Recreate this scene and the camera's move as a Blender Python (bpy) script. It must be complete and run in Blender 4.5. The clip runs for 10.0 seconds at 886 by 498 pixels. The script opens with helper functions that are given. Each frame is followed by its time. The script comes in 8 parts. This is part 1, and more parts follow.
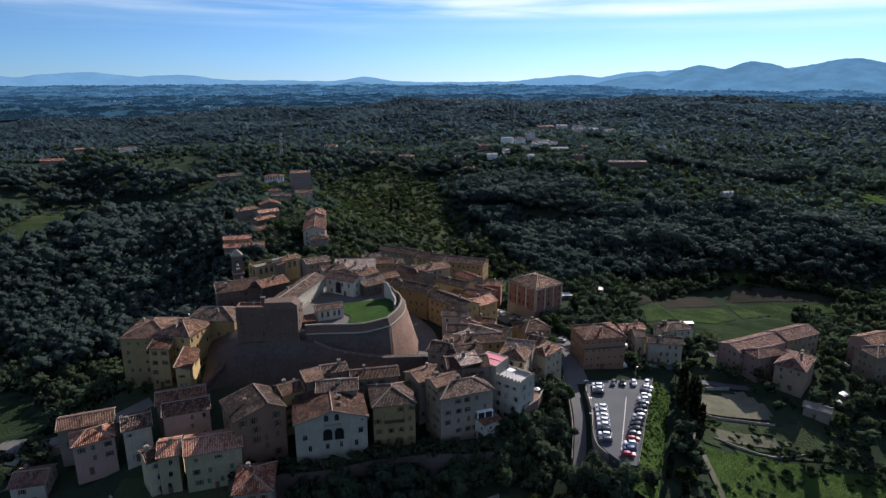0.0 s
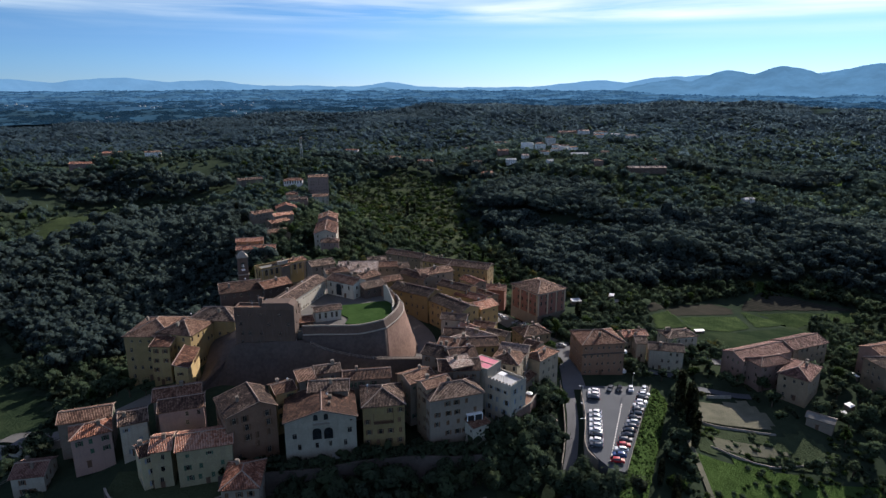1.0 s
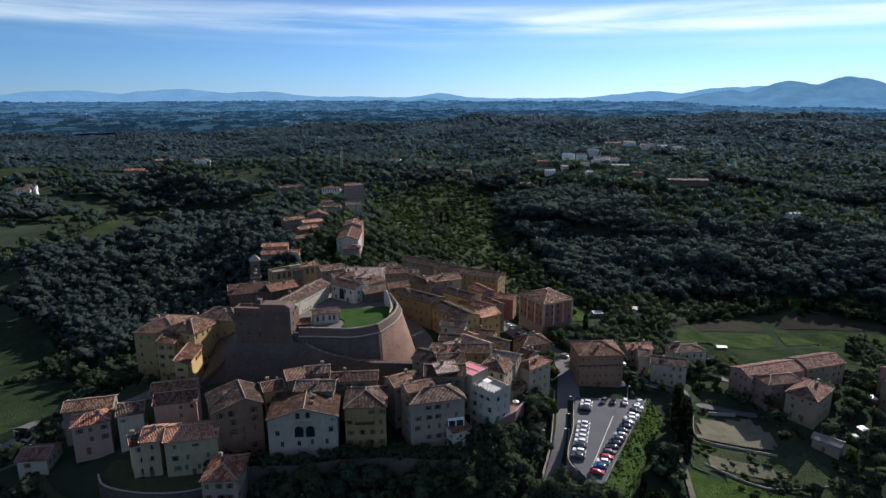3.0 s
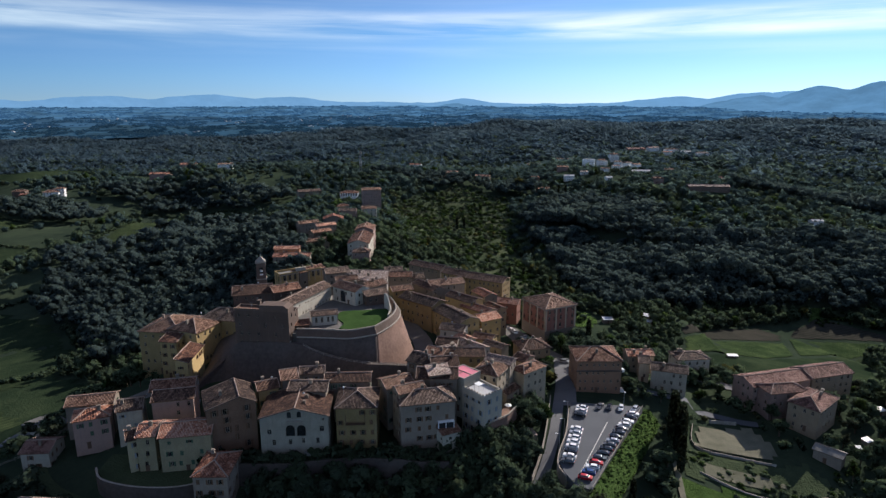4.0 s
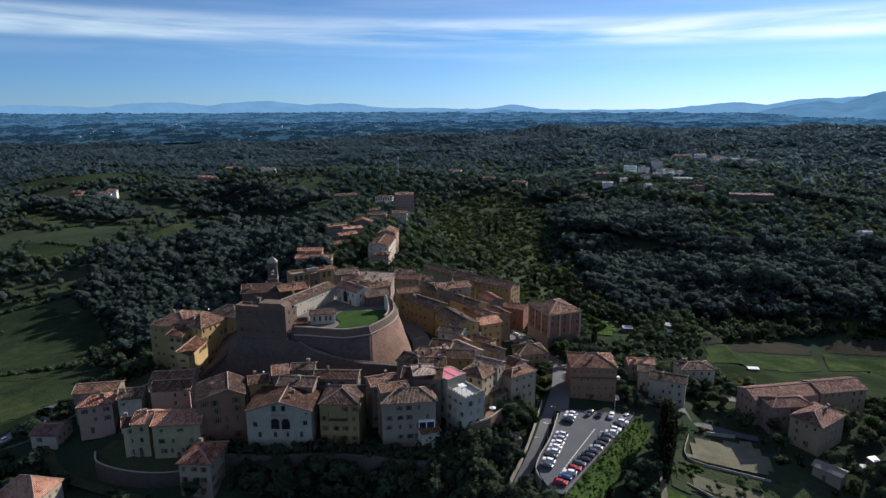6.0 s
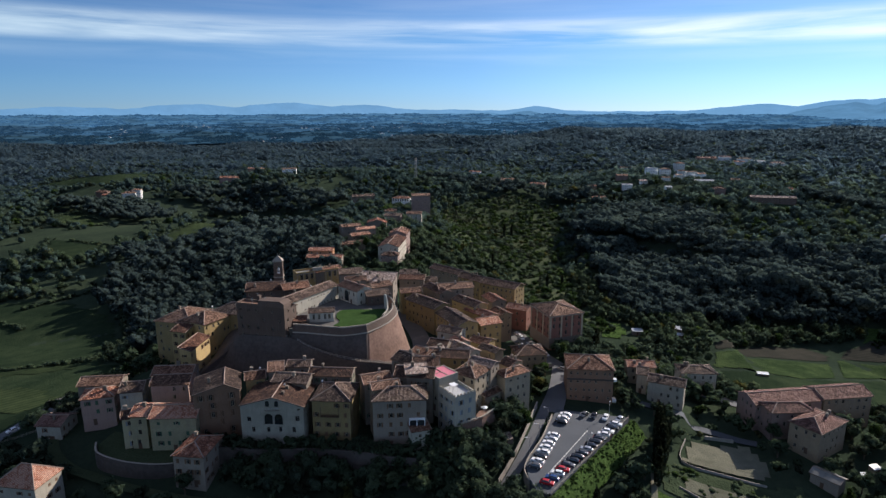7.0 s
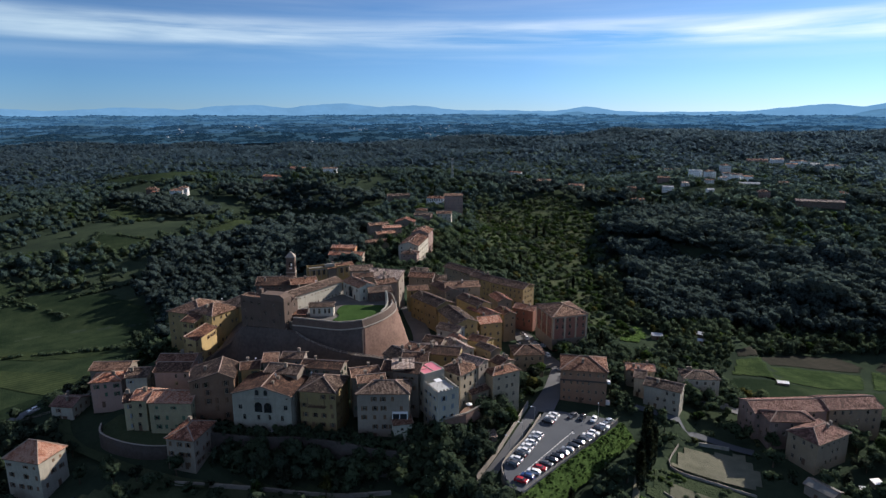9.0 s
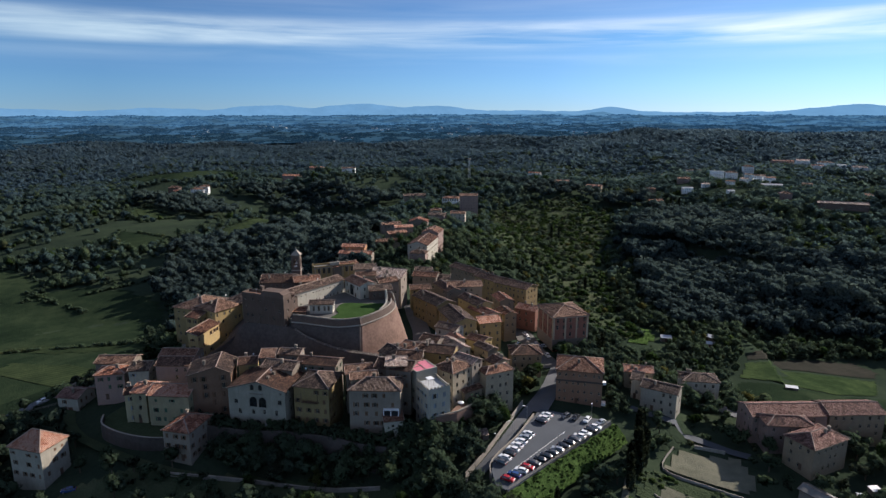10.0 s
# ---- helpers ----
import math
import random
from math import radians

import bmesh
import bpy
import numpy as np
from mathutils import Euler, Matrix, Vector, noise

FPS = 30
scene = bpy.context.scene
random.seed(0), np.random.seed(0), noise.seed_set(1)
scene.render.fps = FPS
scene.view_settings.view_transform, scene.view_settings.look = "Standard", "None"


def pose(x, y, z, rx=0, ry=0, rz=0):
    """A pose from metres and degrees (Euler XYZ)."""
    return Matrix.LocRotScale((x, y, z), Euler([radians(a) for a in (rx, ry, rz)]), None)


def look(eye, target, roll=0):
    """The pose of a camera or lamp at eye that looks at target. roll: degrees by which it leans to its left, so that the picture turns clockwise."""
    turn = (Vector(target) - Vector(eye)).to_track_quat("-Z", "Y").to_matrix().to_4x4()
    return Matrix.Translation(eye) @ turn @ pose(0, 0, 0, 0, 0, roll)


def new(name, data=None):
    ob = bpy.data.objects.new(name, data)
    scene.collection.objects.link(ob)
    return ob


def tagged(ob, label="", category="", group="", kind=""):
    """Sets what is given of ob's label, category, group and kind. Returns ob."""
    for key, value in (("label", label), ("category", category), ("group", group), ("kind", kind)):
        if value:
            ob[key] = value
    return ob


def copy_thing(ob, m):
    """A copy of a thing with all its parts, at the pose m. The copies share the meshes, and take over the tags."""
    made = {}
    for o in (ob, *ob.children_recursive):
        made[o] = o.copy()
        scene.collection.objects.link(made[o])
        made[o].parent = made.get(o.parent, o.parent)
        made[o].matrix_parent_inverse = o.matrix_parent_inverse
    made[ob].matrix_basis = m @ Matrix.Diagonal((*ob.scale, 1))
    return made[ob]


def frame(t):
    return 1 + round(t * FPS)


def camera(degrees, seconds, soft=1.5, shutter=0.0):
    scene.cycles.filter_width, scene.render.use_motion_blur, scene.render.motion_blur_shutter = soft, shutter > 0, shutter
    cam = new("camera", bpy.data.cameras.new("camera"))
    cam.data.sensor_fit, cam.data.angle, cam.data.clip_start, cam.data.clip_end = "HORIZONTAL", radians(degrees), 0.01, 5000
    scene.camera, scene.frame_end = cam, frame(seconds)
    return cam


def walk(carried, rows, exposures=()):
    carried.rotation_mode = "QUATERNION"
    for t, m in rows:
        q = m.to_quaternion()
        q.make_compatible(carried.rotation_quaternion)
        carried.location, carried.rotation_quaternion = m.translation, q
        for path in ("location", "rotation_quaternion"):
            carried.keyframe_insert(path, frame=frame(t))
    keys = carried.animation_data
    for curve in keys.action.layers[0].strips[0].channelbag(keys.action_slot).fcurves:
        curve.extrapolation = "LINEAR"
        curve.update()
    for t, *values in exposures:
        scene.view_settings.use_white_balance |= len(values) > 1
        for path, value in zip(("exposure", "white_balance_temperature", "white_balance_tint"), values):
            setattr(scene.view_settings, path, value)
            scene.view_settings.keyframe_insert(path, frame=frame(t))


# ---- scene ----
cam = camera(71.6, 10.0, 1.4)
METRES, EYE, TILT, LEAN, TURN = 100.0, 100.0, -15.4, 0.0, 0.0
ROWS = [
    (0.0, 0.0, 0.0, 0.0, -0.0, 0.0, 0.0),
    (0.5, 0.0484, -0.0078, -0.0023, 1.11, 0.22, -0.31),
    (1.0, 0.0972, -0.0146, -0.0048, 2.24, 0.45, -0.6),
    (1.5, 0.1456, -0.0201, -0.0067, 3.36, 0.67, -0.91),
    (2.0, 0.1947, -0.0247, -0.0087, 4.51, 0.89, -1.22),
    (2.5, 0.2434, -0.0285, -0.0105, 5.67, 1.1, -1.54),
    (4.0, 0.3919, -0.0346, -0.0144, 9.04, 1.7, -2.45),
    (4.5, 0.4424, -0.0345, -0.0149, 10.18, 1.84, -2.75),
    (5.0, 0.4921, -0.0335, -0.0151, 11.28, 1.92, -3.03),
    (5.5, 0.5424, -0.0313, -0.0152, 12.4, 1.98, -3.33),
    (7.0, 0.6942, -0.0192, -0.0141, 15.72, 2.0, -4.2),
    (7.5, 0.7443, -0.0132, -0.013, 16.85, 1.96, -4.49),
    (8.0, 0.7942, -0.006, -0.0112, 17.95, 1.86, -4.78),
    (8.5, 0.8442, 0.0022, -0.0092, 19.07, 1.77, -5.07),
    (9.0, 0.8944, 0.0113, -0.0069, 20.21, 1.68, -5.35),
    (9.5, 0.9438, 0.0215, -0.0041, 21.3, 1.59, -5.63),
    (10.0, 0.9924, 0.0322, -0.0014, 22.34, 1.49, -5.89),
]
walk(cam, [(t, pose(0, 0, EYE, TILT, LEAN, TURN) @ pose(METRES * x, METRES * y, METRES * z, 90 + pitch, roll, yaw)) for t, x, y, z, yaw, pitch, roll in ROWS], [(0.0, 1.15, 6080, 15), (10.0, 1.10, 6080, 13)])

# ---- sky, sun, exposure ----
SUN_ELEV, SUN_AZ = 26.0, 33.0  # degrees above the horizon, and clockwise from +y


def sky_world():
    w = bpy.data.worlds.new("sky")
    scene.world = w
    w.use_nodes = True
    nt = w.node_tree
    nt.nodes.clear()
    N, L = nt.nodes.new, nt.links.new
    out = N("ShaderNodeOutputWorld")
    bg = N("ShaderNodeBackground")
    bg.inputs["Strength"].default_value = 0.048
    sky = N("ShaderNodeTexSky")
    sky.sky_type = "NISHITA"
    sky.sun_disc = False
    sky.sun_elevation = radians(SUN_ELEV)
    sky.sun_rotation = radians(SUN_AZ)
    sky.altitude = 1500
    sky.air_density, sky.dust_density, sky.ozone_density = 0.75, 0.0, 6.0
    co = N("ShaderNodeTexCoord")
    sep = N("ShaderNodeSeparateXYZ")
    L(co.outputs["Generated"], sep.inputs[0])
    # thin cirrus: long streaks lying level, strongest in a band a few degrees up
    mp = N("ShaderNodeMapping")
    mp.inputs["Rotation"].default_value = (radians(0.6), radians(-1.2), 0)
    mp.inputs["Scale"].default_value = (2.2, 2.2, 34.0)
    L(co.outputs["Generated"], mp.inputs[0])
    n1 = N("ShaderNodeTexNoise")
    n1.inputs["Scale"].default_value = 1.3
    n1.inputs["Detail"].default_value = 5
    n1.inputs["Roughness"].default_value = 0.55
    n1.inputs["Distortion"].default_value = 0.35
    L(mp.outputs[0], n1.inputs["Vector"])
    band = N("ShaderNodeValToRGB")
    cr = band.color_ramp
    cr.interpolation = "EASE"
    cr.elements[0].position, cr.elements[0].color = 0.04, (0, 0, 0, 1)
    cr.elements[1].position, cr.elements[1].color = 1.0, (0.3, 0.3, 0.3, 1)
    for p, v in ((0.06, 0.04), (0.078, 0.22), (0.086, 0.12), (0.098, 0.85), (0.112, 1.0), (0.122, 0.8), (0.136, 0.12), (0.18, 0.22), (0.3, 0.3)):
        e = cr.elements.new(p)
        e.color = (v, v, v, 1)
    # the band leans a little across the view
    lean = N("ShaderNodeVectorMath")
    lean.operation = "DOT_PRODUCT"
    lean.inputs[1].default_value = (0.004, 0.0, 1.0)
    L(co.outputs["Generated"], lean.inputs[0])
    L(lean.outputs["Value"], band.inputs[0])
    r1 = N("ShaderNodeMapRange")
    r1.inputs["From Min"].default_value, r1.inputs["From Max"].default_value = 0.27, 0.86
    L(n1.outputs["Fac"], r1.inputs["Value"])
    mul = N("ShaderNodeMath")
    mul.operation = "MULTIPLY"
    mul.use_clamp = True
    L(r1.outputs[0], mul.inputs[0])
    L(band.outputs[0], mul.inputs[1])
    mix = N("ShaderNodeMix")
    mix.data_type = "RGBA"
    L(mul.outputs[0], mix.inputs["Factor"])
    L(sky.outputs[0], mix.inputs["A"])
    mix.inputs["B"].default_value = (11.0, 10.8, 11.0, 1)
    deep = N("ShaderNodeValToRGB")
    deep.color_ramp.interpolation = "EASE"
    deep.color_ramp.elements[0].position, deep.color_ramp.elements[0].color = 0.0, (0.74, 0.86, 0.98, 1)
    deep.color_ramp.elements[1].position, deep.color_ramp.elements[1].color = 0.75, (0.96, 0.94, 0.92, 1)
    for p, v in ((0.05, (0.84, 0.96, 1.0)), (0.11, (0.93, 1.05, 1.0)), (0.18, (1.0, 1.04, 1.0))):
        deep.color_ramp.elements.new(p).color = (*v, 1)
    # brighter and whiter towards the sun
    dot = N("ShaderNodeVectorMath")
    dot.operation = "DOT_PRODUCT"
    dot.inputs[1].default_value = (0.5 * math.sin(radians(SUN_AZ)), 0.5 * math.cos(radians(SUN_AZ)), 0)
    L(co.outputs["Generated"], dot.inputs[0])
    half = N("ShaderNodeMath")
    half.inputs[1].default_value = 0.5
    L(dot.outputs["Value"], half.inputs[0])
    side = N("ShaderNodeValToRGB")
    side.color_ramp.elements[0].position, side.color_ramp.elements[0].color = 0.55, (0.77, 0.83, 0.87, 1)
    side.color_ramp.elements[1].position, side.color_ramp.elements[1].color = 1.0, (1.48, 1.28, 1.17, 1)
    side.color_ramp.elements.new(0.84).color = (1.02, 1.0, 1.0, 1)
    side.color_ramp.elements.new(0.0).color = (1.3, 1.25, 1.15, 1)
    L(half.outputs[0], side.inputs[0])
    sm = N("ShaderNodeMix")
    sm.data_type, sm.blend_type = "RGBA", "MULTIPLY"
    sm.inputs["Factor"].default_value = 1
    L(sep.outputs["Z"], deep.inputs[0])
    dm = N("ShaderNodeMix")
    dm.data_type, dm.blend_type = "RGBA", "MULTIPLY"
    dm.inputs["Factor"].default_value = 1
    L(mix.outputs["Result"], dm.inputs["A"])
    L(deep.outputs[0], dm.inputs["B"])
    L(dm.outputs["Result"], sm.inputs["A"])
    L(side.outputs[0], sm.inputs["B"])
    L(sm.outputs["Result"], bg.inputs["Color"])
    L(bg.outputs[0], out.inputs[0])


sky_world()
sun = new("sun", bpy.data.lights.new("sun", "SUN"))
sun.data.energy, sun.data.angle, sun.data.color = 3.3, radians(0.6), (1.0, 0.88, 0.74)
_e, _a = radians(SUN_ELEV), radians(SUN_AZ)
SUNDIR = Vector((math.sin(_a) * math.cos(_e), math.cos(_a) * math.cos(_e), math.sin(_e)))
sun.matrix_world = look((0, 0, 600), Vector((0, 0, 600)) - SUNDIR)


# ---- materials ----
def mat(name, rgb, rough=0.85, metal=0.0, vary=0.25, scale=0.6, fine=6.0, bump=0.15, per="noise", space="Object", spec=0.3):
    """A surface with grain at two scales; per='object' varies whole pieces."""
    m = bpy.data.materials.new(name)
    m.use_nodes = True
    nt = m.node_tree
    N, L = nt.nodes.new, nt.links.new
    b = nt.nodes["Principled BSDF"]
    b.inputs["Roughness"].default_value, b.inputs["Metallic"].default_value = rough, metal
    b.inputs["Specular IOR Level"].default_value = spec
    co = N("ShaderNodeTexCoord")
    a = N("ShaderNodeTexNoise")
    a.inputs["Scale"].default_value, a.inputs["Detail"].default_value = scale, 5
    c = N("ShaderNodeTexNoise")
    c.inputs["Scale"].default_value, c.inputs["Detail"].default_value = fine, 4
    L(co.outputs[space], a.inputs["Vector"])
    L(co.outputs[space], c.inputs["Vector"])
    s = N("ShaderNodeMath")
    s.operation = "ADD"
    L(a.outputs["Fac"], s.inputs[0])
    L(c.outputs["Fac"], s.inputs[1])
    val = s.outputs[0]
    if per != "noise":
        o = N("ShaderNodeObjectInfo") if per == "object" else N("ShaderNodeNewGeometry")
        s2 = N("ShaderNodeMath")
        s2.operation = "MULTIPLY_ADD"
        L(o.outputs["Random" if per == "object" else "Random Per Island"], s2.inputs[0])
        s2.inputs[1].default_value = 0.9
        L(s.outputs[0], s2.inputs[2])
        s3 = N("ShaderNodeMath")
        s3.operation = "SUBTRACT"
        L(s2.outputs[0], s3.inputs[0])
        s3.inputs[1].default_value = 0.45
        val = s3.outputs[0]
    r = N("ShaderNodeMapRange")
    r.inputs["From Min"].default_value, r.inputs["From Max"].default_value = 0.55, 1.45
    r.inputs["To Min"].default_value, r.inputs["To Max"].default_value = 1 - vary, 1 + vary
    L(val, r.inputs["Value"])
    mx = N("ShaderNodeMix")
    mx.data_type, mx.blend_type = "RGBA", "MULTIPLY"
    mx.inputs["Factor"].default_value = 1
    mx.inputs["A"].default_value = (*rgb, 1)
    L(r.outputs[0], mx.inputs["B"])
    L(mx.outputs["Result"], b.inputs["Base Color"])
    if bump:
        bp = N("ShaderNodeBump")
        bp.inputs["Strength"].default_value, bp.inputs["Distance"].default_value = bump, 0.1
        L(c.outputs["Fac"], bp.inputs["Height"])
        L(bp.outputs[0], b.inputs["Normal"])
    return m


def plaster(name, rgb, stain=0.3):
    """Old lime render: blotches, vertical streaks and a little bare grey."""
    m = mat(name, rgb, 0.92, vary=0.22, scale=0.35, fine=3.0, bump=0.25, per="object")
    nt = m.node_tree
    N, L = nt.nodes.new, nt.links.new
    b = nt.nodes["Principled BSDF"]
    src = b.inputs["Base Color"].links[0].from_socket
    co = N("ShaderNodeTexCoord")
    mp = N("ShaderNodeMapping")
    mp.inputs["Scale"].default_value = (1.1, 1.1, 0.12)
    L(co.outputs["Object"], mp.inputs[0])
    st = N("ShaderNodeTexNoise")
    st.inputs["Scale"].default_value, st.inputs["Detail"].default_value = 1.4, 6
    L(mp.outputs[0], st.inputs["Vector"])
    r = N("ShaderNodeMapRange")
    r.inputs["From Min"].default_value, r.inputs["From Max"].default_value = 0.5, 0.75
    r.inputs["To Max"].default_value = stain
    L(st.outputs["Fac"], r.inputs["Value"])
    mx = N("ShaderNodeMix")
    mx.data_type = "RGBA"
    L(r.outputs[0], mx.inputs["Factor"])
    L(src, mx.inputs["A"])
    mx.inputs["B"].default_value = (0.17, 0.15, 0.13, 1)
    L(mx.outputs["Result"], b.inputs["Base Color"])
    return m


def tile(name, rgb, pale):
    """Clay pan tiles: columns down the slope, courses across, mottled tile by tile."""
    m = bpy.data.materials.new(name)
    m.use_nodes = True
    nt = m.node_tree
    N, L = nt.nodes.new, nt.links.new
    b = nt.nodes["Principled BSDF"]
    b.inputs["Roughness"].default_value = 0.9
    b.inputs["Specular IOR Level"].default_value = 0.2
    uv = N("ShaderNodeUVMap")
    sx = N("ShaderNodeSeparateXYZ")
    L(uv.outputs[0], sx.inputs[0])
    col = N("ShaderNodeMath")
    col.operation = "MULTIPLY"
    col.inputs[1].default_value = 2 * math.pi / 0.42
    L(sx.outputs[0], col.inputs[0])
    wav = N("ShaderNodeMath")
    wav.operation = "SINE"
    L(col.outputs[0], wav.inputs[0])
    # one value for each tile
    sn = N("ShaderNodeVectorMath")
    sn.operation = "SNAP"
    sn.inputs[1].default_value = (0.42, 0.5, 1)
    L(uv.outputs[0], sn.inputs[0])
    wn = N("ShaderNodeTexWhiteNoise")
    L(sn.outputs[0], wn.inputs["Vector"])
    co = N("ShaderNodeTexCoord")
    big = N("ShaderNodeTexNoise")
    big.inputs["Scale"].default_value, big.inputs["Detail"].default_value = 0.45, 6
    L(co.outputs["Object"], big.inputs["Vector"])
    oi = N("ShaderNodeObjectInfo")
    f = N("ShaderNodeMath")
    f.operation = "MULTIPLY_ADD"
    L(wn.outputs["Value"], f.inputs[0])
    f.inputs[1].default_value = 0.36
    L(big.outputs["Fac"], f.inputs[2])
    f2 = N("ShaderNodeMath")
    f2.operation = "MULTIPLY_ADD"
    L(oi.outputs["Random"], f2.inputs[0])
    f2.inputs[1].default_value = 0.35
    L(f.outputs[0], f2.inputs[2])
    ramp = N("ShaderNodeValToRGB")
    cr = ramp.color_ramp
    cr.elements[0].position, cr.elements[0].color = 0.42, (rgb[0] * 0.42, rgb[1] * 0.45, rgb[2] * 0.5, 1)
    cr.elements[1].position, cr.elements[1].color = 1.25 / 1.4, (*pale, 1)
    e = cr.elements.new(0.66)
    e.color = (*rgb, 1)
    f3 = N("ShaderNodeMath")
    f3.operation = "SUBTRACT"
    L(f2.outputs[0], f3.inputs[0])
    f3.inputs[1].default_value = 0.20
    L(f3.outputs[0], ramp.inputs[0])
    # column troughs darkened in the colour, as shade in the grooves
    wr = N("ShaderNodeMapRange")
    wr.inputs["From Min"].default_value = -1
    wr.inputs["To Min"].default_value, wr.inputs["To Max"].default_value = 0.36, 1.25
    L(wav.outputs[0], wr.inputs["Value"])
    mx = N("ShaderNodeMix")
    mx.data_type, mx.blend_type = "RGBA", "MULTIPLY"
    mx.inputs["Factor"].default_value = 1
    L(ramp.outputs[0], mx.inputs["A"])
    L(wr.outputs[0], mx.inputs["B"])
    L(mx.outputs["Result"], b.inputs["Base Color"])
    bp = N("ShaderNodeBump")
    bp.inputs["Strength"].default_value, bp.inputs["Distance"].default_value = 1.0, 0.12
    L(wav.outputs[0], bp.inputs["Height"])
    L(bp.outputs[0], b.inputs["Normal"])
    return m


def foliage(name, dark, light, autumn=None, scale=0.055, glow=0.56, clump=0.7, gaps=1.0):
    """Leaves: hue drifts from tree to tree, each clump a little different, light passes through; a crown is lit as one soft body."""
    m = bpy.data.materials.new(name)
    m.use_nodes = True
    nt = m.node_tree
    N, L = nt.nodes.new, nt.links.new
    nt.nodes.remove(nt.nodes["Principled BSDF"])
    out = nt.nodes["Material Output"]
    ge = N("ShaderNodeNewGeometry")
    n = N("ShaderNodeTexNoise")
    n.inputs["Scale"].default_value, n.inputs["Detail"].default_value = scale, 3
    L(ge.outputs["Position"], n.inputs["Vector"])
    big = N("ShaderNodeTexNoise")
    big.inputs["Scale"].default_value, big.inputs["Detail"].default_value = scale * 0.2, 3
    L(ge.outputs["Position"], big.inputs["Vector"])
    tint = N("ShaderNodeAttribute")
    tint.attribute_name = "tint"
    s = N("ShaderNodeMath")
    s.operation = "MULTIPLY_ADD"
    L(tint.outputs["Fac"], s.inputs[0])
    s.inputs[1].default_value = 0.22
    L(n.outputs["Fac"], s.inputs[2])
    s2 = N("ShaderNodeMath")
    s2.operation = "MULTIPLY_ADD"
    L(big.outputs["Fac"], s2.inputs[0])
    s2.inputs[1].default_value = 1.3
    L(s.outputs[0], s2.inputs[2])
    r = N("ShaderNodeMapRange")
    r.inputs["From Min"].default_value, r.inputs["From Max"].default_value = 1.0, 1.62
    L(s2.outputs[0], r.inputs["Value"])
    ramp = N("ShaderNodeValToRGB")
    cr = ramp.color_ramp
    cr.elements[0].color, cr.elements[1].color = (*dark, 1), (*light, 1)
    if autumn:
        cr.elements[1].position = 0.8
        e = cr.elements.new(1.0)
        e.color = (*autumn, 1)
    L(r.outputs[0], ramp.inputs[0])
    fine = N("ShaderNodeTexNoise")
    fine.inputs["Scale"].default_value, fine.inputs["Detail"].default_value, fine.inputs["Roughness"].default_value = clump, 4, 0.65
    L(ge.outputs["Position"], fine.inputs["Vector"])
    fr = N("ShaderNodeMapRange")
    fr.inputs["From Min"].default_value, fr.inputs["From Max"].default_value = 0.32, 0.68
    fr.inputs["To Min"].default_value, fr.inputs["To Max"].default_value = 0.86, 1.14
    L(fine.outputs["Fac"], fr.inputs["Value"])
    mot = N("ShaderNodeMix")
    mot.data_type, mot.blend_type = "RGBA", "MULTIPLY"
    mot.inputs["Factor"].default_value = 1
    L(ramp.outputs[0], mot.inputs["A"])
    L(fr.outputs[0], mot.inputs["B"])
    soft = N("ShaderNodeAttribute")
    soft.attribute_name = "soft"
    turn = N("ShaderNodeVectorTransform")
    turn.vector_type, turn.convert_from, turn.convert_to = "NORMAL", "OBJECT", "WORLD"
    L(soft.outputs["Vector"], turn.inputs[0])
    d = N("ShaderNodeBsdfDiffuse")
    t = N("ShaderNodeBsdfTranslucent")
    for k in (d, t):
        L(turn.outputs[0], k.inputs["Normal"])
        L(mot.outputs["Result"], k.inputs["Color"])
    mix = N("ShaderNodeMixShader")
    mix.inputs[0].default_value = glow
    L(d.outputs[0], mix.inputs[1])
    L(t.outputs[0], mix.inputs[2])
    # gaps between the leaves, in ragged clumps
    hole = N("ShaderNodeTexNoise")
    hole.inputs["Scale"].default_value, hole.inputs["Detail"].default_value, hole.inputs["Roughness"].default_value = gaps, 3, 0.7
    L(ge.outputs["Position"], hole.inputs["Vector"])
    hr = N("ShaderNodeMapRange")
    hr.inputs["From Min"].default_value, hr.inputs["From Max"].default_value = 0.45, 0.64
    hr.inputs["To Min"].default_value, hr.inputs["To Max"].default_value = 0.0, 0.48
    L(hole.outputs["Fac"], hr.inputs["Value"])
    gap = N("ShaderNodeBsdfTransparent")
    air = N("ShaderNodeMixShader")
    L(hr.outputs[0], air.inputs[0])
    L(mix.outputs[0], air.inputs[1])
    L(gap.outputs[0], air.inputs[2])
    L(air.outputs[0], out.inputs[0])
    return m


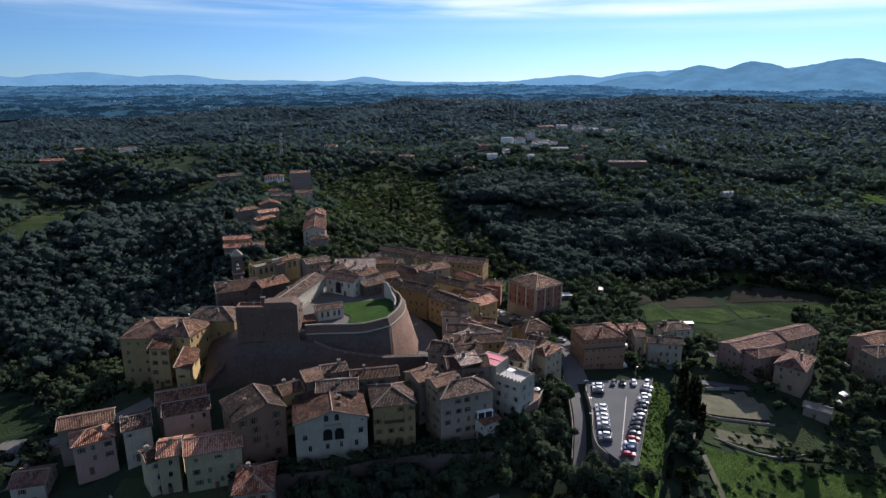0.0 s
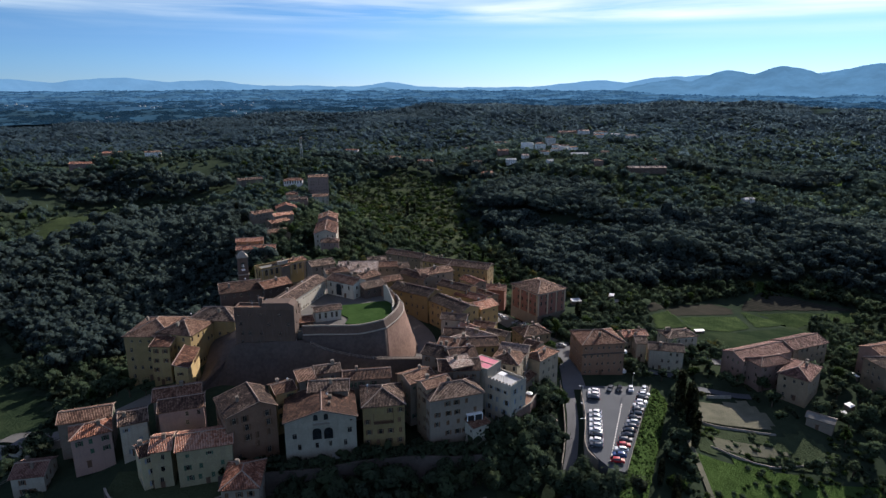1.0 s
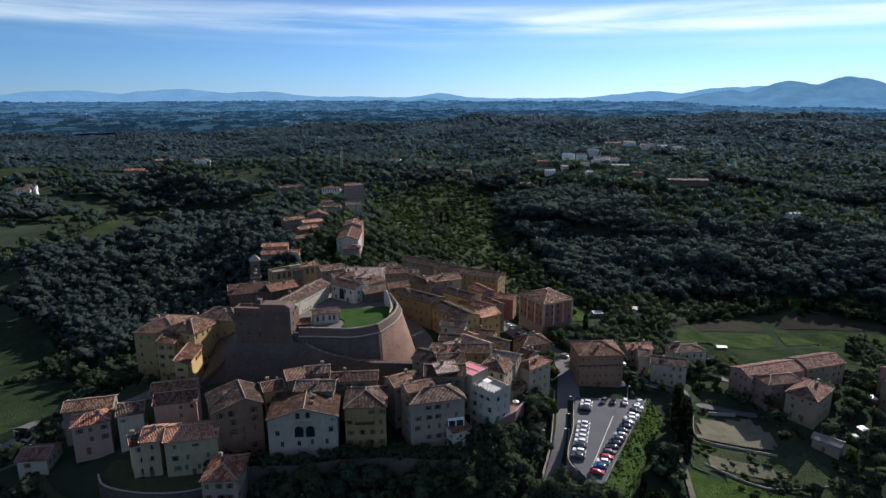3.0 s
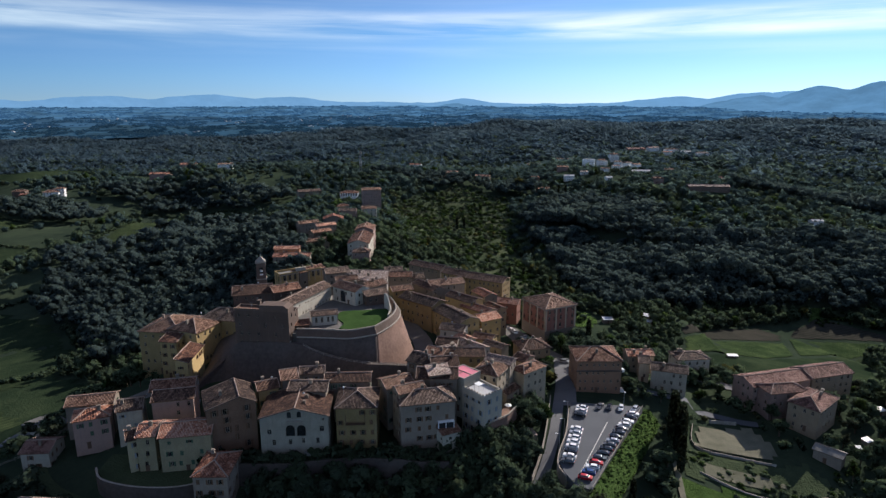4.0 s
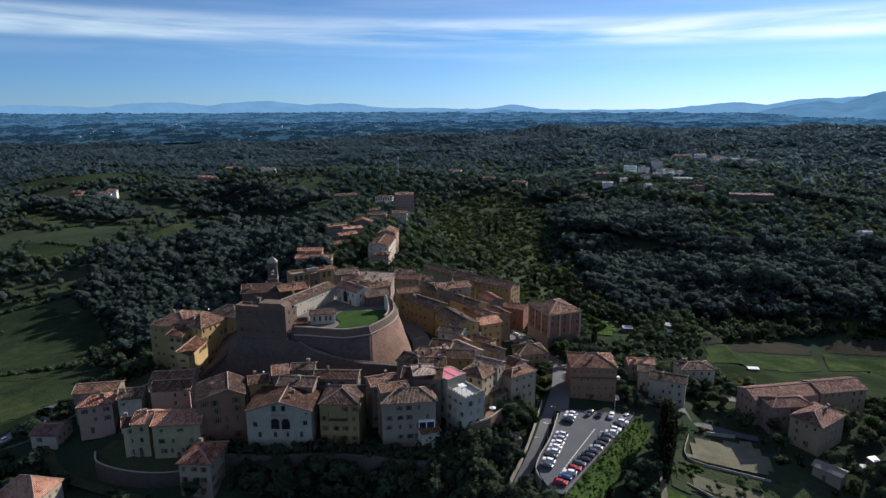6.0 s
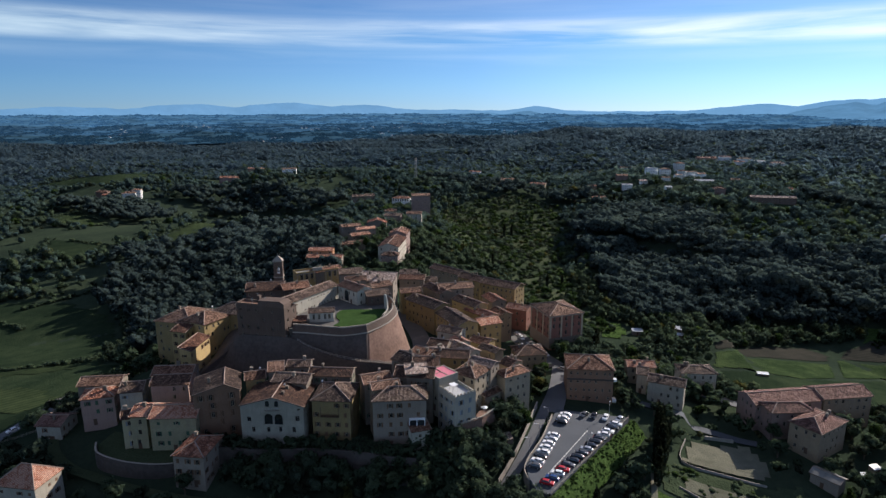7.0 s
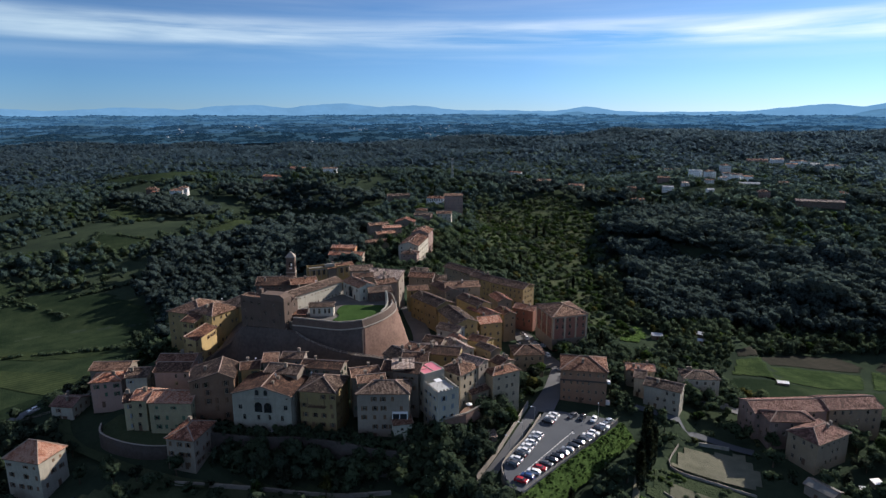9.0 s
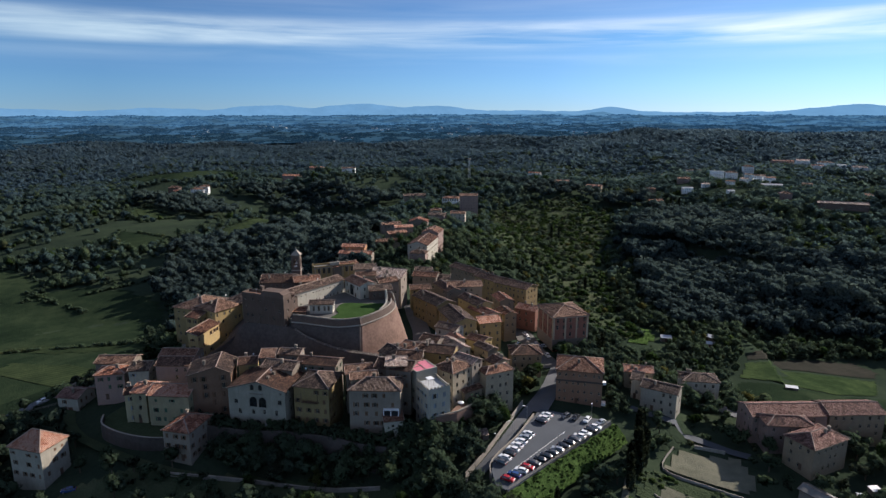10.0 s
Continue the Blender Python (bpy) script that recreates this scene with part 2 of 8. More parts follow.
def ground_mat(name, rows, scale=0.02, bump=0.4, stripes=0.0, turn=0.0):
    """Soil and grass in patches: rows of (place, colour) over noise at three scales; stripes: metres between plant rows."""
    m = bpy.data.materials.new(name)
    m.use_nodes = True
    nt = m.node_tree
    N, L = nt.nodes.new, nt.links.new
    b = nt.nodes["Principled BSDF"]
    b.inputs["Roughness"].default_value = 1.0
    b.inputs["Specular IOR Level"].default_value = 0.0
    ge = N("ShaderNodeNewGeometry")
    tot = None
    for sc, wt in ((scale, 0.55), (scale * 6, 0.3), (scale * 45, 0.2)):
        n = N("ShaderNodeTexNoise")
        n.inputs["Scale"].default_value, n.inputs["Detail"].default_value = sc, 4
        L(ge.outputs["Position"], n.inputs["Vector"])
        k = N("ShaderNodeMath")
        k.operation = "MULTIPLY_ADD"
        L(n.outputs["Fac"], k.inputs[0])
        k.inputs[1].default_value = wt
        if tot:
            L(tot, k.inputs[2])
        else:
            k.inputs[2].default_value = 0
        tot = k.outputs[0]
    last = n
    if stripes:
        w = N("ShaderNodeTexWave")
        w.inputs["Scale"].default_value, w.inputs["Distortion"].default_value = 0.314 / stripes, 1.2
        w.inputs["Detail Scale"].default_value = 0.3
        mp = N("ShaderNodeMapping")
        mp.inputs["Rotation"].default_value = (0, 0, radians(turn))
        L(ge.outputs["Position"], mp.inputs[0])
        L(mp.outputs[0], w.inputs["Vector"])
        k = N("ShaderNodeMath")
        k.operation = "MULTIPLY_ADD"
        L(w.outputs["Fac"], k.inputs[0])
        k.inputs[1].default_value = 0.14
        L(tot, k.inputs[2])
        tot = k.outputs[0]
    ramp = N("ShaderNodeValToRGB")
    cr = ramp.color_ramp
    cr.elements[0].position, cr.elements[0].color = rows[0][0], (*rows[0][1], 1)
    cr.elements[1].position, cr.elements[1].color = rows[-1][0], (*rows[-1][1], 1)
    for p, c in rows[1:-1]:
        e = cr.elements.new(p)
        e.color = (*c, 1)
    L(tot, ramp.inputs[0])
    L(ramp.outputs[0], b.inputs["Base Color"])
    bp = N("ShaderNodeBump")
    bp.inputs["Strength"].default_value, bp.inputs["Distance"].default_value = bump, 0.6
    L(last.outputs["Fac"], bp.inputs["Height"])
    L(bp.outputs[0], b.inputs["Normal"])
    return m


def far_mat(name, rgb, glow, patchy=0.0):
    """Distant land: fields and woods in streaks, with blue haze painted on as emission."""
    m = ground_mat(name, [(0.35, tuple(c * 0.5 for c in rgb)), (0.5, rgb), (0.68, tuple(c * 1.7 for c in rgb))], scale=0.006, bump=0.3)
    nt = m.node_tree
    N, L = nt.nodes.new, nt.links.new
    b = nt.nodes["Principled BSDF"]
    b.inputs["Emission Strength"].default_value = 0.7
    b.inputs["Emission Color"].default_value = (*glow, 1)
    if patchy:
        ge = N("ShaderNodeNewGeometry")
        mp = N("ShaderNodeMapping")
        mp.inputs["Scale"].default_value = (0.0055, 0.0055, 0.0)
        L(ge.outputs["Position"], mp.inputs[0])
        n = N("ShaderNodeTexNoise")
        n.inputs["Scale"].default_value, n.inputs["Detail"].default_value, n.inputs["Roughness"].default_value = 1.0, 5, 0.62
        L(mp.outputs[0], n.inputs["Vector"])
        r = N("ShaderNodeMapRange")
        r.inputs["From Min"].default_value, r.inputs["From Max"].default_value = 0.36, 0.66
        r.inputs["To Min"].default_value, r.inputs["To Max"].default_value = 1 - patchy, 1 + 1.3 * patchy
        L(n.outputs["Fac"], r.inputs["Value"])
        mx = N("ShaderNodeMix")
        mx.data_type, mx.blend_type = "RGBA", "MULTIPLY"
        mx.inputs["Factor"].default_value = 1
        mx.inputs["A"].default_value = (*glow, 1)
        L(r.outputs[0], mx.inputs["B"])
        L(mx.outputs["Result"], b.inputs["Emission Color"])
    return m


WALL = {
    "pink": plaster("pink_render", (0.258, 0.183, 0.157)),
    "plaster": plaster("grey_beige_render", (0.210, 0.177, 0.143)),
    "white": plaster("off_white_render", (0.352, 0.327, 0.268)),
    "lime": plaster("limewashed_render", (0.440, 0.418, 0.352)),
    "bright": plaster("fresh_white_render", (0.74, 0.74, 0.72), 0.12),
    "pale": plaster("weathered_pale_render", (0.224, 0.207, 0.176)),
    "lemon": plaster("pale_lemon_render", (0.317, 0.285, 0.181)),
    "ochre": plaster("ochre_render", (0.282, 0.210, 0.098)),
    "yellow": plaster("yellow_render", (0.360, 0.266, 0.122)),
    "cream": plaster("cream_render", (0.369, 0.310, 0.223)),
    "tan": plaster("tan_render", (0.228, 0.177, 0.121)),
    "red": plaster("brick_red_render", (0.216, 0.102, 0.075)),
    "orange": plaster("orange_render", (0.310, 0.162, 0.084)),
    "russet": plaster("russet_render", (0.207, 0.128, 0.086)),
    "brick": plaster("brown_brick", (0.105, 0.075, 0.060)),
}
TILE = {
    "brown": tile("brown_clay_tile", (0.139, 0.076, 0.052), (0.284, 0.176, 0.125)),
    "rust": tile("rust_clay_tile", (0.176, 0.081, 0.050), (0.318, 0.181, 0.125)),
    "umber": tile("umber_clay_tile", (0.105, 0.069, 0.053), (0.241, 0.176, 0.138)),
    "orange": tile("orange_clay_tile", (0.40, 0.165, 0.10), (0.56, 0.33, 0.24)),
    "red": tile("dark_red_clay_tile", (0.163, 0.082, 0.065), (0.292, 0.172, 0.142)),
    # pale pinkish tile: sunlight on bright roof slopes put into the colour
    "pinktile": tile("pale_sunlit_clay_tile", (0.40, 0.29, 0.24), (0.60, 0.49, 0.42)),
    "dull": mat("weathered_cement_sheet", (0.19, 0.185, 0.17), 0.9, vary=0.35),
    "grey": mat("grey_roof_screed", (0.45, 0.46, 0.47), 0.9),
    "pinkm": mat("magenta_roofing_sheet", (0.60, 0.19, 0.25), 0.7, vary=0.18),
}
# paler than the roof tiles: light caught on ridges, put into the colour
M_RIDGE = mat("pale_lit_ridge_tile", (0.29, 0.22, 0.18), 0.95, vary=0.3, fine=2.0)
M_GLASS = mat("dark_window_glass", (0.02, 0.024, 0.028), 0.12, vary=0.4, bump=0, spec=0.6, per="object")
M_FRAME = mat("window_frame_paint", (0.33, 0.28, 0.22), 0.7)
M_SHUT = {
    "green": mat("green_shutter_paint", (0.045, 0.09, 0.06), 0.6, per="object"),
    "brown": mat("brown_shutter_paint", (0.13, 0.075, 0.045), 0.6, per="object"),
    "grey": mat("grey_shutter_paint", (0.22, 0.25, 0.28), 0.6, per="object"),
}
M_DOOR = mat("dark_door_wood", (0.10, 0.06, 0.04), 0.6)
# one fortress brick: the sunlit face painted lighter, shaded faces darker
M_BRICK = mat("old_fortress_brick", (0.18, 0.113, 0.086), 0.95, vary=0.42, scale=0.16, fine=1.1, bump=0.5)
M_SCARP = mat("weathered_shaded_brick", (0.075, 0.062, 0.056), 0.95, vary=0.4, scale=0.14, fine=0.9, bump=0.5)
M_STONE = mat("pale_coping_stone", (0.29, 0.26, 0.22), 0.9, vary=0.25, fine=2.0)
M_WALLSTONE = mat("grey_field_stone", (0.27, 0.25, 0.22), 0.95, vary=0.35, scale=0.8, fine=3.5, bump=0.5)
M_ASPHALT = mat("worn_asphalt", (0.078, 0.088, 0.102), 0.9, vary=0.18, scale=0.12, fine=3)
M_ROAD = mat("pale_road", (0.12, 0.126, 0.136), 0.9, vary=0.2, scale=0.15, fine=3)
M_PAVE = mat("street_paving", (0.125, 0.12, 0.112), 0.9, vary=0.25, scale=0.3, fine=4)
M_LINE = mat("road_paint", (0.62, 0.62, 0.60), 0.8, vary=0.3, scale=1.2)
M_METAL = mat("galvanised_metal", (0.42, 0.43, 0.44), 0.45, 0.7)
M_WHITE = mat("white_sheet_metal", (0.80, 0.81, 0.82), 0.5)
M_RUBBER = mat("tyre_rubber", (0.02, 0.02, 0.022), 0.85)
M_RIM = mat("alloy_rim", (0.5, 0.5, 0.52), 0.35, 0.8)
M_CARGLASS = mat("car_glass", (0.012, 0.014, 0.018), 0.06, bump=0, spec=0.7)
M_LAMP = mat("lamp_lens", (0.7, 0.7, 0.68), 0.2, bump=0)
M_TAIL = mat("tail_lamp", (0.35, 0.02, 0.02), 0.3, bump=0)
M_LAWN = ground_mat("castle_lawn", [(0.35, (0.028, 0.056, 0.018)), (0.55, (0.042, 0.080, 0.026)), (0.75, (0.060, 0.104, 0.036))], scale=0.15, bump=0.2)
M_GROUND = ground_mat("scrub_and_soil", [(0.3, (0.018, 0.028, 0.022)), (0.46, (0.028, 0.041, 0.028)), (0.58, (0.038, 0.054, 0.034)), (0.70, (0.052, 0.068, 0.041))], scale=0.013)
M_GRASS = ground_mat("meadow_grass", [(0.36, (0.012, 0.021, 0.013)), (0.5, (0.021, 0.034, 0.019)), (0.64, (0.036, 0.052, 0.027))], scale=0.022, bump=0.6)
M_BANK = ground_mat("planted_bank", [(0.35, (0.036, 0.064, 0.020)), (0.55, (0.064, 0.108, 0.032)), (0.75, (0.095, 0.15, 0.048))], scale=0.2, bump=0.8)
M_PLOT = ground_mat("valley_plot", [(0.36, (0.020, 0.034, 0.016)), (0.54, (0.038, 0.060, 0.026)), (0.74, (0.075, 0.104, 0.042))], scale=0.06, bump=0.8)
M_SCRUB = ground_mat("rough_scrub", [(0.35, (0.034, 0.048, 0.028)), (0.52, (0.054, 0.072, 0.040)), (0.7, (0.082, 0.092, 0.054))], scale=0.03, bump=0.8)
M_ROWS = ground_mat("vegetable_rows", [(0.38, (0.014, 0.022, 0.014)), (0.55, (0.027, 0.040, 0.020)), (0.8, (0.055, 0.075, 0.034))], scale=0.035, stripes=3.2, turn=35)
M_SOIL = ground_mat("ploughed_soil", [(0.35, (0.022, 0.024, 0.020)), (0.55, (0.034, 0.035, 0.029)), (0.8, (0.052, 0.050, 0.041))], scale=0.03, stripes=3.0, turn=60)
M_DIRT = ground_mat("pale_dirt", [(0.35, (0.095, 0.10, 0.07)), (0.55, (0.155, 0.155, 0.115)), (0.75, (0.23, 0.22, 0.165))], scale=0.06)
M_LEAF = foliage("broadleaf_foliage", (0.074, 0.108, 0.076), (0.104, 0.152, 0.084), (0.126, 0.142, 0.070), gaps=0.8)
# haze of the middle distance put into the leaf colour as blue
M_LEAFMID = foliage("haze_green_foliage", (0.070, 0.116, 0.118), (0.104, 0.160, 0.134), (0.118, 0.162, 0.104), scale=0.03, clump=0.4, gaps=0.6)
# darker and bluer than M_LEAF: slope shade and haze in the leaf colour
M_OAK = foliage("shaded_evergreen_oak_foliage", (0.062, 0.092, 0.092), (0.086, 0.122, 0.108), scale=0.04, glow=0.45, clump=0.5, gaps=0.6)
# far leaves, upland and far fields: haze blue mixed into the base colours
M_LEAFFAR = foliage("far_haze_foliage", (0.082, 0.138, 0.180), (0.120, 0.180, 0.215), scale=0.016, clump=0.16, gaps=0.35)
M_UPLAND = ground_mat("hazed_upland_scrub", [(0.35, (0.016, 0.026, 0.031)), (0.55, (0.024, 0.038, 0.043)), (0.75, (0.034, 0.049, 0.052))], scale=0.006)
M_FARFIELD = ground_mat("hazed_far_field", [(0.35, (0.020, 0.036, 0.036)), (0.55, (0.034, 0.054, 0.048)), (0.75, (0.055, 0.075, 0.062))], scale=0.006)
M_OLIVE = foliage("olive_foliage", (0.05, 0.066, 0.045), (0.085, 0.105, 0.07))
M_CYP = foliage("cypress_foliage", (0.026, 0.036, 0.024), (0.042, 0.056, 0.034), glow=0.1)
M_GOLD = foliage("yellowing_foliage", (0.078, 0.086, 0.028), (0.135, 0.135, 0.045))
M_BRIGHT = foliage("fresh_green_foliage", (0.038, 0.07, 0.022), (0.08, 0.125, 0.04))
M_BARK = mat("bark", (0.09, 0.07, 0.05), 0.95, vary=0.35, fine=8)


# ---- mesh helpers ----
def mesh_object(name, bm, material, parent=None, label="", smooth=False):
    me = bpy.data.meshes.new(name)
    bm.to_mesh(me)
    bm.free()
    if smooth:
        me.polygons.foreach_set("use_smooth", [True] * len(me.polygons))
    for m in material if isinstance(material, (list, tuple)) else [material]:
        me.materials.append(m)
    ob = new(name, me)
    if parent:
        ob.parent = parent
    if label:
        ob["label"] = label
    return ob


def part(name, bm, material, parent, label="", smooth=False):
    return mesh_object(name, bm, material, parent, label, smooth)


def shared(name, me, parent, m=None, label=""):
    ob = new(name, me)
    ob.parent = parent
    if m is not None:
        ob.matrix_basis = m
    if label:
        ob["label"] = label
    return ob


def thing(name, m, label, category, group="", kind=""):
    ob = new(name)
    ob.empty_display_size = 0.3
    ob.matrix_basis = m
    return tagged(ob, label, category, group, kind)


def box(bm, x0, x1, y0, y1, z0, z1):
    v = [bm.verts.new(p) for p in ((x0, y0, z0), (x1, y0, z0), (x1, y1, z0), (x0, y1, z0), (x0, y0, z1), (x1, y0, z1), (x1, y1, z1), (x0, y1, z1))]
    for f in ((3, 2, 1, 0), (4, 5, 6, 7), (0, 1, 5, 4), (1, 2, 6, 5), (2, 3, 7, 6), (3, 0, 4, 7)):
        bm.faces.new([v[i] for i in f])
    return v


def beam(bm, a, b, r, sides=4, flat=1.0):
    """A bar of sides faces from a to b."""
    a, b = Vector(a), Vector(b)
    q = (b - a).to_track_quat("Z", "Y").to_matrix()
    rings = []
    for p in (a, b):
        rings.append([bm.verts.new(p + q @ Vector((r * math.cos(2 * math.pi * (i + 0.5) / sides), r * flat * math.sin(2 * math.pi * (i + 0.5) / sides), 0))) for i in range(sides)])
    for i in range(sides):
        j = (i + 1) % sides
        bm.faces.new((rings[0][i], rings[0][j], rings[1][j], rings[1][i]))
    bm.faces.new(rings[0][::-1])
    bm.faces.new(rings[1])


def sweep(bm, line, r, sides=6, flat=1.0):
    """One continuous bar along a line of places."""
    rings = []
    for i, p in enumerate(line):
        d = (line[min(i + 1, len(line) - 1)] - line[max(i - 1, 0)]).normalized()
        n = Vector((-d.y, d.x, 0)).normalized()
        u = n.cross(d) if n.cross(d).z > 0 else d.cross(n)
        rings.append([bm.verts.new(p + n * r * math.cos(2 * math.pi * (k + 0.5) / sides) + u * r * flat * math.sin(2 * math.pi * (k + 0.5) / sides)) for k in range(sides)])
    for a, b in zip(rings, rings[1:]):
        for k in range(sides):
            j = (k + 1) % sides
            bm.faces.new((a[k], a[j], b[j], b[k]))
    bm.faces.new(rings[0][::-1])
    bm.faces.new(rings[-1])
    bmesh.ops.recalc_face_normals(bm, faces=bm.faces)


def slab(polys, thick):
    """Roof planes as a closed slab, with UVs in metres along the eave and up the slope."""
    bm = bmesh.new()
    uv = bm.loops.layers.uv.new("UVMap")
    key = {}

    def vert(p):
        k = tuple(round(c, 3) for c in p)
        if k not in key:
            key[k] = bm.verts.new(p)
        return key[k]

    tops = [bm.faces.new([vert(p) for p in poly]) for poly in polys]
    bm.normal_update()
    low = {v: bm.verts.new(v.co - Vector((0, 0, thick))) for v in list(bm.verts)}
    edges = [e for e in bm.edges if len(e.link_faces) == 1]
    for f in tops:
        bm.faces.new([low[v] for v in reversed(f.verts)])
    for e in edges:
        a, b = e.verts
        lo = e.link_faces[0]
        order = [l.vert for l in lo.loops]
        i = order.index(a)
        if order[(i + 1) % len(order)] is not b:
            a, b = b, a
        bm.faces.new((b, a, low[a], low[b]))
    bm.normal_update()
    for f in bm.faces:
        n = f.normal
        h = Vector((n.x, n.y, 0))
        h = h.normalized() if h.length > 0.02 else Vector((0, -1, 0))
        u = Vector((-h.y, h.x, 0))
        v = n.cross(u)
        for l in f.loops:
            l[uv].uv = (l.vert.co.dot(u), l.vert.co.dot(v))
    return bm


# ---- the land ----
# lines of known height across the land: (spread, [(x, y, z), ...])
LINES = [
    (34, [(-60, 150, -3), (-10, 158, -3), (25, 178, -2)]),
    (30, [(-75, 190, 7), (-40, 186, 6), (-15, 195, 6), (-8, 222, 3.5), (-20, 245, 5)]),
    (40, [(-60, 225, 12), (-60, 260, 9), (-55, 300, 2), (-70, 350, -4), (-95, 420, -6)]),
    (55, [(-95, 420, -6), (-150, 500, -11), (-165, 640, -18), (-225, 775, -16), (-228, 872, 2)]),
    (32, [(10, 240, 1), (30, 262, -5), (47, 235, -5.5), (47, 200, -7)]),
    (30, [(47, 200, -7), (62, 185, -7), (56, 160, -8)]),
    (34, [(75, 235, -8), (92, 232, -9.5), (106, 250, -13.5), (112, 208, -16.5), (135, 224, -13.6), (170, 245, -16.5), (215, 230, -22)]),
    (30, [(-150, 140, -19), (-118, 140, -12.5), (-90, 112, -19), (-72, 118, -14), (-50, 126, -10.5), (-10, 138, -12), (25, 148, -17)]),
    (30, [(-130, 172, -6), (-110, 172, -1), (-95, 160, -1)]),
    (60, [(110, 385, -44), (150, 350, -45), (217, 450, -69), (330, 420, -72)]),
    (95, [(110, 540, -58), (200, 600, -46), (195, 690, -32), (240, 820, -9), (140, 1078, -4), (266, 1430, -3), (350, 1352, -1)]),
    (70, [(-93, 738, -50), (-6, 912, -40), (73, 832, -38)]),
    (70, [(-215, 220, -38), (-315, 293, -58), (-315, 437, -36), (-420, 560, -30)]),
    (120, [(-621, 679, -28), (-568, 871, -18), (-524, 907, 2), (-380, 1000, -4), (-104, 960, -14)]),
    (90, [(330, 712, -34), (480, 640, -50), (600, 800, -30)]),
    (50, [(0, 90, -34), (90, 120, -36), (150, 170, -28)]),
    (60, [(-520, 645, -47), (-459, 717, -53), (-400, 700, -50)]),
    (80, [(-780, 900, -6), (-655, 826, -7), (-600, 735, -18)]),
    (80, [(-343, 949, -3), (-303, 814, -30)]),
]


def ripple(x, y, size):
    """Soft rolling hills, -1 to 1."""
    a, b = x / size, y / size
    return (np.sin(a * 1.7 + 1.3 * np.sin(b * 1.1 + 0.4)) + np.sin(b * 1.9 + 1.7 * np.sin(a * 0.9 + 2.0)) + 0.6 * np.sin(a * 3.1 + b * 2.3 + 0.7) + 0.5 * np.sin(b * 4.3 - a * 2.9 + 1.9)) / 3.1


def height(x, y):
    """The land's height in metres at x, y (arrays)."""
    x, y = np.asarray(x, float), np.asarray(y, float)
    r = np.hypot(x, y - 150)
    az = np.degrees(np.arctan2(x - 50, y))
    near = -52 + 7 * ripple(x, y, 70)
    # the wooded upland beyond the valley, then the low plain far off
    right = 1 / (1 + np.exp(-(az + 10) / 6))
    crest = np.exp(-((r - 2150) / 520) ** 2)
    up = np.clip((r - 700) / 900, 0, 1)
    land = near * (1 - up) + up * (-16 + 20 * ripple(x + 300, y, 230) + 4 * ripple(x, y + 90, 95))
    land += crest * (4 + 38 * right) - 20 * up * (1 - right)
    out = np.clip((r - 2600) / 1800, 0, 1)
    land = land * (1 - out) + out * (14 + 12 * ripple(x, y, 330))
    w0 = 0.06 + 0.94 * np.clip((r - 800) / 900, 0, 1)
    num, den = land * w0, np.array(w0, float) * 1.0
    for spread, pts in LINES:
        best_d, best_z = np.full(x.shape, 1e12), np.zeros(x.shape)
        for (x0, y0, z0), (x1, y1, z1) in zip(pts, pts[1:]):
            dx, dy = x1 - x0, y1 - y0
            k = np.clip(((x - x0) * dx + (y - y0) * dy) / (dx * dx + dy * dy), 0, 1)
            d = (x - x0 - k * dx) ** 2 + (y - y0 - k * dy) ** 2
            z = z0 + k * (z1 - z0)
            best_z = np.where(d < best_d, z, best_z)
            best_d = np.minimum(d, best_d)
        w = np.exp(-best_d / spread**2) + 0.02 * np.exp(-best_d / (3 * spread) ** 2)
        num = num + w * best_z
        den = den + w
    return num / den


def hgt(x, y):
    return float(height(np.array([x]), np.array([y]))[0])


def grid_mesh(name, X, Y, Z, material, wrap=False, smooth=True):
    """A sheet from rows of places; wrap joins the last column to the first."""
    n, m = X.shape
    co = np.stack([X, Y, Z], -1).reshape(-1, 3)
    i, j = np.meshgrid(np.arange(n - 1), np.arange(m if wrap else m - 1), indexing="ij")
    k = (j + 1) % m
    f = np.stack([i * m + j, i * m + k, (i + 1) * m + k, (i + 1) * m + j], -1).reshape(-1, 4)
    return raw_mesh(name, co, f, material, smooth)


def raw_mesh(name, co, faces, material, smooth=False):
    me = bpy.data.meshes.new(name)
    n = faces.shape[1]
    me.vertices.add(len(co))
    me.vertices.foreach_set("co", np.asarray(co, np.float32).ravel())
    me.loops.add(faces.size)
    me.loops.foreach_set("vertex_index", faces.astype(np.int32).ravel())
    me.polygons.add(len(faces))
    me.polygons.foreach_set("loop_start", np.arange(0, faces.size, n, dtype=np.int32))
    me.polygons.foreach_set("use_smooth", np.full(len(faces), smooth))
    me.update(calc_edges=True)
    me.materials.append(material)
    return me


def build_ground():
    rad = np.concatenate([[0.01], np.geomspace(6, 4700, 175)])
    th = np.linspace(0, 2 * math.pi, 320, endpoint=False)
    R, T = np.meshgrid(rad, th, indexing="ij")
    X, Y = -R * np.sin(-T) + 0.0, 180 + R * np.cos(T)
    Z = height(X, Y)
    me = grid_mesh("ground", X, Y, Z, M_GROUND, wrap=True)
    me.flip_normals()
    tagged(new("ground", me), "rolling hill country of dark scrub, grass and soil", "ground", kind="structure")


build_ground()


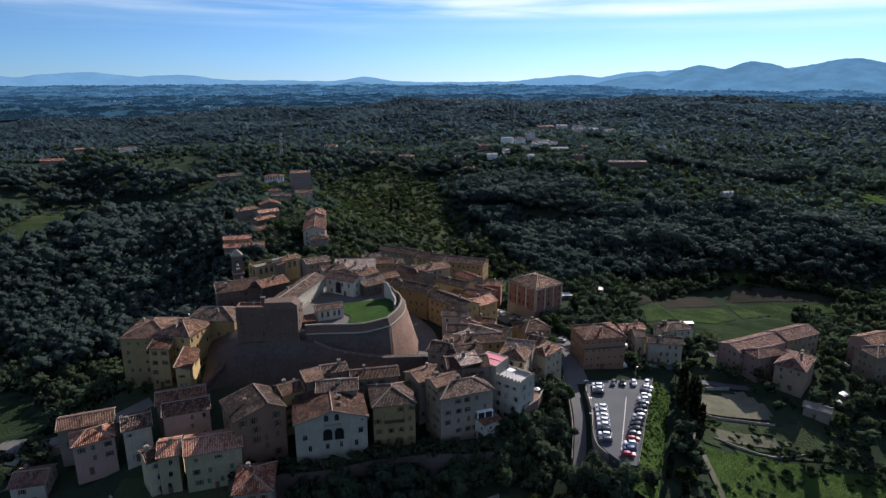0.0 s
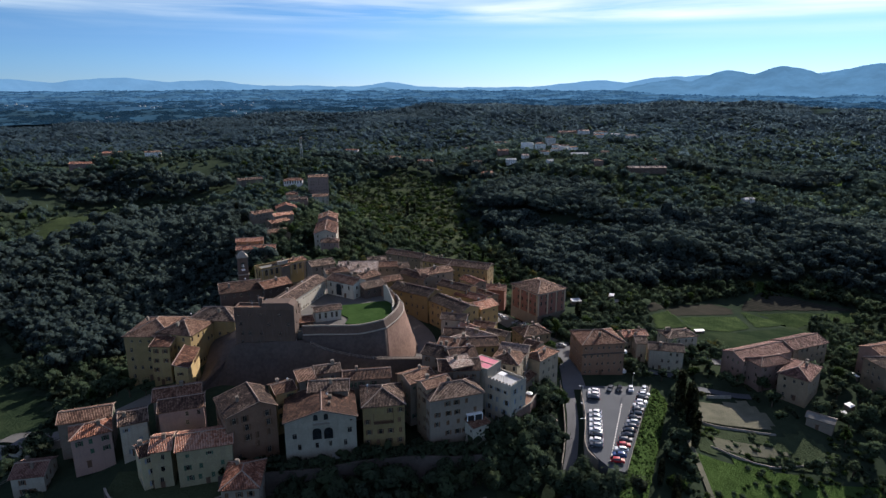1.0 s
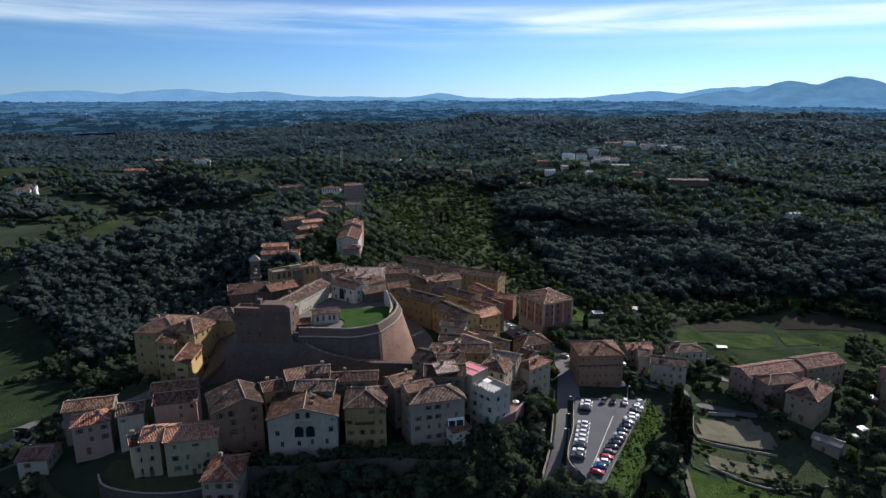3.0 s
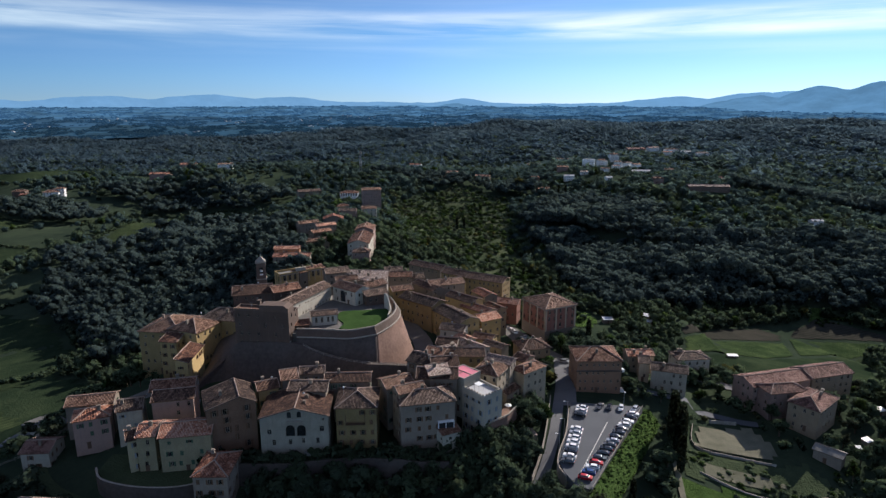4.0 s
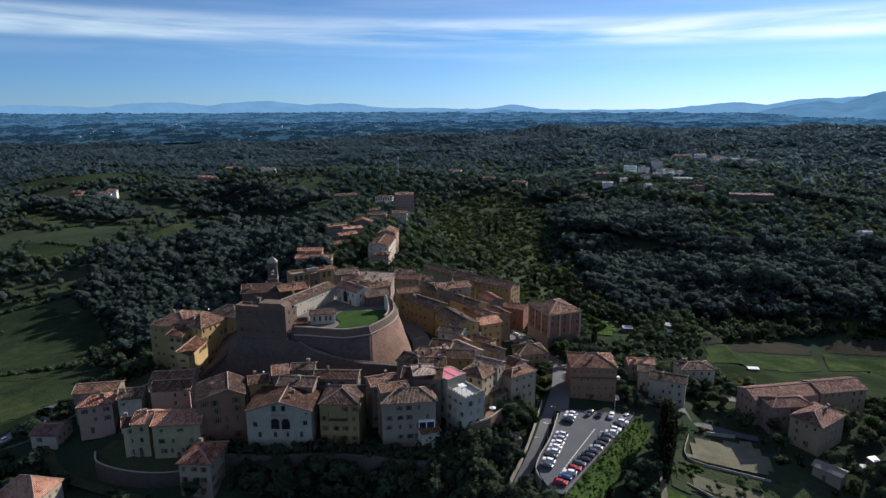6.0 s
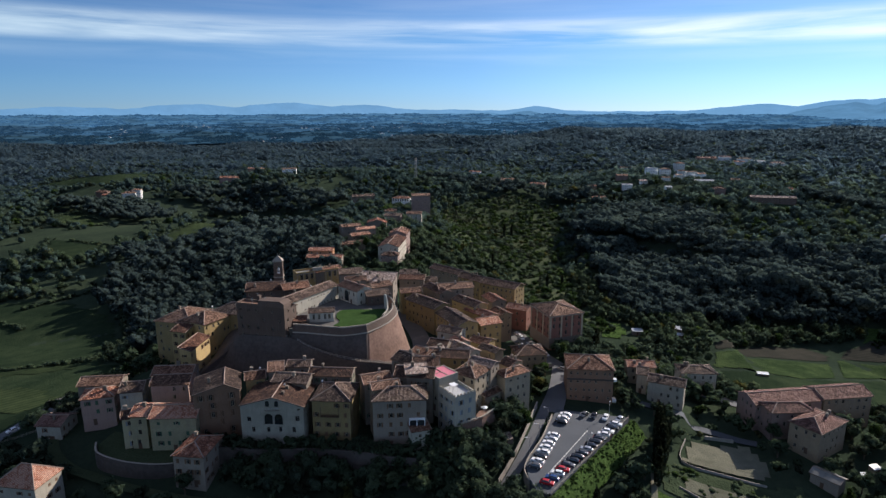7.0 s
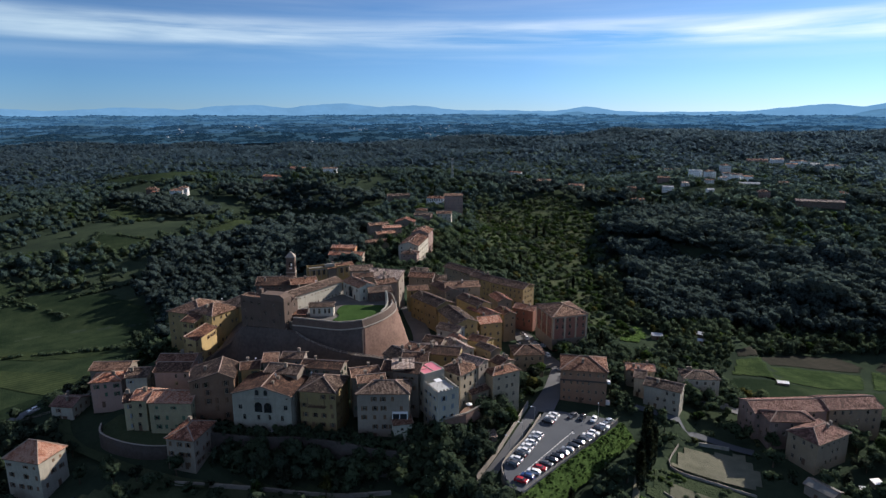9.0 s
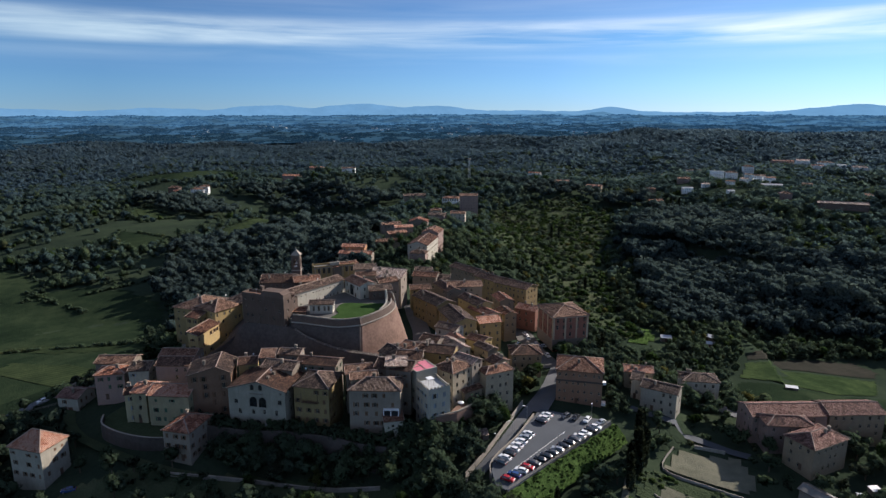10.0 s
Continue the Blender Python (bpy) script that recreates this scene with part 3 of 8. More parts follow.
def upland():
    """Dark wooded ground of the country beyond the valley, haze blue put into its colour."""
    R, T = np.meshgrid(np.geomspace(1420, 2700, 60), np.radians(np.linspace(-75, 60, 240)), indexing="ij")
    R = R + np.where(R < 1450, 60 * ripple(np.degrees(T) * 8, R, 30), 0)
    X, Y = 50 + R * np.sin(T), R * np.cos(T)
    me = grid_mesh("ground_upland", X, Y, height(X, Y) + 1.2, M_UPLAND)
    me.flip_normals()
    tagged(new("ground_upland", me), "dark scrub ground of the upland, tinted blue for haze", "ground", kind="structure")


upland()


def inside(px, py, poly):
    px, py = np.asarray(px), np.asarray(py)
    r = np.zeros(px.shape, bool)
    for (x0, y0), (x1, y1) in zip(poly, poly[1:] + poly[:1]):
        c = (y0 > py) != (y1 > py)
        t = (x1 - x0) * (py - y0) / ((y1 - y0) if y1 != y0 else 1e-9) + x0
        r ^= c & (px < t)
    return r


CLEAR = []  # open ground, with no woods on it
FIELDS = []


def patch(name, poly, material, label, category, step=5.0, lift=0.35, kind="structure", clear=True):
    """A piece of open ground laid over the land."""
    xs, ys = [p[0] for p in poly], [p[1] for p in poly]
    gx, gy = np.arange(min(xs), max(xs) + step, step), np.arange(min(ys), max(ys) + step, step)
    X, Y = np.meshgrid(gx, gy, indexing="ij")
    wob = 0.35 * step
    ok = inside(X + wob * ripple(X, Y, 6), Y + wob * ripple(Y, X, 7), poly)
    Z = height(X, Y) + lift
    idx = -np.ones(X.shape, int)
    idx[ok] = np.arange(ok.sum())
    q = ok[:-1, :-1] & ok[1:, :-1] & ok[1:, 1:] & ok[:-1, 1:]
    i, j = np.nonzero(q)
    f = np.stack([idx[i, j], idx[i + 1, j], idx[i + 1, j + 1], idx[i, j + 1]], -1)
    me = raw_mesh(name, np.stack([X[ok], Y[ok], Z[ok]], -1), f, material, True)
    ob = tagged(new(name, me), label, category, kind=kind)
    if clear:
        CLEAR.append(poly)
    if name == "field":
        FIELDS.append(poly)
    return ob


SCRUB = [(-124, 854), (-72, 905), (-5, 855), (8, 657), (33, 539), (52, 450), (72, 405), (58, 380), (20, 400), (-10, 450), (-17, 520), (-69, 560), (-101, 574), (-110, 640), (-160, 760)]
# open fields round the hill
patch("meadow", [(-430, 250), (-417, 318), (-389, 349), (-341, 357), (-285, 345), (-222, 290), (-208, 256), (-180, 248), (-160, 222), (-135, 200), (-128, 150), (-170, 120), (-330, 150)], M_GRASS, "long sloping green meadow on the valley side", "field")
patch("garden_rows", [(-310, 226), (-236, 230), (-205, 246), (-232, 254), (-300, 246)], M_ROWS, "garden plots with plant rows on the slope", "field", 4, 0.6)
patch("garden_rows", [(-250, 190), (-190, 186), (-170, 204), (-200, 216), (-262, 212)], M_ROWS, "garden plots with plant rows on the slope", "field", 4, 0.6)
for _a, _b in (((-300, 226), (-219, 257)), ((-219, 257), (-221, 275)), ((-366, 338), (-334, 384)), ((-420, 322), (-324, 312)), ((-330, 150), (-175, 150))):
    FIELDS.append([_a, _b])
patch("field", [(-393, 511), (-408, 574), (-445, 709), (-377, 743), (-291, 695), (-310, 684), (-379, 676), (-352, 600), (-348, 520)], M_ROWS, "terraced green plots with hedge rows", "field", 6)
patch("field", [(-509, 490), (-465, 487), (-422, 480), (-403, 449), (-423, 432), (-470, 446)], M_GRASS, "grass plot beside a lane", "field")
patch("field", [(-503, 365), (-433, 347), (-392, 318), (-420, 296), (-520, 320)], M_GRASS, "mown strip of grass on the valley side", "field")
patch("field", [(-963, 873), (-930, 960), (-900, 1060), (-724, 929), (-690, 825), (-740, 793), (-858, 811)], M_GRASS, "broad pasture on a far rise", "field", 9, 0.8)
patch("field", [(-620, 560), (-540, 560), (-525, 600), (-600, 612)], M_ROWS, "striped plots on the far slope", "field", 8, 0.6)
patch("plot", [(112, 300), (150, 276), (205, 290), (240, 380), (258, 423), (176, 364), (125, 350)], M_GRASS, "grassy garden plots behind the row houses", "field", 1.6)
patch("plot", [(125, 354), (130, 381), (166, 405), (206, 424), (198, 384), (176, 364)], M_PLOT, "green field strips with garden plots in the valley", "field", 1.6)
patch("plot", [(130, 383), (166, 408), (206, 428), (212, 446), (200, 458), (168, 440), (132, 400)], M_SOIL, "bare brown ploughed field under the woods", "field", 1.6)
patch("plot", [(202, 388), (258, 424), (300, 432), (310, 452), (250, 446), (214, 440)], M_PLOT, "green and brown striped field in the valley", "field", 1.6)
patch("plot", [(216, 444), (250, 450), (312, 456), (280, 470), (252, 486), (226, 462)], M_SOIL, "ploughed valley field", "field", 1.6)
patch("plot", [(240, 474), (256, 486), (266, 500), (250, 500)], M_BANK, "bright green bushes at the field's end", "field", 1.6)
CLEAR.append([(88, 197), (126, 197), (126, 204), (88, 204)])
CLEAR.append([(112, 300), (150, 276), (205, 290), (258, 423), (316, 458), (252, 486), (200, 460), (130, 400)])
CLEAR.append([(55, 418), (60, 366), (84, 362), (86, 404), (76, 430)])
patch("garden_lawn", [(57, 412), (62, 430), (74, 428), (80, 402), (76, 384), (62, 384)], M_BANK, "bright green garden lawn among trees", "garden", 3, 0.5)
patch("field", [(60, 300), (74, 296), (84, 310), (80, 328), (62, 320)], M_GRASS, "bright green garden slope", "field", 4)
patch("field", [(547, 944), (574, 961), (530, 850), (499, 837)], M_BANK, "bright pasture on a far slope", "field", 8, 1.0)
patch("field", [(519, 764), (545, 755), (530, 700), (500, 712)], M_BANK, "bright pasture between the woods", "field", 8, 1.0)
patch("field", [(1087, 2025), (1500, 2260), (1319, 2048), (988, 1832)], M_FARFIELD, "pale fields of the far valley", "field", 14, 2.0)
patch("scrub_slope", SCRUB, M_SCRUB, "rough overgrown slope of grass and bushes below the town", "scrub", 6, 0.5)
patch("garden_slope", [(84, 182), (104, 184), (125, 180), (150, 176), (150, 140), (110, 120), (78, 150)], M_BANK, "rough green terraced garden slope", "garden", 3)
patch("path_strip", [(82, 195), (86, 196), (88, 150), (82, 130), (78, 131), (83, 152)], M_DIRT, "pale dirt path beside the cypresses", "path", 2, 0.5)
patch("dirt_yard", [(97.5, 215.5), (120, 220.5), (125, 205), (120, 199.5), (95, 201)], M_DIRT, "bare dirt yard behind a low wall", "yard", 2.0, 0.45)
patch("dirt_terrace", [(94, 192), (118, 193), (124, 188), (112, 184), (93, 187)], M_DIRT, "rough terrace of pale earth", "terrace", 2.0, 0.5)
patch("garden_slope", [(90, 198.5), (118, 198.5), (132, 203), (140, 190), (134, 180), (104, 183.5), (86, 181)], M_SCRUB, "rough grass between the yard and the garden terraces", "garden", 2.0, 0.3)
FRONT = [(-76, 112), (-62, 126), (-46, 130), (-25, 138), (0, 146), (16, 152), (26, 156), (34, 140), (20, 112), (-20, 98), (-70, 100)]
patch("front_slope", FRONT, M_SCRUB, "rough grass slope below the front houses", "garden", 2.5, 0.3, clear=False)


def strip(name, line, width, material, label, category, lift=0.3, flat=None):
    """A road: a ribbon that follows the land along a line of places."""
    pts = []
    for (x0, y0), (x1, y1) in zip(line, line[1:]):
        n = max(2, int(math.hypot(x1 - x0, y1 - y0) / 3))
        pts += [(x0 + (x1 - x0) * i / n, y0 + (y1 - y0) * i / n) for i in range(n)]
    pts.append(line[-1])
    P = np.array(pts)
    for _ in range(6):
        P[1:-1] = (P[:-2] + 2 * P[1:-1] + P[2:]) / 4
    D = np.gradient(P, axis=0)
    D /= np.linalg.norm(D, axis=1)[:, None]
    S = np.stack([-D[:, 1], D[:, 0]], -1)
    offs = np.linspace(-width / 2, width / 2, 5)
    X = P[:, :1] + S[:, :1] * offs
    Y = P[:, 1:] + S[:, 1:] * offs
    Z = height(X, Y)
    Z = np.repeat(Z.max(axis=1)[:, None], 5, 1) + lift if flat is None else np.full(X.shape, flat)
    me = grid_mesh(name, X, Y, Z, material)
    me.flip_normals()
    CLEAR.append([tuple(p) for p in (P + S * (width / 2 + 1.5))] + [tuple(p) for p in (P - S * (width / 2 + 1.5))[::-1]])
    return tagged(new(name, me), label, category, kind="structure"), P


strip("road", [(47.5, 246), (48.8, 225), (47.2, 203), (45.9, 184), (43.0, 168), (38.5, 152)], 3.7, M_ROAD, "pale grey road running down past the car park", "road")
strip("road", [(50.6, 248), (50.8, 225), (50.4, 204)], 7.0, M_ROAD, "grey street before the big corner house", "road", 0.26)
strip("road", [(47, 246), (33, 262), (22, 284), (6, 300), (-12, 330)], 9.0, M_PAVE, "paved street along the yellow houses", "road")
strip("road", [(-176, 112), (-152, 128), (-141, 141), (-138.5, 152), (-138, 162), (-134, 171)], 5.0, M_ROAD, "pale lane climbing to the town", "road")
strip("road", [(-6, 196), (-5, 212), (-6, 228), (-12, 240), (-21, 252), (-33, 272)], 8.0, M_PAVE, "paved street round the foot of the bastion", "road")
strip("road", [(-150, 180), (-125, 168), (-105, 172), (-95, 180)], 7.0, M_PAVE, "small paved terrace beside the town wall", "road")
strip("road", [(-112, 143), (-102, 134), (-88, 130), (-68, 127), (-48, 127.5), (-36, 131)], 3.6, M_SCRUB, "grassy lane below the curved wall", "road")
strip("road", [(-372, 490), (-362, 500), (-348, 512)], 3.5, M_ROAD, "grey lane between green plots", "road", 0.8)
strip("road", [(78, 226), (100, 226), (122, 222)], 4.0, M_ASPHALT, "dark lane behind the yard", "road")
strip("road", [(92, 262), (120, 250), (150, 268)], 6.0, M_ROAD, "pale forecourt behind the row houses", "road")


# ---- houses ----
def facade(bm, o, u, W, z0, z1, holes, depth=0.25):
    """A wall with openings through its face, seen from outside with o at its left end."""
    u = Vector((u[0], u[1], 0))
    n = Vector((u.y, -u.x, 0))
    o = Vector((o[0], o[1], 0))

    def P(x, z, k=0.0):
        return bm.verts.new(o + u * x - n * k + Vector((0, 0, z)))

    xs = sorted({0, W, *(h[0] for h in holes), *(h[1] for h in holes)})
    zs = sorted({z0, z1, *(h[2] for h in holes), *(h[3] for h in holes)})
    for a, b in zip(xs, xs[1:]):
        run = None
        for c, d in zip(zs, zs[1:]):
            mx, mz = (a + b) / 2, (c + d) / 2
            if any(h[0] < mx < h[1] and h[2] < mz < h[3] for h in holes):
                if run is not None:
                    bm.faces.new((P(a, run), P(b, run), P(b, c), P(a, c)))
                run = None
            elif run is None:
                run = c
        if run is not None:
            bm.faces.new((P(a, run), P(b, run), P(b, z1), P(a, z1)))
    for a, b, c, d in holes:
        bm.faces.new((P(a, c), P(b, c), P(b, c, depth), P(a, c, depth)))
        bm.faces.new((P(b, d), P(a, d), P(a, d, depth), P(b, d, depth)))
        bm.faces.new((P(a, d), P(a, c), P(a, c, depth), P(a, d, depth)))
        bm.faces.new((P(b, c), P(b, d), P(b, d, depth), P(b, c, depth)))


WIN = {}


def to_mesh(name, bm, *mats):
    me = bpy.data.meshes.new(name)
    bm.to_mesh(me)
    bm.free()
    for m in mats:
        me.materials.append(m)
    return me


def window_meshes(w, h, shut, far):
    """Frame, pane and shutter leaf of a window, built once for each size; a far one is a single piece."""
    k = (round(w, 2), round(h, 2), shut, far)
    if k in WIN:
        return WIN[k]
    f = bmesh.new()
    xs = [-w / 2, -w / 2 + 0.08, -0.04, 0.04, w / 2 - 0.08, w / 2]
    zs = [-h / 2, -h / 2 + 0.08, h * 0.18, h * 0.18 + 0.06, h / 2 - 0.08, h / 2]
    v = [[f.verts.new((x, 0, z)) for x in xs] for z in zs]
    for i in range(5):
        for j in range(5):
            hole = i in (1, 3) and j in (1, 3)
            if hole and not far:
                continue
            fc = f.faces.new((v[i][j], v[i][j + 1], v[i + 1][j + 1], v[i + 1][j]))
            fc.material_index = 1 if hole else 0
    if far:
        WIN[k] = (to_mesh("window", f, M_FRAME, M_GLASS), None, None)
        return WIN[k]
    bmesh.ops.solidify(f, geom=f.faces[:], thickness=-0.07)
    p = bmesh.new()
    box(p, -w / 2 + 0.04, w / 2 - 0.04, 0.05, 0.065, -h / 2 + 0.04, h / 2 - 0.04)
    s = bmesh.new()
    a = box(s, -w / 4 + 0.01, w / 4 - 0.01, -0.05, 0, -h / 2, h / 2)
    WIN[k] = (to_mesh("window", f, M_FRAME), to_mesh("pane", p, M_GLASS), to_mesh("shutter", s, M_SHUT[shut]) if shut else None)
    if not shut:
        s.free()
    return WIN[k]


def put_window(par, o, u, x, z, w, h, shut, far, rnd):
    """A window in its opening: frame, pane, shutter leaves folded back or closed."""
    ang = math.atan2(u[1], u[0])
    n = (u[1], -u[0])
    fm, pm, sm = window_meshes(w, h, shut, far)
    px, py = o[0] + u[0] * x - n[0] * 0.14, o[1] + u[1] * x - n[1] * 0.14
    win = shared("window", fm, par, Matrix.Translation((px, py, z)) @ Matrix.Rotation(ang, 4, "Z"))
    if pm:
        shared("pane", pm, win)
    if sm:
        closed = rnd.random() < 0.35
        for sgn in (-1, 1):
            shared("shutter", sm, win, Matrix.Translation((sgn * (w / 4 if closed else w * 0.76), -0.02 if closed else -0.15, 0)))


def roof_polys(kind, w, d, z, rise, rf=0.5):
    """The planes of a roof over a w x d plan, and its ridge and hip lines."""
    if kind == "gx":
        m = d * rf
        return [[(0, 0, z), (w, 0, z), (w, m, z + rise), (0, m, z + rise)], [(w, d, z), (0, d, z), (0, m, z + rise), (w, m, z + rise)]], [((0, m, z + rise), (w, m, z + rise))]
    if kind == "gy":
        m = w * rf
        return [[(0, d, z), (0, 0, z), (m, 0, z + rise), (m, d, z + rise)], [(w, 0, z), (w, d, z), (m, d, z + rise), (m, 0, z + rise)]], [((m, 0, z + rise), (m, d, z + rise))]
    if kind == "shed":
        return [[(0, 0, z), (w, 0, z), (w, d, z + rise), (0, d, z + rise)]], [((0, d, z + rise), (w, d, z + rise))]
    if w >= d:
        k = d / 2 * 0.95
        A, B = (k, d / 2, z + rise), (w - k, d / 2, z + rise)
        if w - k <= k + 0.3:
            A, B = (w / 2 - 0.2, d / 2, z + rise), (w / 2 + 0.2, d / 2, z + rise)
        return ([[(0, 0, z), (w, 0, z), B, A], [(w, 0, z), (w, d, z), B], [(w, d, z), (0, d, z), A, B], [(0, d, z), (0, 0, z), A]], [(A, B), ((0, 0, z), A), ((w, 0, z), B), ((w, d, z), B), ((0, d, z), A)])
    k = w / 2 * 0.95
    A, B = (w / 2, k, z + rise), (w / 2, d - k, z + rise)
    if d - k <= k + 0.3:
        A, B = (w / 2, d / 2 - 0.2, z + rise), (w / 2, d / 2 + 0.2, z + rise)
    return ([[(0, 0, z), (w, 0, z), A], [(w, 0, z), (w, d, z), B, A], [(w, d, z), (0, d, z), B], [(0, d, z), (0, 0, z), A, B]], [(A, B), ((0, 0, z), A), ((w, 0, z), A), ((w, d, z), B), ((0, d, z), B)])


FOOT = []  # house plans: corner, direction, width, depth
STOREYS = {1: "one-storey", 2: "two-storey", 3: "three-storey", 4: "four-storey", 5: "five-storey", 6: "tall"}
ROOFWORD = {"gx": "gabled", "gy": "gable-fronted", "hip": "hipped", "shed": "lean-to", "flat": "flat"}
WALLWORD = {"bright": "bright white", "lime": "whitewashed", "pink": "faded pink", "plaster": "grey-beige", "white": "off-white", "pale": "weathered pale", "lemon": "pale lemon", "ochre": "ochre", "yellow": "yellow", "cream": "cream", "tan": "tan", "red": "brick-red", "orange": "orange", "russet": "russet", "brick": "brown brick"}
TILEWORD = {"rust": "rusty tile", "umber": "dark tile", "dull": "grey cement sheet", "brown": "brown clay tile", "orange": "orange clay tile", "red": "dark red tile", "pinktile": "pale sunlit tile", "grey": "grey", "pinkm": "magenta sheet"}


def house(key, x, y, ang, w, d, base, eave, kind, rise, wall, tl, opts=None):
    """A town house: plan corner at its front left eave, front along ang."""
    o = opts or {}
    rnd = random.Random(key)
    run = {"gx": d / 2, "gy": w * o.get("rf", 0.5), "hip": min(w, d) / 2, "shed": d, "flat": 1e9}[kind]
    rise = min(rise, o.get("steep", 0.42 if kind == "hip" else 0.36) * run)
    if tl == "brown":
        tl = random.Random(key + "roof").choice(["brown", "brown", "rust", "umber"])
    ov = 0.45 if kind != "flat" else 0.0
    c, s = math.cos(radians(ang)), math.sin(radians(ang))
    FOOT.append((x, y, c, s, w, d))
    g = hgt(x + c * w / 2 + s * 1.0, y + s * w / 2 - c * 1.0)
    if o.get("far") or o.get("open"):
        wall = "bright" if wall in ("white", "cream") else wall
        CLEAR.append([(x - 3, y + 2), (x - 6, y - 22), (x + w + 2, y - 22), (x + w + 3, y + 2)])
    if o.get("far"):
        # low villas sunk among their trees
        eave = min(eave, g + 7.2)
        base = min(base, g - 2)
    floor0 = max(base, g)
    n = max(1, min(6, int((eave - floor0 + 0.3) / 2.95)))
    fh = min(3.4, (eave - floor0) / n)
    name = o.get("name", "house")
    label = o.get("label") or "%s %s house with %s %s roof" % (STOREYS[n], WALLWORD[wall] + (" plaster" if wall != "brick" else ""), "a " + ROOFWORD[kind], TILEWORD[tl])
    h = thing(name, Matrix.Translation((x, y, base)) @ Matrix.Rotation(radians(ang), 4, "Z"), label, o.get("category", "house"), o.get("group", "houses of the hill town"))
    E = eave - base
    x0, x1, y0, y1 = ov, w - ov, ov, d - ov
    sides = [((x0, y0), (1, 0), x1 - x0, "f"), ((x1, y0), (0, 1), y1 - y0, "r"), ((x1, y1), (-1, 0), x1 - x0, "b"), ((x0, y1), (0, -1), y1 - y0, "l")]
    ww, wh = o.get("win", (0.95, 1.5))
    shut = o.get("shut", rnd.choice(["green", "brown", "brown", "", "grey"]))
    pitch = o.get("pitch", 3.0)
    wb = bmesh.new()
    todo = []
    for org, u, W, sd in sides:
        holes = []
        plain = o.get("blank", "b")
        away = (u[1] * c + u[0] * s) * (50 - x) + (u[1] * s - u[0] * c) * (0 - y) < -25
        if sd not in plain and not away:
            nc = max(1, int(W / pitch))
            marg = (W - (nc - 1) * pitch) / 2 if nc > 1 else W / 2
            for r in range(n):
                zc = eave - base - fh * (r + 0.5) - 0.1 + rnd.uniform(-0.15, 0.15)
                top = r == 0 and n > 2 and rnd.random() < 0.4
                hh = wh * (0.65 if top else 1.0)
                if zc - hh / 2 < floor0 - base + 0.4:
                    continue
                for q in range(nc):
                    if rnd.random() < o.get("skip", 0.28):
                        continue
                    xc = marg + q * pitch + rnd.uniform(-0.45, 0.45)
                    if xc - ww / 2 < 0.5 or xc + ww / 2 > W - 0.5:
                        continue
                    holes.append((xc - ww / 2, xc + ww / 2, zc - hh / 2, zc + hh / 2))
                    todo.append((org, u, xc, zc, ww, hh, shut))
        for xc, zc, hw, hh in o.get("open_" + sd, ()):
            holes.append((xc - hw / 2, xc + hw / 2, zc - base - hh / 2, zc - base + hh / 2))
            todo.append((org, u, xc, zc - base, hw, hh, ""))
        if sd == "f" and floor0 - base >= 0 and E - (floor0 - base) > 2.5 and "nodoor" not in o:
            xd, zd = W * rnd.uniform(0.3, 0.7), floor0 - base
            db = bmesh.new()
            box(db, org[0] + xd - 0.55, org[0] + xd + 0.55, org[1] - 0.06, org[1] + 0.04, zd + 0.02, zd + 2.1)
            box(db, org[0] + xd - 0.7, org[0] + xd + 0.7, org[1] - 0.03, org[1] + 0.04, zd + 2.1, zd + 2.25)
            part("door", db, M_DOOR, h)
        facade(wb, org, u, W, -2.0, E, holes)
    if kind == "gx":
        for xx in (x0, x1):
            m = d * 0.5
            k = rise * (m - y0) / m
            v = [wb.verts.new(p) for p in ((xx, y0, E), (xx, y1, E), (xx, m, E + k))]
            wb.faces.new(v if xx == x1 else v[::-1])
    if kind == "gy":
        m = w * o.get("rf", 0.5)
        for yy in (y0, y1):
            v = [wb.verts.new(p) for p in ((x0, yy, E), (x1, yy, E), (m, yy, E + rise * (m - x0) / m))]
            wb.faces.new(v if yy == y0 else v[::-1])
    if kind == "shed":
        r = rise * (y1) / d
        v = [wb.verts.new(p) for p in ((x0, y0, E), (x0, y1, E + r), (x0, y1, E))]
        wb.faces.new(v)
        v = [wb.verts.new(p) for p in ((x1, y0, E), (x1, y1, E), (x1, y1, E + r))]
        wb.faces.new(v)
        v = [wb.verts.new(p) for p in ((x1, y1, E), (x0, y1, E), (x0, y1, E + r), (x1, y1, E + r))]
        wb.faces.new(v)
    part("wall", wb, WALL[wall], h)
    for t in todo:
        put_window(h, *t, y > 190 or x > 60, rnd)
    if kind == "flat":
        rb = bmesh.new()
        box(rb, 0.3, w - 0.3, 0.3, d - 0.3, E - 0.3, E - 0.05)
        part("roof", rb, TILE[tl], h)
        pb = bmesh.new()
        ph = o.get("parapet", 0.8)
        for a in ((0, w, 0, 0.3), (0, w, d - 0.3, d), (0, 0.3, 0.3, d - 0.3), (w - 0.3, w, 0.3, d - 0.3)):
            box(pb, *a, E - 0.02, E + ph)
        part("parapet", pb, WALL[wall], h)
    else:
        polys, lines = roof_polys(kind, w, d, E, rise, o.get("rf", 0.5))
        lift = 0.16
        polys = [[(a, b, z + lift) for a, b, z in p] for p in polys]
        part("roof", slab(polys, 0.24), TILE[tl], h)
        rb = bmesh.new()
        for a, b in lines:
            beam(rb, (a[0], a[1], a[2] + lift), (b[0], b[1], b[2] + lift), 0.2, 6)
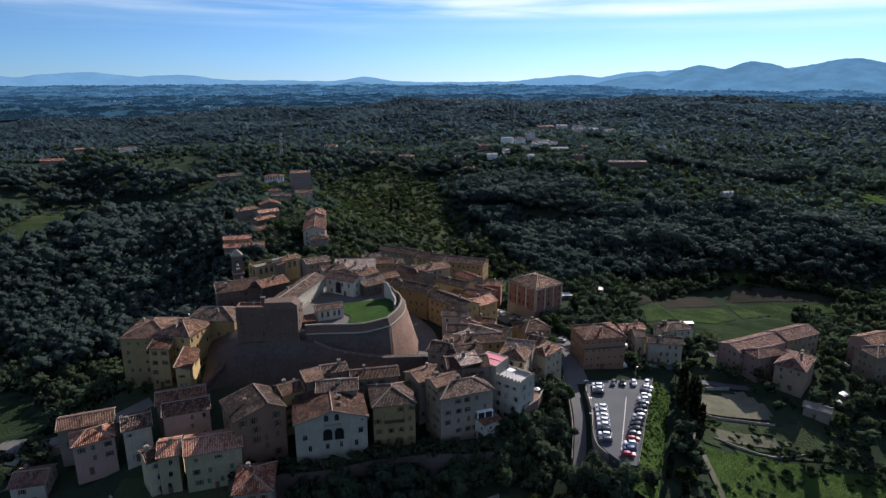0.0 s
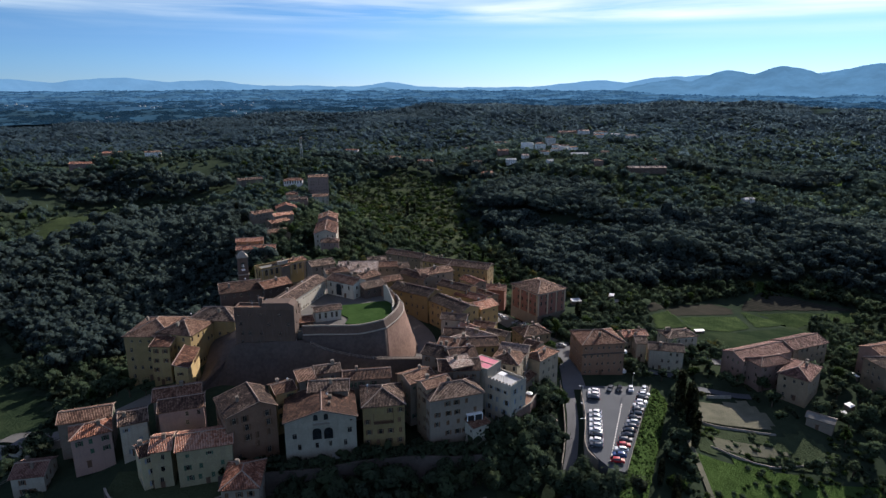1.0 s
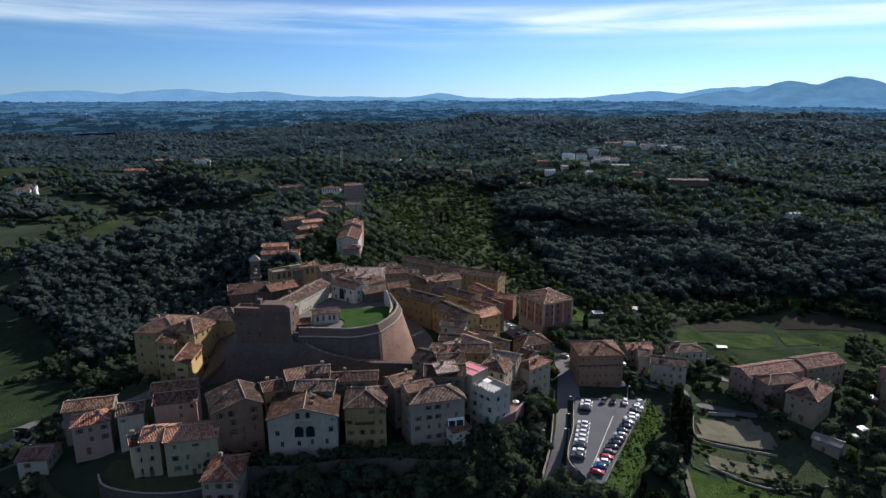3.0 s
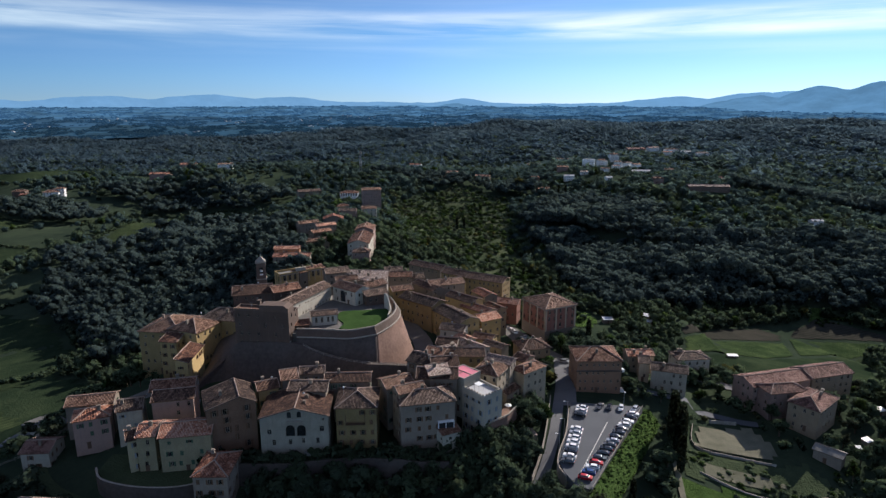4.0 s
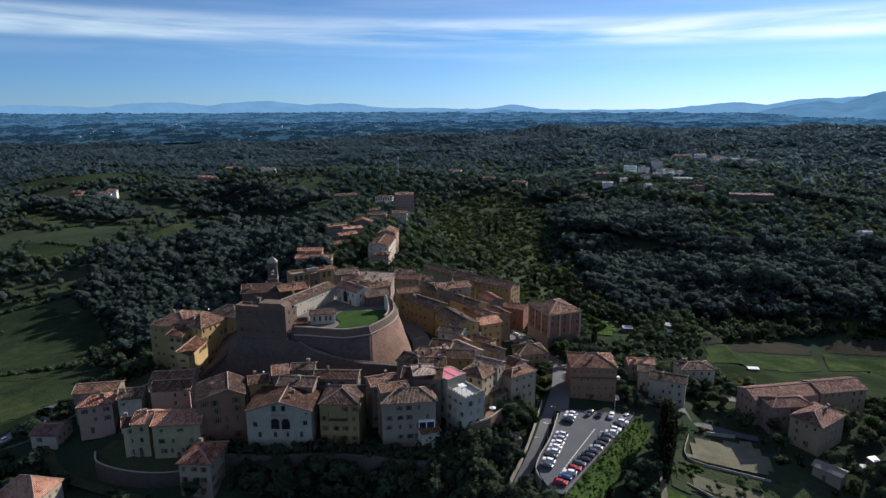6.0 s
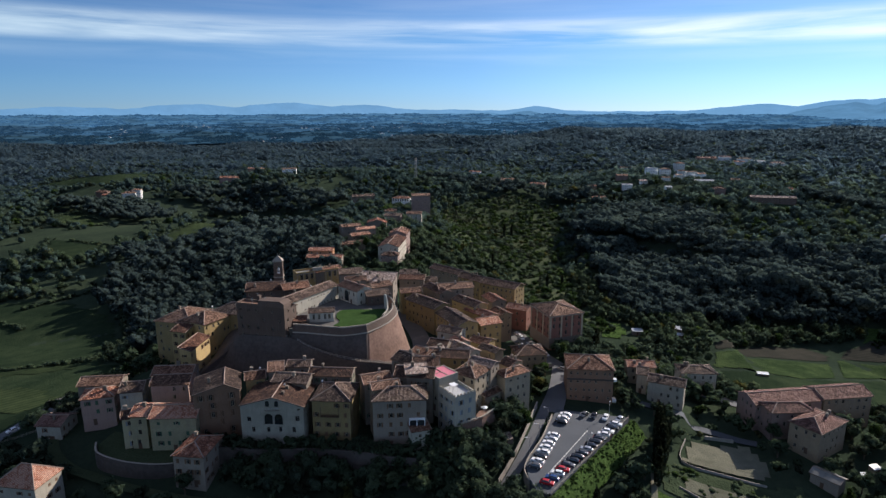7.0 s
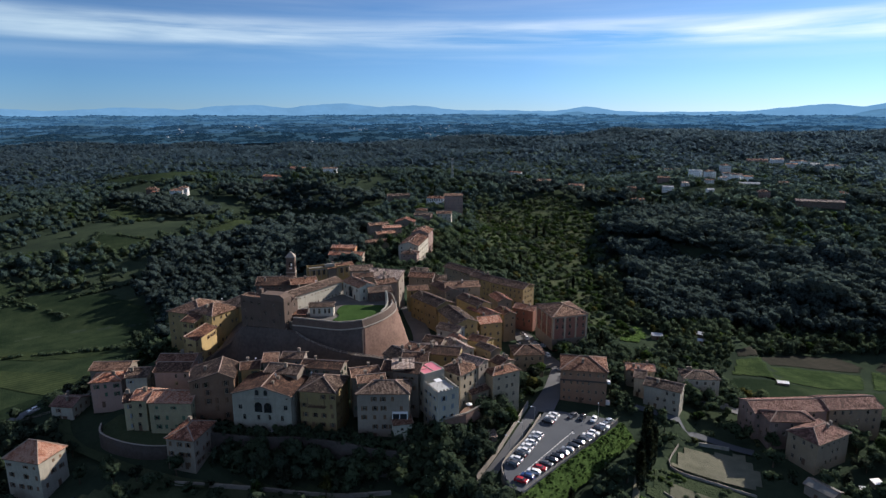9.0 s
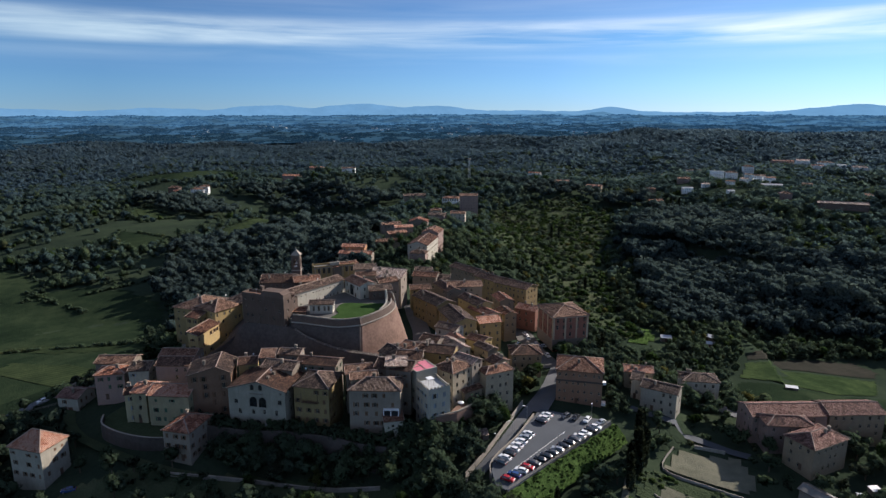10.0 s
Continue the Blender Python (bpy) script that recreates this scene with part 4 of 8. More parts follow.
        # tiles along the gable edges, pale as edges that catch the light
        if kind in ("gx", "gy", "shed"):
            for p in polys:
                for a, b in zip(p, p[1:] + p[:1]):
                    if abs(a[2] - b[2]) > 0.3:
                        beam(rb, a, b, 0.1, 5)
        part("ridge_tiles", rb, M_RIDGE, h)
        runs = []
        if kind in ("gx", "hip", "shed"):
            runs.append(((0.05, -0.06, E + 0.02), (w - 0.05, -0.06, E + 0.02)))
        if kind in ("gy", "hip"):
            runs.append(((-0.06, 0.05, E + 0.02), (-0.06, d - 0.05, E + 0.02)))
            runs.append(((w + 0.06, 0.05, E + 0.02), (w + 0.06, d - 0.05, E + 0.02)))
        for a, b in runs:
            gb = bmesh.new()
            beam(gb, a, b, 0.08, 6)
            part("gutter", gb, M_SHUT["brown"], h)
        if not o.get("far") and y < 270 and rnd.random() < 0.15:
            db = bmesh.new()
            dx, dy = w * rnd.uniform(0.15, 0.85), d * 0.5
            bmesh.ops.create_cone(db, cap_ends=True, segments=10, radius1=0.36, radius2=0.26, depth=0.1, matrix=Matrix.Translation((dx, dy, E + rise + 0.9)) @ Matrix.Rotation(1.2, 4, "X"))
            beam(db, (dx, dy, E + rise * 0.3), (dx, dy + 0.05, E + rise + 0.9), 0.04, 4)
            part("satellite_dish", db, M_METAL, h)
        for i in range(o.get("chimneys", rnd.choice([0, 1, 1, 2]))):
            cx, cy = w * rnd.uniform(0.2, 0.8), d * rnd.uniform(0.25, 0.75)
            if kind == "gx":
                zr = E + rise * (1 - abs(cy - d / 2) / (d / 2))
            elif kind == "gy":
                zr = E + rise * 0.6
            elif kind == "shed":
                zr = E + rise * cy / d
            else:
                zr = E + rise * min(1, min(cx, cy, w - cx, d - cy) / (min(w, d) / 2))
            cb = bmesh.new()
            cw = rnd.uniform(0.3, 0.5)
            box(cb, cx - cw, cx + cw, cy - 0.35, cy + 0.35, zr - 0.8, zr + 1.2)
            box(cb, cx - cw - 0.12, cx + cw + 0.12, cy - 0.47, cy + 0.47, zr + 1.22, zr + 1.34)
            box(cb, cx - cw + 0.1, cx + cw - 0.1, cy - 0.25, cy + 0.25, zr + 1.34, zr + 1.55)
            box(cb, cx - cw - 0.05, cx + cw + 0.05, cy - 0.4, cy + 0.4, zr + 1.55, zr + 1.62)
            part("chimney", cb, WALL["plaster"], h)
    return h


# ---- the castle ----
def smooth_line(pts, n=6):
    """A rounded line through places (x, y, z)."""
    P = [Vector(p) for p in pts]
    out = []
    for i in range(len(P) - 1):
        a, b, c, d = P[max(i - 1, 0)], P[i], P[i + 1], P[min(i + 2, len(P) - 1)]
        for k in range(n):
            t = k / n
            out.append(0.5 * (2 * b + (c - a) * t + (2 * a - 5 * b + 4 * c - d) * t * t + (3 * b - a - 3 * c + d) * t**3))
    out.append(P[-1])
    return out


def wall_ribbon(bm, top, foot, thick=0.9):
    """A battered wall between a foot line and a top line, with its own thickness."""
    up, lo, inn = [], [], []
    for i, (a, b) in enumerate(zip(top, foot)):
        d = (top[min(i + 1, len(top) - 1)] - top[max(i - 1, 0)]).normalized()
        n = Vector((-d.y, d.x, 0))
        up.append(bm.verts.new(a))
        lo.append(bm.verts.new(b))
        inn.append((bm.verts.new(a + n * thick), bm.verts.new((a + n * thick) * 1.0 + Vector((0, 0, b.z - a.z)))))
    for i in range(len(top) - 1):
        bm.faces.new((lo[i], lo[i + 1], up[i + 1], up[i]))
        bm.faces.new((up[i], up[i + 1], inn[i + 1][0], inn[i][0]))
        bm.faces.new((inn[i][0], inn[i + 1][0], inn[i + 1][1], inn[i][1]))
    for i in (0, len(top) - 1):
        f = [lo[i], up[i], inn[i][0], inn[i][1]]
        bm.faces.new(f if i == 0 else f[::-1])


def build_castle():
    ram = thing("castle_rampart", Matrix.Identity(4), "battered brown brick fortress rampart with a pale stone cordon", "rampart")
    # cordon line along the top of the battered face, and the foot of the face
    front = [(-46, 191.2, 17.6), (-41, 192.4, 17.4), (-34.8, 193.2, 17.2), (-26.5, 194.2, 17.2), (-18.2, 197.6, 18.0)]
    front_foot = [(-46, 188.8, 3), (-41, 190.2, 3), (-34.8, 191.2, 3), (-26.0, 192.4, 4), (-17.2, 195.2, 4)]
    side = [(-18.2, 197.6, 18.0), (-15.2, 205, 18.4), (-13.9, 212, 18.8), (-14.6, 219, 19.2), (-18, 225.5, 20.2), (-21.5, 229.5, 22.0), (-26, 233, 22.0)]
    side_foot = [(-17.2, 195.2, 4), (-12.2, 204, 2), (-9.6, 212, 1), (-9.0, 221, 0), (-13, 229, 0), (-18, 234, 0), (-25, 238, 0)]
    b = bmesh.new()
    wall_ribbon(b, smooth_line(front), smooth_line(front_foot), 1.0)
    part("scarp_wall", b, M_SCARP, ram, "curved weathered brown brick scarp, darkened in colour for shade", smooth=True)
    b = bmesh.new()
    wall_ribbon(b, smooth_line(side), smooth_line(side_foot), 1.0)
    part("scarp_wall", b, M_BRICK, ram, "battered brick face of the bastion, lighter in colour as sunlit", smooth=True)
    # cordon moulding
    b = bmesh.new()
    ln = smooth_line(front) + smooth_line(side)[1:]
    sweep(b, ln, 0.28)
    part("cordon", b, M_STONE, ram, "pale stone string course")
    # parapet standing on the cordon
    b = bmesh.new()
    lip = [v + Vector((0, 0, 2.6)) for v in smooth_line(front)] + [v + Vector((0, 0, 2.4)) for v in smooth_line(side)[1:22]]
    shift = []
    for i, v in enumerate(lip):
        d = (lip[min(i + 1, len(lip) - 1)] - lip[max(i - 1, 0)]).normalized()
        shift.append(v + Vector((-d.y, d.x, 0)) * 1.6)
    wall_ribbon(b, shift, [v - Vector((0, 0, 2.5)) for v in lip], 0.7)
    part("parapet", b, WALL["brick"], ram, "sloping brick parapet")
    b = bmesh.new()
    sweep(b, [v + Vector((0, 0, 0.05)) for v in shift], 0.3, 4)
    part("coping", b, M_STONE, ram, "pale coping stones")
    # the end of the rampart walk: a tall thin wall with a loophole
    b = bmesh.new()
    wall_ribbon(b, smooth_line([(-17.4, 212, 20.5), (-17.6, 217, 21.0), (-19.2, 221.5, 22.0), (-21.2, 224.6, 24.6), (-22.4, 226.2, 24.2)]), smooth_line([(-17.4, 212, 17), (-17.6, 217, 17), (-19.2, 221.5, 17), (-21.2, 224.6, 17), (-22.4, 226.2, 17)]), 0.6)
    part("end_wall", b, WALL["lime"], ram, "pale rendered end wall of the rampart walk")
    # fill below the courtyard
    fill = [(-66.5, 191.5), (-46, 192.6), (-35, 194.6), (-26.5, 195.8), (-19.5, 198.6), (-16.5, 206), (-15.4, 213), (-16.2, 219), (-20, 226), (-27, 232), (-44, 240), (-60, 232), (-66.5, 215)]
    b = bmesh.new()
    lo = [b.verts.new((x, y, 0)) for x, y in fill]
    up = [b.verts.new((x, y, 18.4)) for x, y in fill]
    b.faces.new(up)
    for i in range(len(fill)):
        j = (i + 1) % len(fill)
        b.faces.new((lo[i], lo[j], up[j], up[i]))
    part("terrace", b, M_PAVE, ram, "paved castle court")
    # lawn
    b = bmesh.new()
    lawn = smooth_line([(-33, 199.5, 18.75), (-27, 198.8, 18.75), (-20.8, 200.5, 18.75), (-18.2, 207, 18.75), (-17.8, 214, 18.75), (-21, 223, 18.75), (-29, 220.5, 18.75), (-38, 217, 18.75), (-36.5, 209, 18.75), (-33, 204.8, 18.75), (-33, 199.5, 18.75)], 4)[:-1]
    up = [b.verts.new(v) for v in lawn]
    lo = [b.verts.new(v - Vector((0, 0, 0.34))) for v in lawn]
    b.faces.new(up)
    for i in range(len(up)):
        j = (i + 1) % len(up)
        b.faces.new((lo[i], lo[j], up[j], up[i]))
    part("lawn", b, M_LAWN, ram, "bright mown green lawn")
    # the long scarp under the keep, its shade put into the brick colour
    b = bmesh.new()
    top = smooth_line([(-80.2, 176.6, 1.0), (-79.2, 180.5, 2.5), (-77.4, 184.5, 4.5), (-73.5, 188.2, 8.0), (-68, 189.0, 14.5), (-60, 189.2, 15.5), (-46, 189.5, 15.8), (-38, 188.8, 13.2), (-30, 189.6, 10.8), (-22, 191.4, 9.0), (-12, 192.0, 9.0), (-5, 193.5, 8.4)])
    foot = smooth_line([(-79.0, 174.6, -3), (-77.0, 177.5, -3), (-74.5, 180.0, -2), (-71, 182.6, 0), (-66, 183.2, 1), (-60, 183.4, 1), (-46, 184.0, 1), (-38, 184.6, 1), (-30, 186.6, 1), (-22, 188.8, 1), (-12, 189.8, 1), (-5, 191.2, 1)])
    wall_ribbon(b, top, foot, 1.6)
    tagged(mesh_object("retaining_wall", b, M_SCARP), "long brick retaining wall below the keep, coloured dark for shade", "wall", kind="structure")
    rail = [v + Vector((0, 0, 1.0)) for v in top[38:]]
    fence = thing("railing", Matrix.Identity(4), "pale metal railing along the castle path", "railing")
    for dz in (0.0, 0.5):
        b = bmesh.new()
        sweep(b, [v - Vector((0, 0, dz)) for v in rail], 0.07, 4)
        part("rail", b, M_STONE, fence)
    for v in rail[::2]:
        b = bmesh.new()
        beam(b, v - Vector((0, 0, 1.05)), v + Vector((0, 0, 0.06)), 0.07, 4)
        part("post", b, M_STONE, fence)
    CLEAR.append([(-80, 178), (0, 186), (-2, 240), (-30, 265), (-100, 262), (-112, 190)])


build_castle()


def build_keep():
    """The square brick keep with small openings and a low roof."""
    k = house("keep", -68.4, 189.6, 0, 20.4, 5, 6, 27.2, "flat", 0, "brick", "brown", {"parapet": 0.7, "name": "castle_keep", "category": "castle", "group": "castle buildings", "label": "massive brown brick castle keep with small dark openings", "win": (1.0, 1.4), "pitch": 3.3, "skip": 0.2, "shut": "", "nodoor": 1, "chimneys": 2, "blank": "bl"})
    for i in range(3):
        b = bmesh.new()
        x = 4.2 + i * 5.6
        box(b, x, x + 0.5, 0.2, 0.46, -1, 21.2)
        part("pilaster", b, WALL["brick"], k)
    b = bmesh.new()
    v = [b.verts.new(q) for q in ((9.6, 0.02, 21.9), (20.38, 0.02, 21.9), (20.38, 4.98, 21.9), (9.6, 4.98, 21.9), (9.6, 0.02, 23.4), (18.6, 0.02, 23.7), (18.6, 4.98, 23.7), (9.6, 4.98, 23.4), (20.38, 0.02, 22.6), (20.38, 4.98, 22.6))]
    for q in ((0, 1, 8, 5, 4), (2, 3, 7, 6, 9), (0, 4, 7, 3), (4, 5, 6, 7), (5, 8, 9, 6), (1, 2, 9, 8)):
        b.faces.new([v[n] for n in q])
    part("raised_parapet", b, WALL["brick"], k, "higher brick parapet with a sloping end")
    b = bmesh.new()
    box(b, 8.4, 9.5, 1.2, 2.6, 21.9, 24.6)
    box(b, 8.25, 9.65, 1.05, 2.75, 24.6, 24.85)
    part("bell_cote", b, WALL["brick"], k, "small brick turret on the keep")
    for xx in (0.45, 19.95):
        b = bmesh.new()
        box(b, xx - 0.5, xx + 0.5, 0.1, 1.0, 9.8, 10.6)
        part("corbel", b, M_STONE, k)


build_keep()


def bell_tower(x, y, ang):
    t = thing("bell_tower", Matrix.Translation((x, y, 6)) @ Matrix.Rotation(radians(ang), 4, "Z"), "slender brown brick bell tower with a pale pyramid cap", "tower", "castle buildings")
    w = 4.2
    b = bmesh.new()
    for sd, (o, u) in enumerate((((0, 0), (1, 0)), ((w, 0), (0, 1)), ((w, w), (-1, 0)), ((0, w), (0, -1)))):
        facade(b, o, u, w, -2, 21.4, [(1.3, 2.9, 15.6, 19.4)], 0.5)
    part("shaft", b, WALL["brick"], t)
    for z in (13.6, 21.4):
        b = bmesh.new()
        box(b, -0.3, w + 0.3, -0.3, w + 0.3, z, z + 0.45)
        part("cornice", b, M_STONE, t)
    b = bmesh.new()
    v = [b.verts.new(p) for p in ((-0.1, -0.1, 21.9), (w + 0.1, -0.1, 21.9), (w + 0.1, w + 0.1, 21.9), (-0.1, w + 0.1, 21.9), (w / 2, w / 2, 24.4))]
    for i in range(4):
        b.faces.new((v[i], v[(i + 1) % 4], v[4]))
    b.faces.new(v[3::-1])
    part("cap", b, M_STONE, t, "pale tiled pyramid cap")
    b = bmesh.new()
    box(b, 0.6, w - 0.6, 0.6, w - 0.6, 15.2, 15.5)
    bmesh.ops.create_cone(b, cap_ends=True, segments=10, radius1=0.75, radius2=0.35, depth=1.2, matrix=Matrix.Translation((w / 2, w / 2, 17.4)))
    part("bell", b, M_METAL, t, "dark bronze bell")
    b = bmesh.new()
    beam(b, (w / 2, w / 2, 24.3), (w / 2, w / 2, 25.6), 0.05, 4)
    beam(b, (w / 2 - 0.4, w / 2, 25.2), (w / 2 + 0.4, w / 2, 25.2), 0.05, 4)
    part("cross", b, M_METAL, t)
    FOOT.append((x, y, math.cos(radians(ang)), math.sin(radians(ang)), w, w))


bell_tower(-89.6, 250.5, 25)
CASTLE = {"group": "castle buildings", "shut": ""}
house("keeprear", -67.6, 194.7, 0, 19.6, 5, 6, 25.6, "gx", 1.9, "brick", "brown", {**CASTLE, "label": "brown brick rear range of the keep under a tile roof", "chimneys": 2})
house("hall", -55.6, 195.5, 76.5, 38, 8.4, 14, 24.4, "gx", 2.4, "lime", "umber", {**CASTLE, "label": "long pale castle hall with two rows of small dark windows", "pitch": 2.1, "win": (0.7, 1.0), "skip": 0.08, "chimneys": 1})
house("chapel", -43.9, 199.8, 25, 10.2, 6, 17.6, 22.3, "gx", 1.3, "lime", "brown", {**CASTLE, "label": "low white castle lodge with four arched windows", "pitch": 1.9, "win": (0.9, 2.1), "skip": 0.0, "chimneys": 0, "nodoor": 1})

house("leanto", -49.5, 194.4, 25, 7.0, 4.2, 17.6, 20.2, "shed", 0.8, "brick", "rust", {**CASTLE, "label": "small brick lean-to with a rusty tile roof", "chimneys": 0})

# ---- the yellow corner house left of the castle, with its lower wing ----
house("yel_a", -85.2, 191.4, 78.5, 14.6, 14, 0, 16.2, "hip", 2.9, "yellow", "brown", {"label": "tall yellow plaster house with a hipped brown tile roof", "shut": "brown", "pitch": 2.7})
house("yel_b", -78.8, 174.9, 101, 16, 5.0, -3, 12.4, "shed", 1.4, "yellow", "brown", {"label": "narrow yellow wing with a dull pink tile roof", "shut": "brown", "pitch": 2.5, "chimneys": 0})
# left block and bay in ochre: the yellow house's shaded front, as colour
house("yel_c", -110.0, 192.2, 2, 17.5, 19, -4, 15.3, "hip", 3.4, "ochre", "brown", {"label": "broad house, ochre for the yellow house's shaded front, low hipped roof", "shut": "brown"})
house("yel_d", -98.0, 187.0, 2, 7.2, 10, -4, 14.0, "shed", 2.4, "ochre", "rust", {"label": "front bay, ochre for shade, under a rusty lean-to tile roof", "shut": "brown", "chimneys": 0})
house("yel_e", -92.6, 204.8, -2, 18.4, 14, 2, 16.8, "hip", 2.9, "ochre", "brown", {"label": "ochre house with a hipped tile roof beside the keep", "shut": "brown"})


def yellow_bank():
    """The brick slope that climbs from the yellow house to the keep, coloured dark for shade."""
    crest = smooth_line([(-84.6, 209, 10.0), (-83.2, 200, 7.2), (-81.8, 192, 4.0), (-80.4, 184, 2.8), (-79.4, 179, 2.0), (-79.6, 176.4, 0.4)])
    head = smooth_line([(-69.2, 209, 15.2), (-69.2, 200, 15.0), (-69.3, 193, 14.2), (-72.6, 188.0, 8.6), (-76.6, 182.8, 4.4), (-78.6, 177.2, 1.4)])
    b = bmesh.new()
    rows = []
    for p, q in zip(crest, head):
        rows.append([b.verts.new(v) for v in (Vector((p.x - 0.6, p.y, -2)), p, p.lerp(q, 0.5) + Vector((0, 0, 0.5)), q, Vector((q.x, q.y, -2)))])
    for u, v in zip(rows, rows[1:]):
        for n in range(4):
            b.faces.new((u[n], u[n + 1], v[n + 1], v[n]))
    b.faces.new(rows[0])
    b.faces.new(rows[-1][::-1])
    bmesh.ops.recalc_face_normals(b, faces=b.faces)
    tagged(mesh_object("retaining_wall", b, M_SCARP), "brick slope between the yellow house and the keep, coloured dark for shade", "wall", kind="structure")


yellow_bank()

def arched(par, x, z, w, h):
    """A walled arch with a dark opening and a stone surround."""
    f, p = bmesh.new(), bmesh.new()
    pts = [(x - w / 2, z), (x + w / 2, z)] + [(x + w / 2 * math.cos(a), z + h - w / 2 + w / 2 * math.sin(a)) for a in [math.pi * i / 10 for i in range(11)]]
    p.faces.new([p.verts.new((a, 0.40, b)) for a, b in pts])
    ring = [(x + (w / 2 + 0.25) * math.cos(a), z + h - w / 2 + (w / 2 + 0.25) * math.sin(a)) for a in [math.pi * i / 10 for i in range(11)]]
    ring = [(x + w / 2 + 0.25, z)] + ring + [(x - w / 2 - 0.25, z)]
    for (a, b), (c, d) in zip(ring, ring[1:]):
        beam(f, (a, 0.40, b), (c, 0.40, d), 0.14, 4)
    fr = part("arch", f, M_STONE, par)
    part("opening", p, M_GLASS, fr)


def add_arches(h, rows):
    for r in rows:
        arched(h, *r)


# ---- houses of the town ----
house("pink", -99.8, 144.3, 33, 11.0, 9, -5, 4.7, "hip", 2.5, "pink", "orange")
house("longback", -107.8, 151.0, 23, 14.5, 9, -4, 5.5, "gx", 2.4, "plaster", "brown")
house("whiteblue", -88.7, 149.6, 28, 8.0, 10, -4, 6.2, "gx", 2.6, "white", "brown")
house("brownpink", -79.0, 153.3, 22, 13.1, 10, -3, 8.5, "gx", 2.4, "pink", "brown")
house("backA", -83.2, 158.7, 22, 14.1, 10, -1, 9.0, "gx", 2.4, "plaster", "brown")
house("yelmain", -67.6, 139.2, 19, 15.0, 11, -6, 5.4, "gx", 2.4, "lemon", "orange")
house("yelwing", -74.3, 138.5, 18, 5.9, 10, -6, 5.4, "gx", 2.2, "lemon", "orange")
house("yelleft", -76.3, 137.4, 40, 5.0, 8, -6, 4.6, "gx", 2.0, "lemon", "brown")
house("bottomhouse", -52.9, 131.1, 10, 10.3, 13, -10, 0.0, "hip", 2.6, "plaster", "orange")
house("smallwhite", -115.8, 140.1, 14, 9.2, 10, -12, -5.0, "gx", 2.5, "white", "red")
house("cornerhouse", -81.8, 111.2, 97, 10.8, 13.5, -22, -3.8, "hip", 4.2, "white", "orange", {"steep": 0.8, "shut": "brown", "label": "three-storey white house with a hipped orange tile roof"})
house("brownhouse", -56.1, 146.0, 34, 14.9, 14, -6, 11.5, "gy", 2.6, "russet", "brown", {"rf": 0.66, "shut": "brown", "win": (1.1, 1.9)})
house("ochreback", -46.5, 160.2, 35, 7.0, 8, 0, 11.5, "gx", 2.0, "ochre", "brown")
arch_house = house("arches", -40.8, 148.0, 14, 20.7, 16, -7, 9.3, "gy", 3.0, "white", "brown", {"rf": 0.52, "label": "four-storey off-white gable-fronted house with two big arches", "shut": "", "skip": 0.5, "blank": "fb", "nodoor": 1, "open_f": [(2.6, 4.8, 1.3, 1.6), (17.9, 5.2, 1.3, 1.7), (18.4, 8.3, 0.7, 0.7), (3.8, 1.3, 1.0, 1.8), (8.6, 1.3, 1.0, 1.7), (12.4, 1.5, 0.9, 1.7), (16.6, 1.4, 1.0, 1.9), (5.2, -2.6, 0.8, 1.0)]})
house("backB", -37.2, 161.0, 8, 12.5, 9, 0, 12.0, "gx", 2.2, "plaster", "brown")
hip_house = house("hiphouse", -20.2, 155.9, 12, 13.0, 14, -6, 10.2, "hip", 3.4, "ochre", "brown")
house("backC", -28.1, 168.7, 12, 15.2, 8, 0, 12.0, "gx", 2.0, "plaster", "brown")
grey_house = house("greyhouse", -0.8, 159.0, 21, 17.5, 11, -5, 11.0, "hip", 3.5, "plaster", "brown")
house("annex", 12.0, 159.4, 35, 6.7, 7, -10, 2.3, "shed", 0.9, "white", "rust", {"label": "small bluish white annex with a sloping tile roof", "shut": "", "chimneys": 0})
house("eastA", 1.3, 172.3, 8, 13.6, 10, 0, 13.9, "gx", 2.5, "plaster", "brown")
house("eastAl", -7.3, 168.2, 36, 10.0, 9, -1, 11.5, "gx", 2.4, "plaster", "brown")
house("eastB", -5.6, 187.6, -21, 10.4, 10, 1, 13.0, "gx", 2.4, "plaster", "brown")
house("eastC", 4.7, 181.7, 17, 9.5, 9, 1, 14.0, "gx", 2.2, "plaster", "brown")
house("eastD", 4.7, 192.7, 8, 16.8, 9, 1, 13.0, "gx", 2.0, "ochre", "brown")
pink_roof = house("pinkroof", 10.1, 179.1, -35, 7.8, 8, 2, 14.0, "flat", 0, "white", "pinkm", {"parapet": 0.15, "skip": 0.5, "label": "white roof house with a magenta sheet roof", "shut": ""})
terrace_house = house("terrace", 15.9, 175.0, -40, 9.9, 8, -3, 10.5, "flat", 0, "white", "grey", {"parapet": 0.9, "shut": "grey", "label": "white house with a crenellated roof terrace", "win": (1.1, 1.7), "skip": 0.05})
house("cream", 26.7, 181.7, 70, 11.5, 10, -3, 12.0, "hip", 2.0, "cream", "brown")
house("endhouse", 29.8, 196.2, -42, 6.9, 12, -5, 9.0, "hip", 2.0, "cream", "brown")
house("endshed", 29.6, 185.0, 59, 8.6, 5, -5, 4.0, "gx", 1.2, "tan", "brown")
house("midA", -0.9, 228.1, -10, 10.6, 8, 2, 9.5, "gx", 1.8, "white", "brown")
house("midB", 1.1, 208.7, -4, 8.2, 8, 2, 11.0, "gx", 1.6, "plaster", "brown")
house("ochrerow", -24.4, 255.2, -32, 20.8, 11, 2, 13.0, "gx", 2.5, "ochre", "brown")
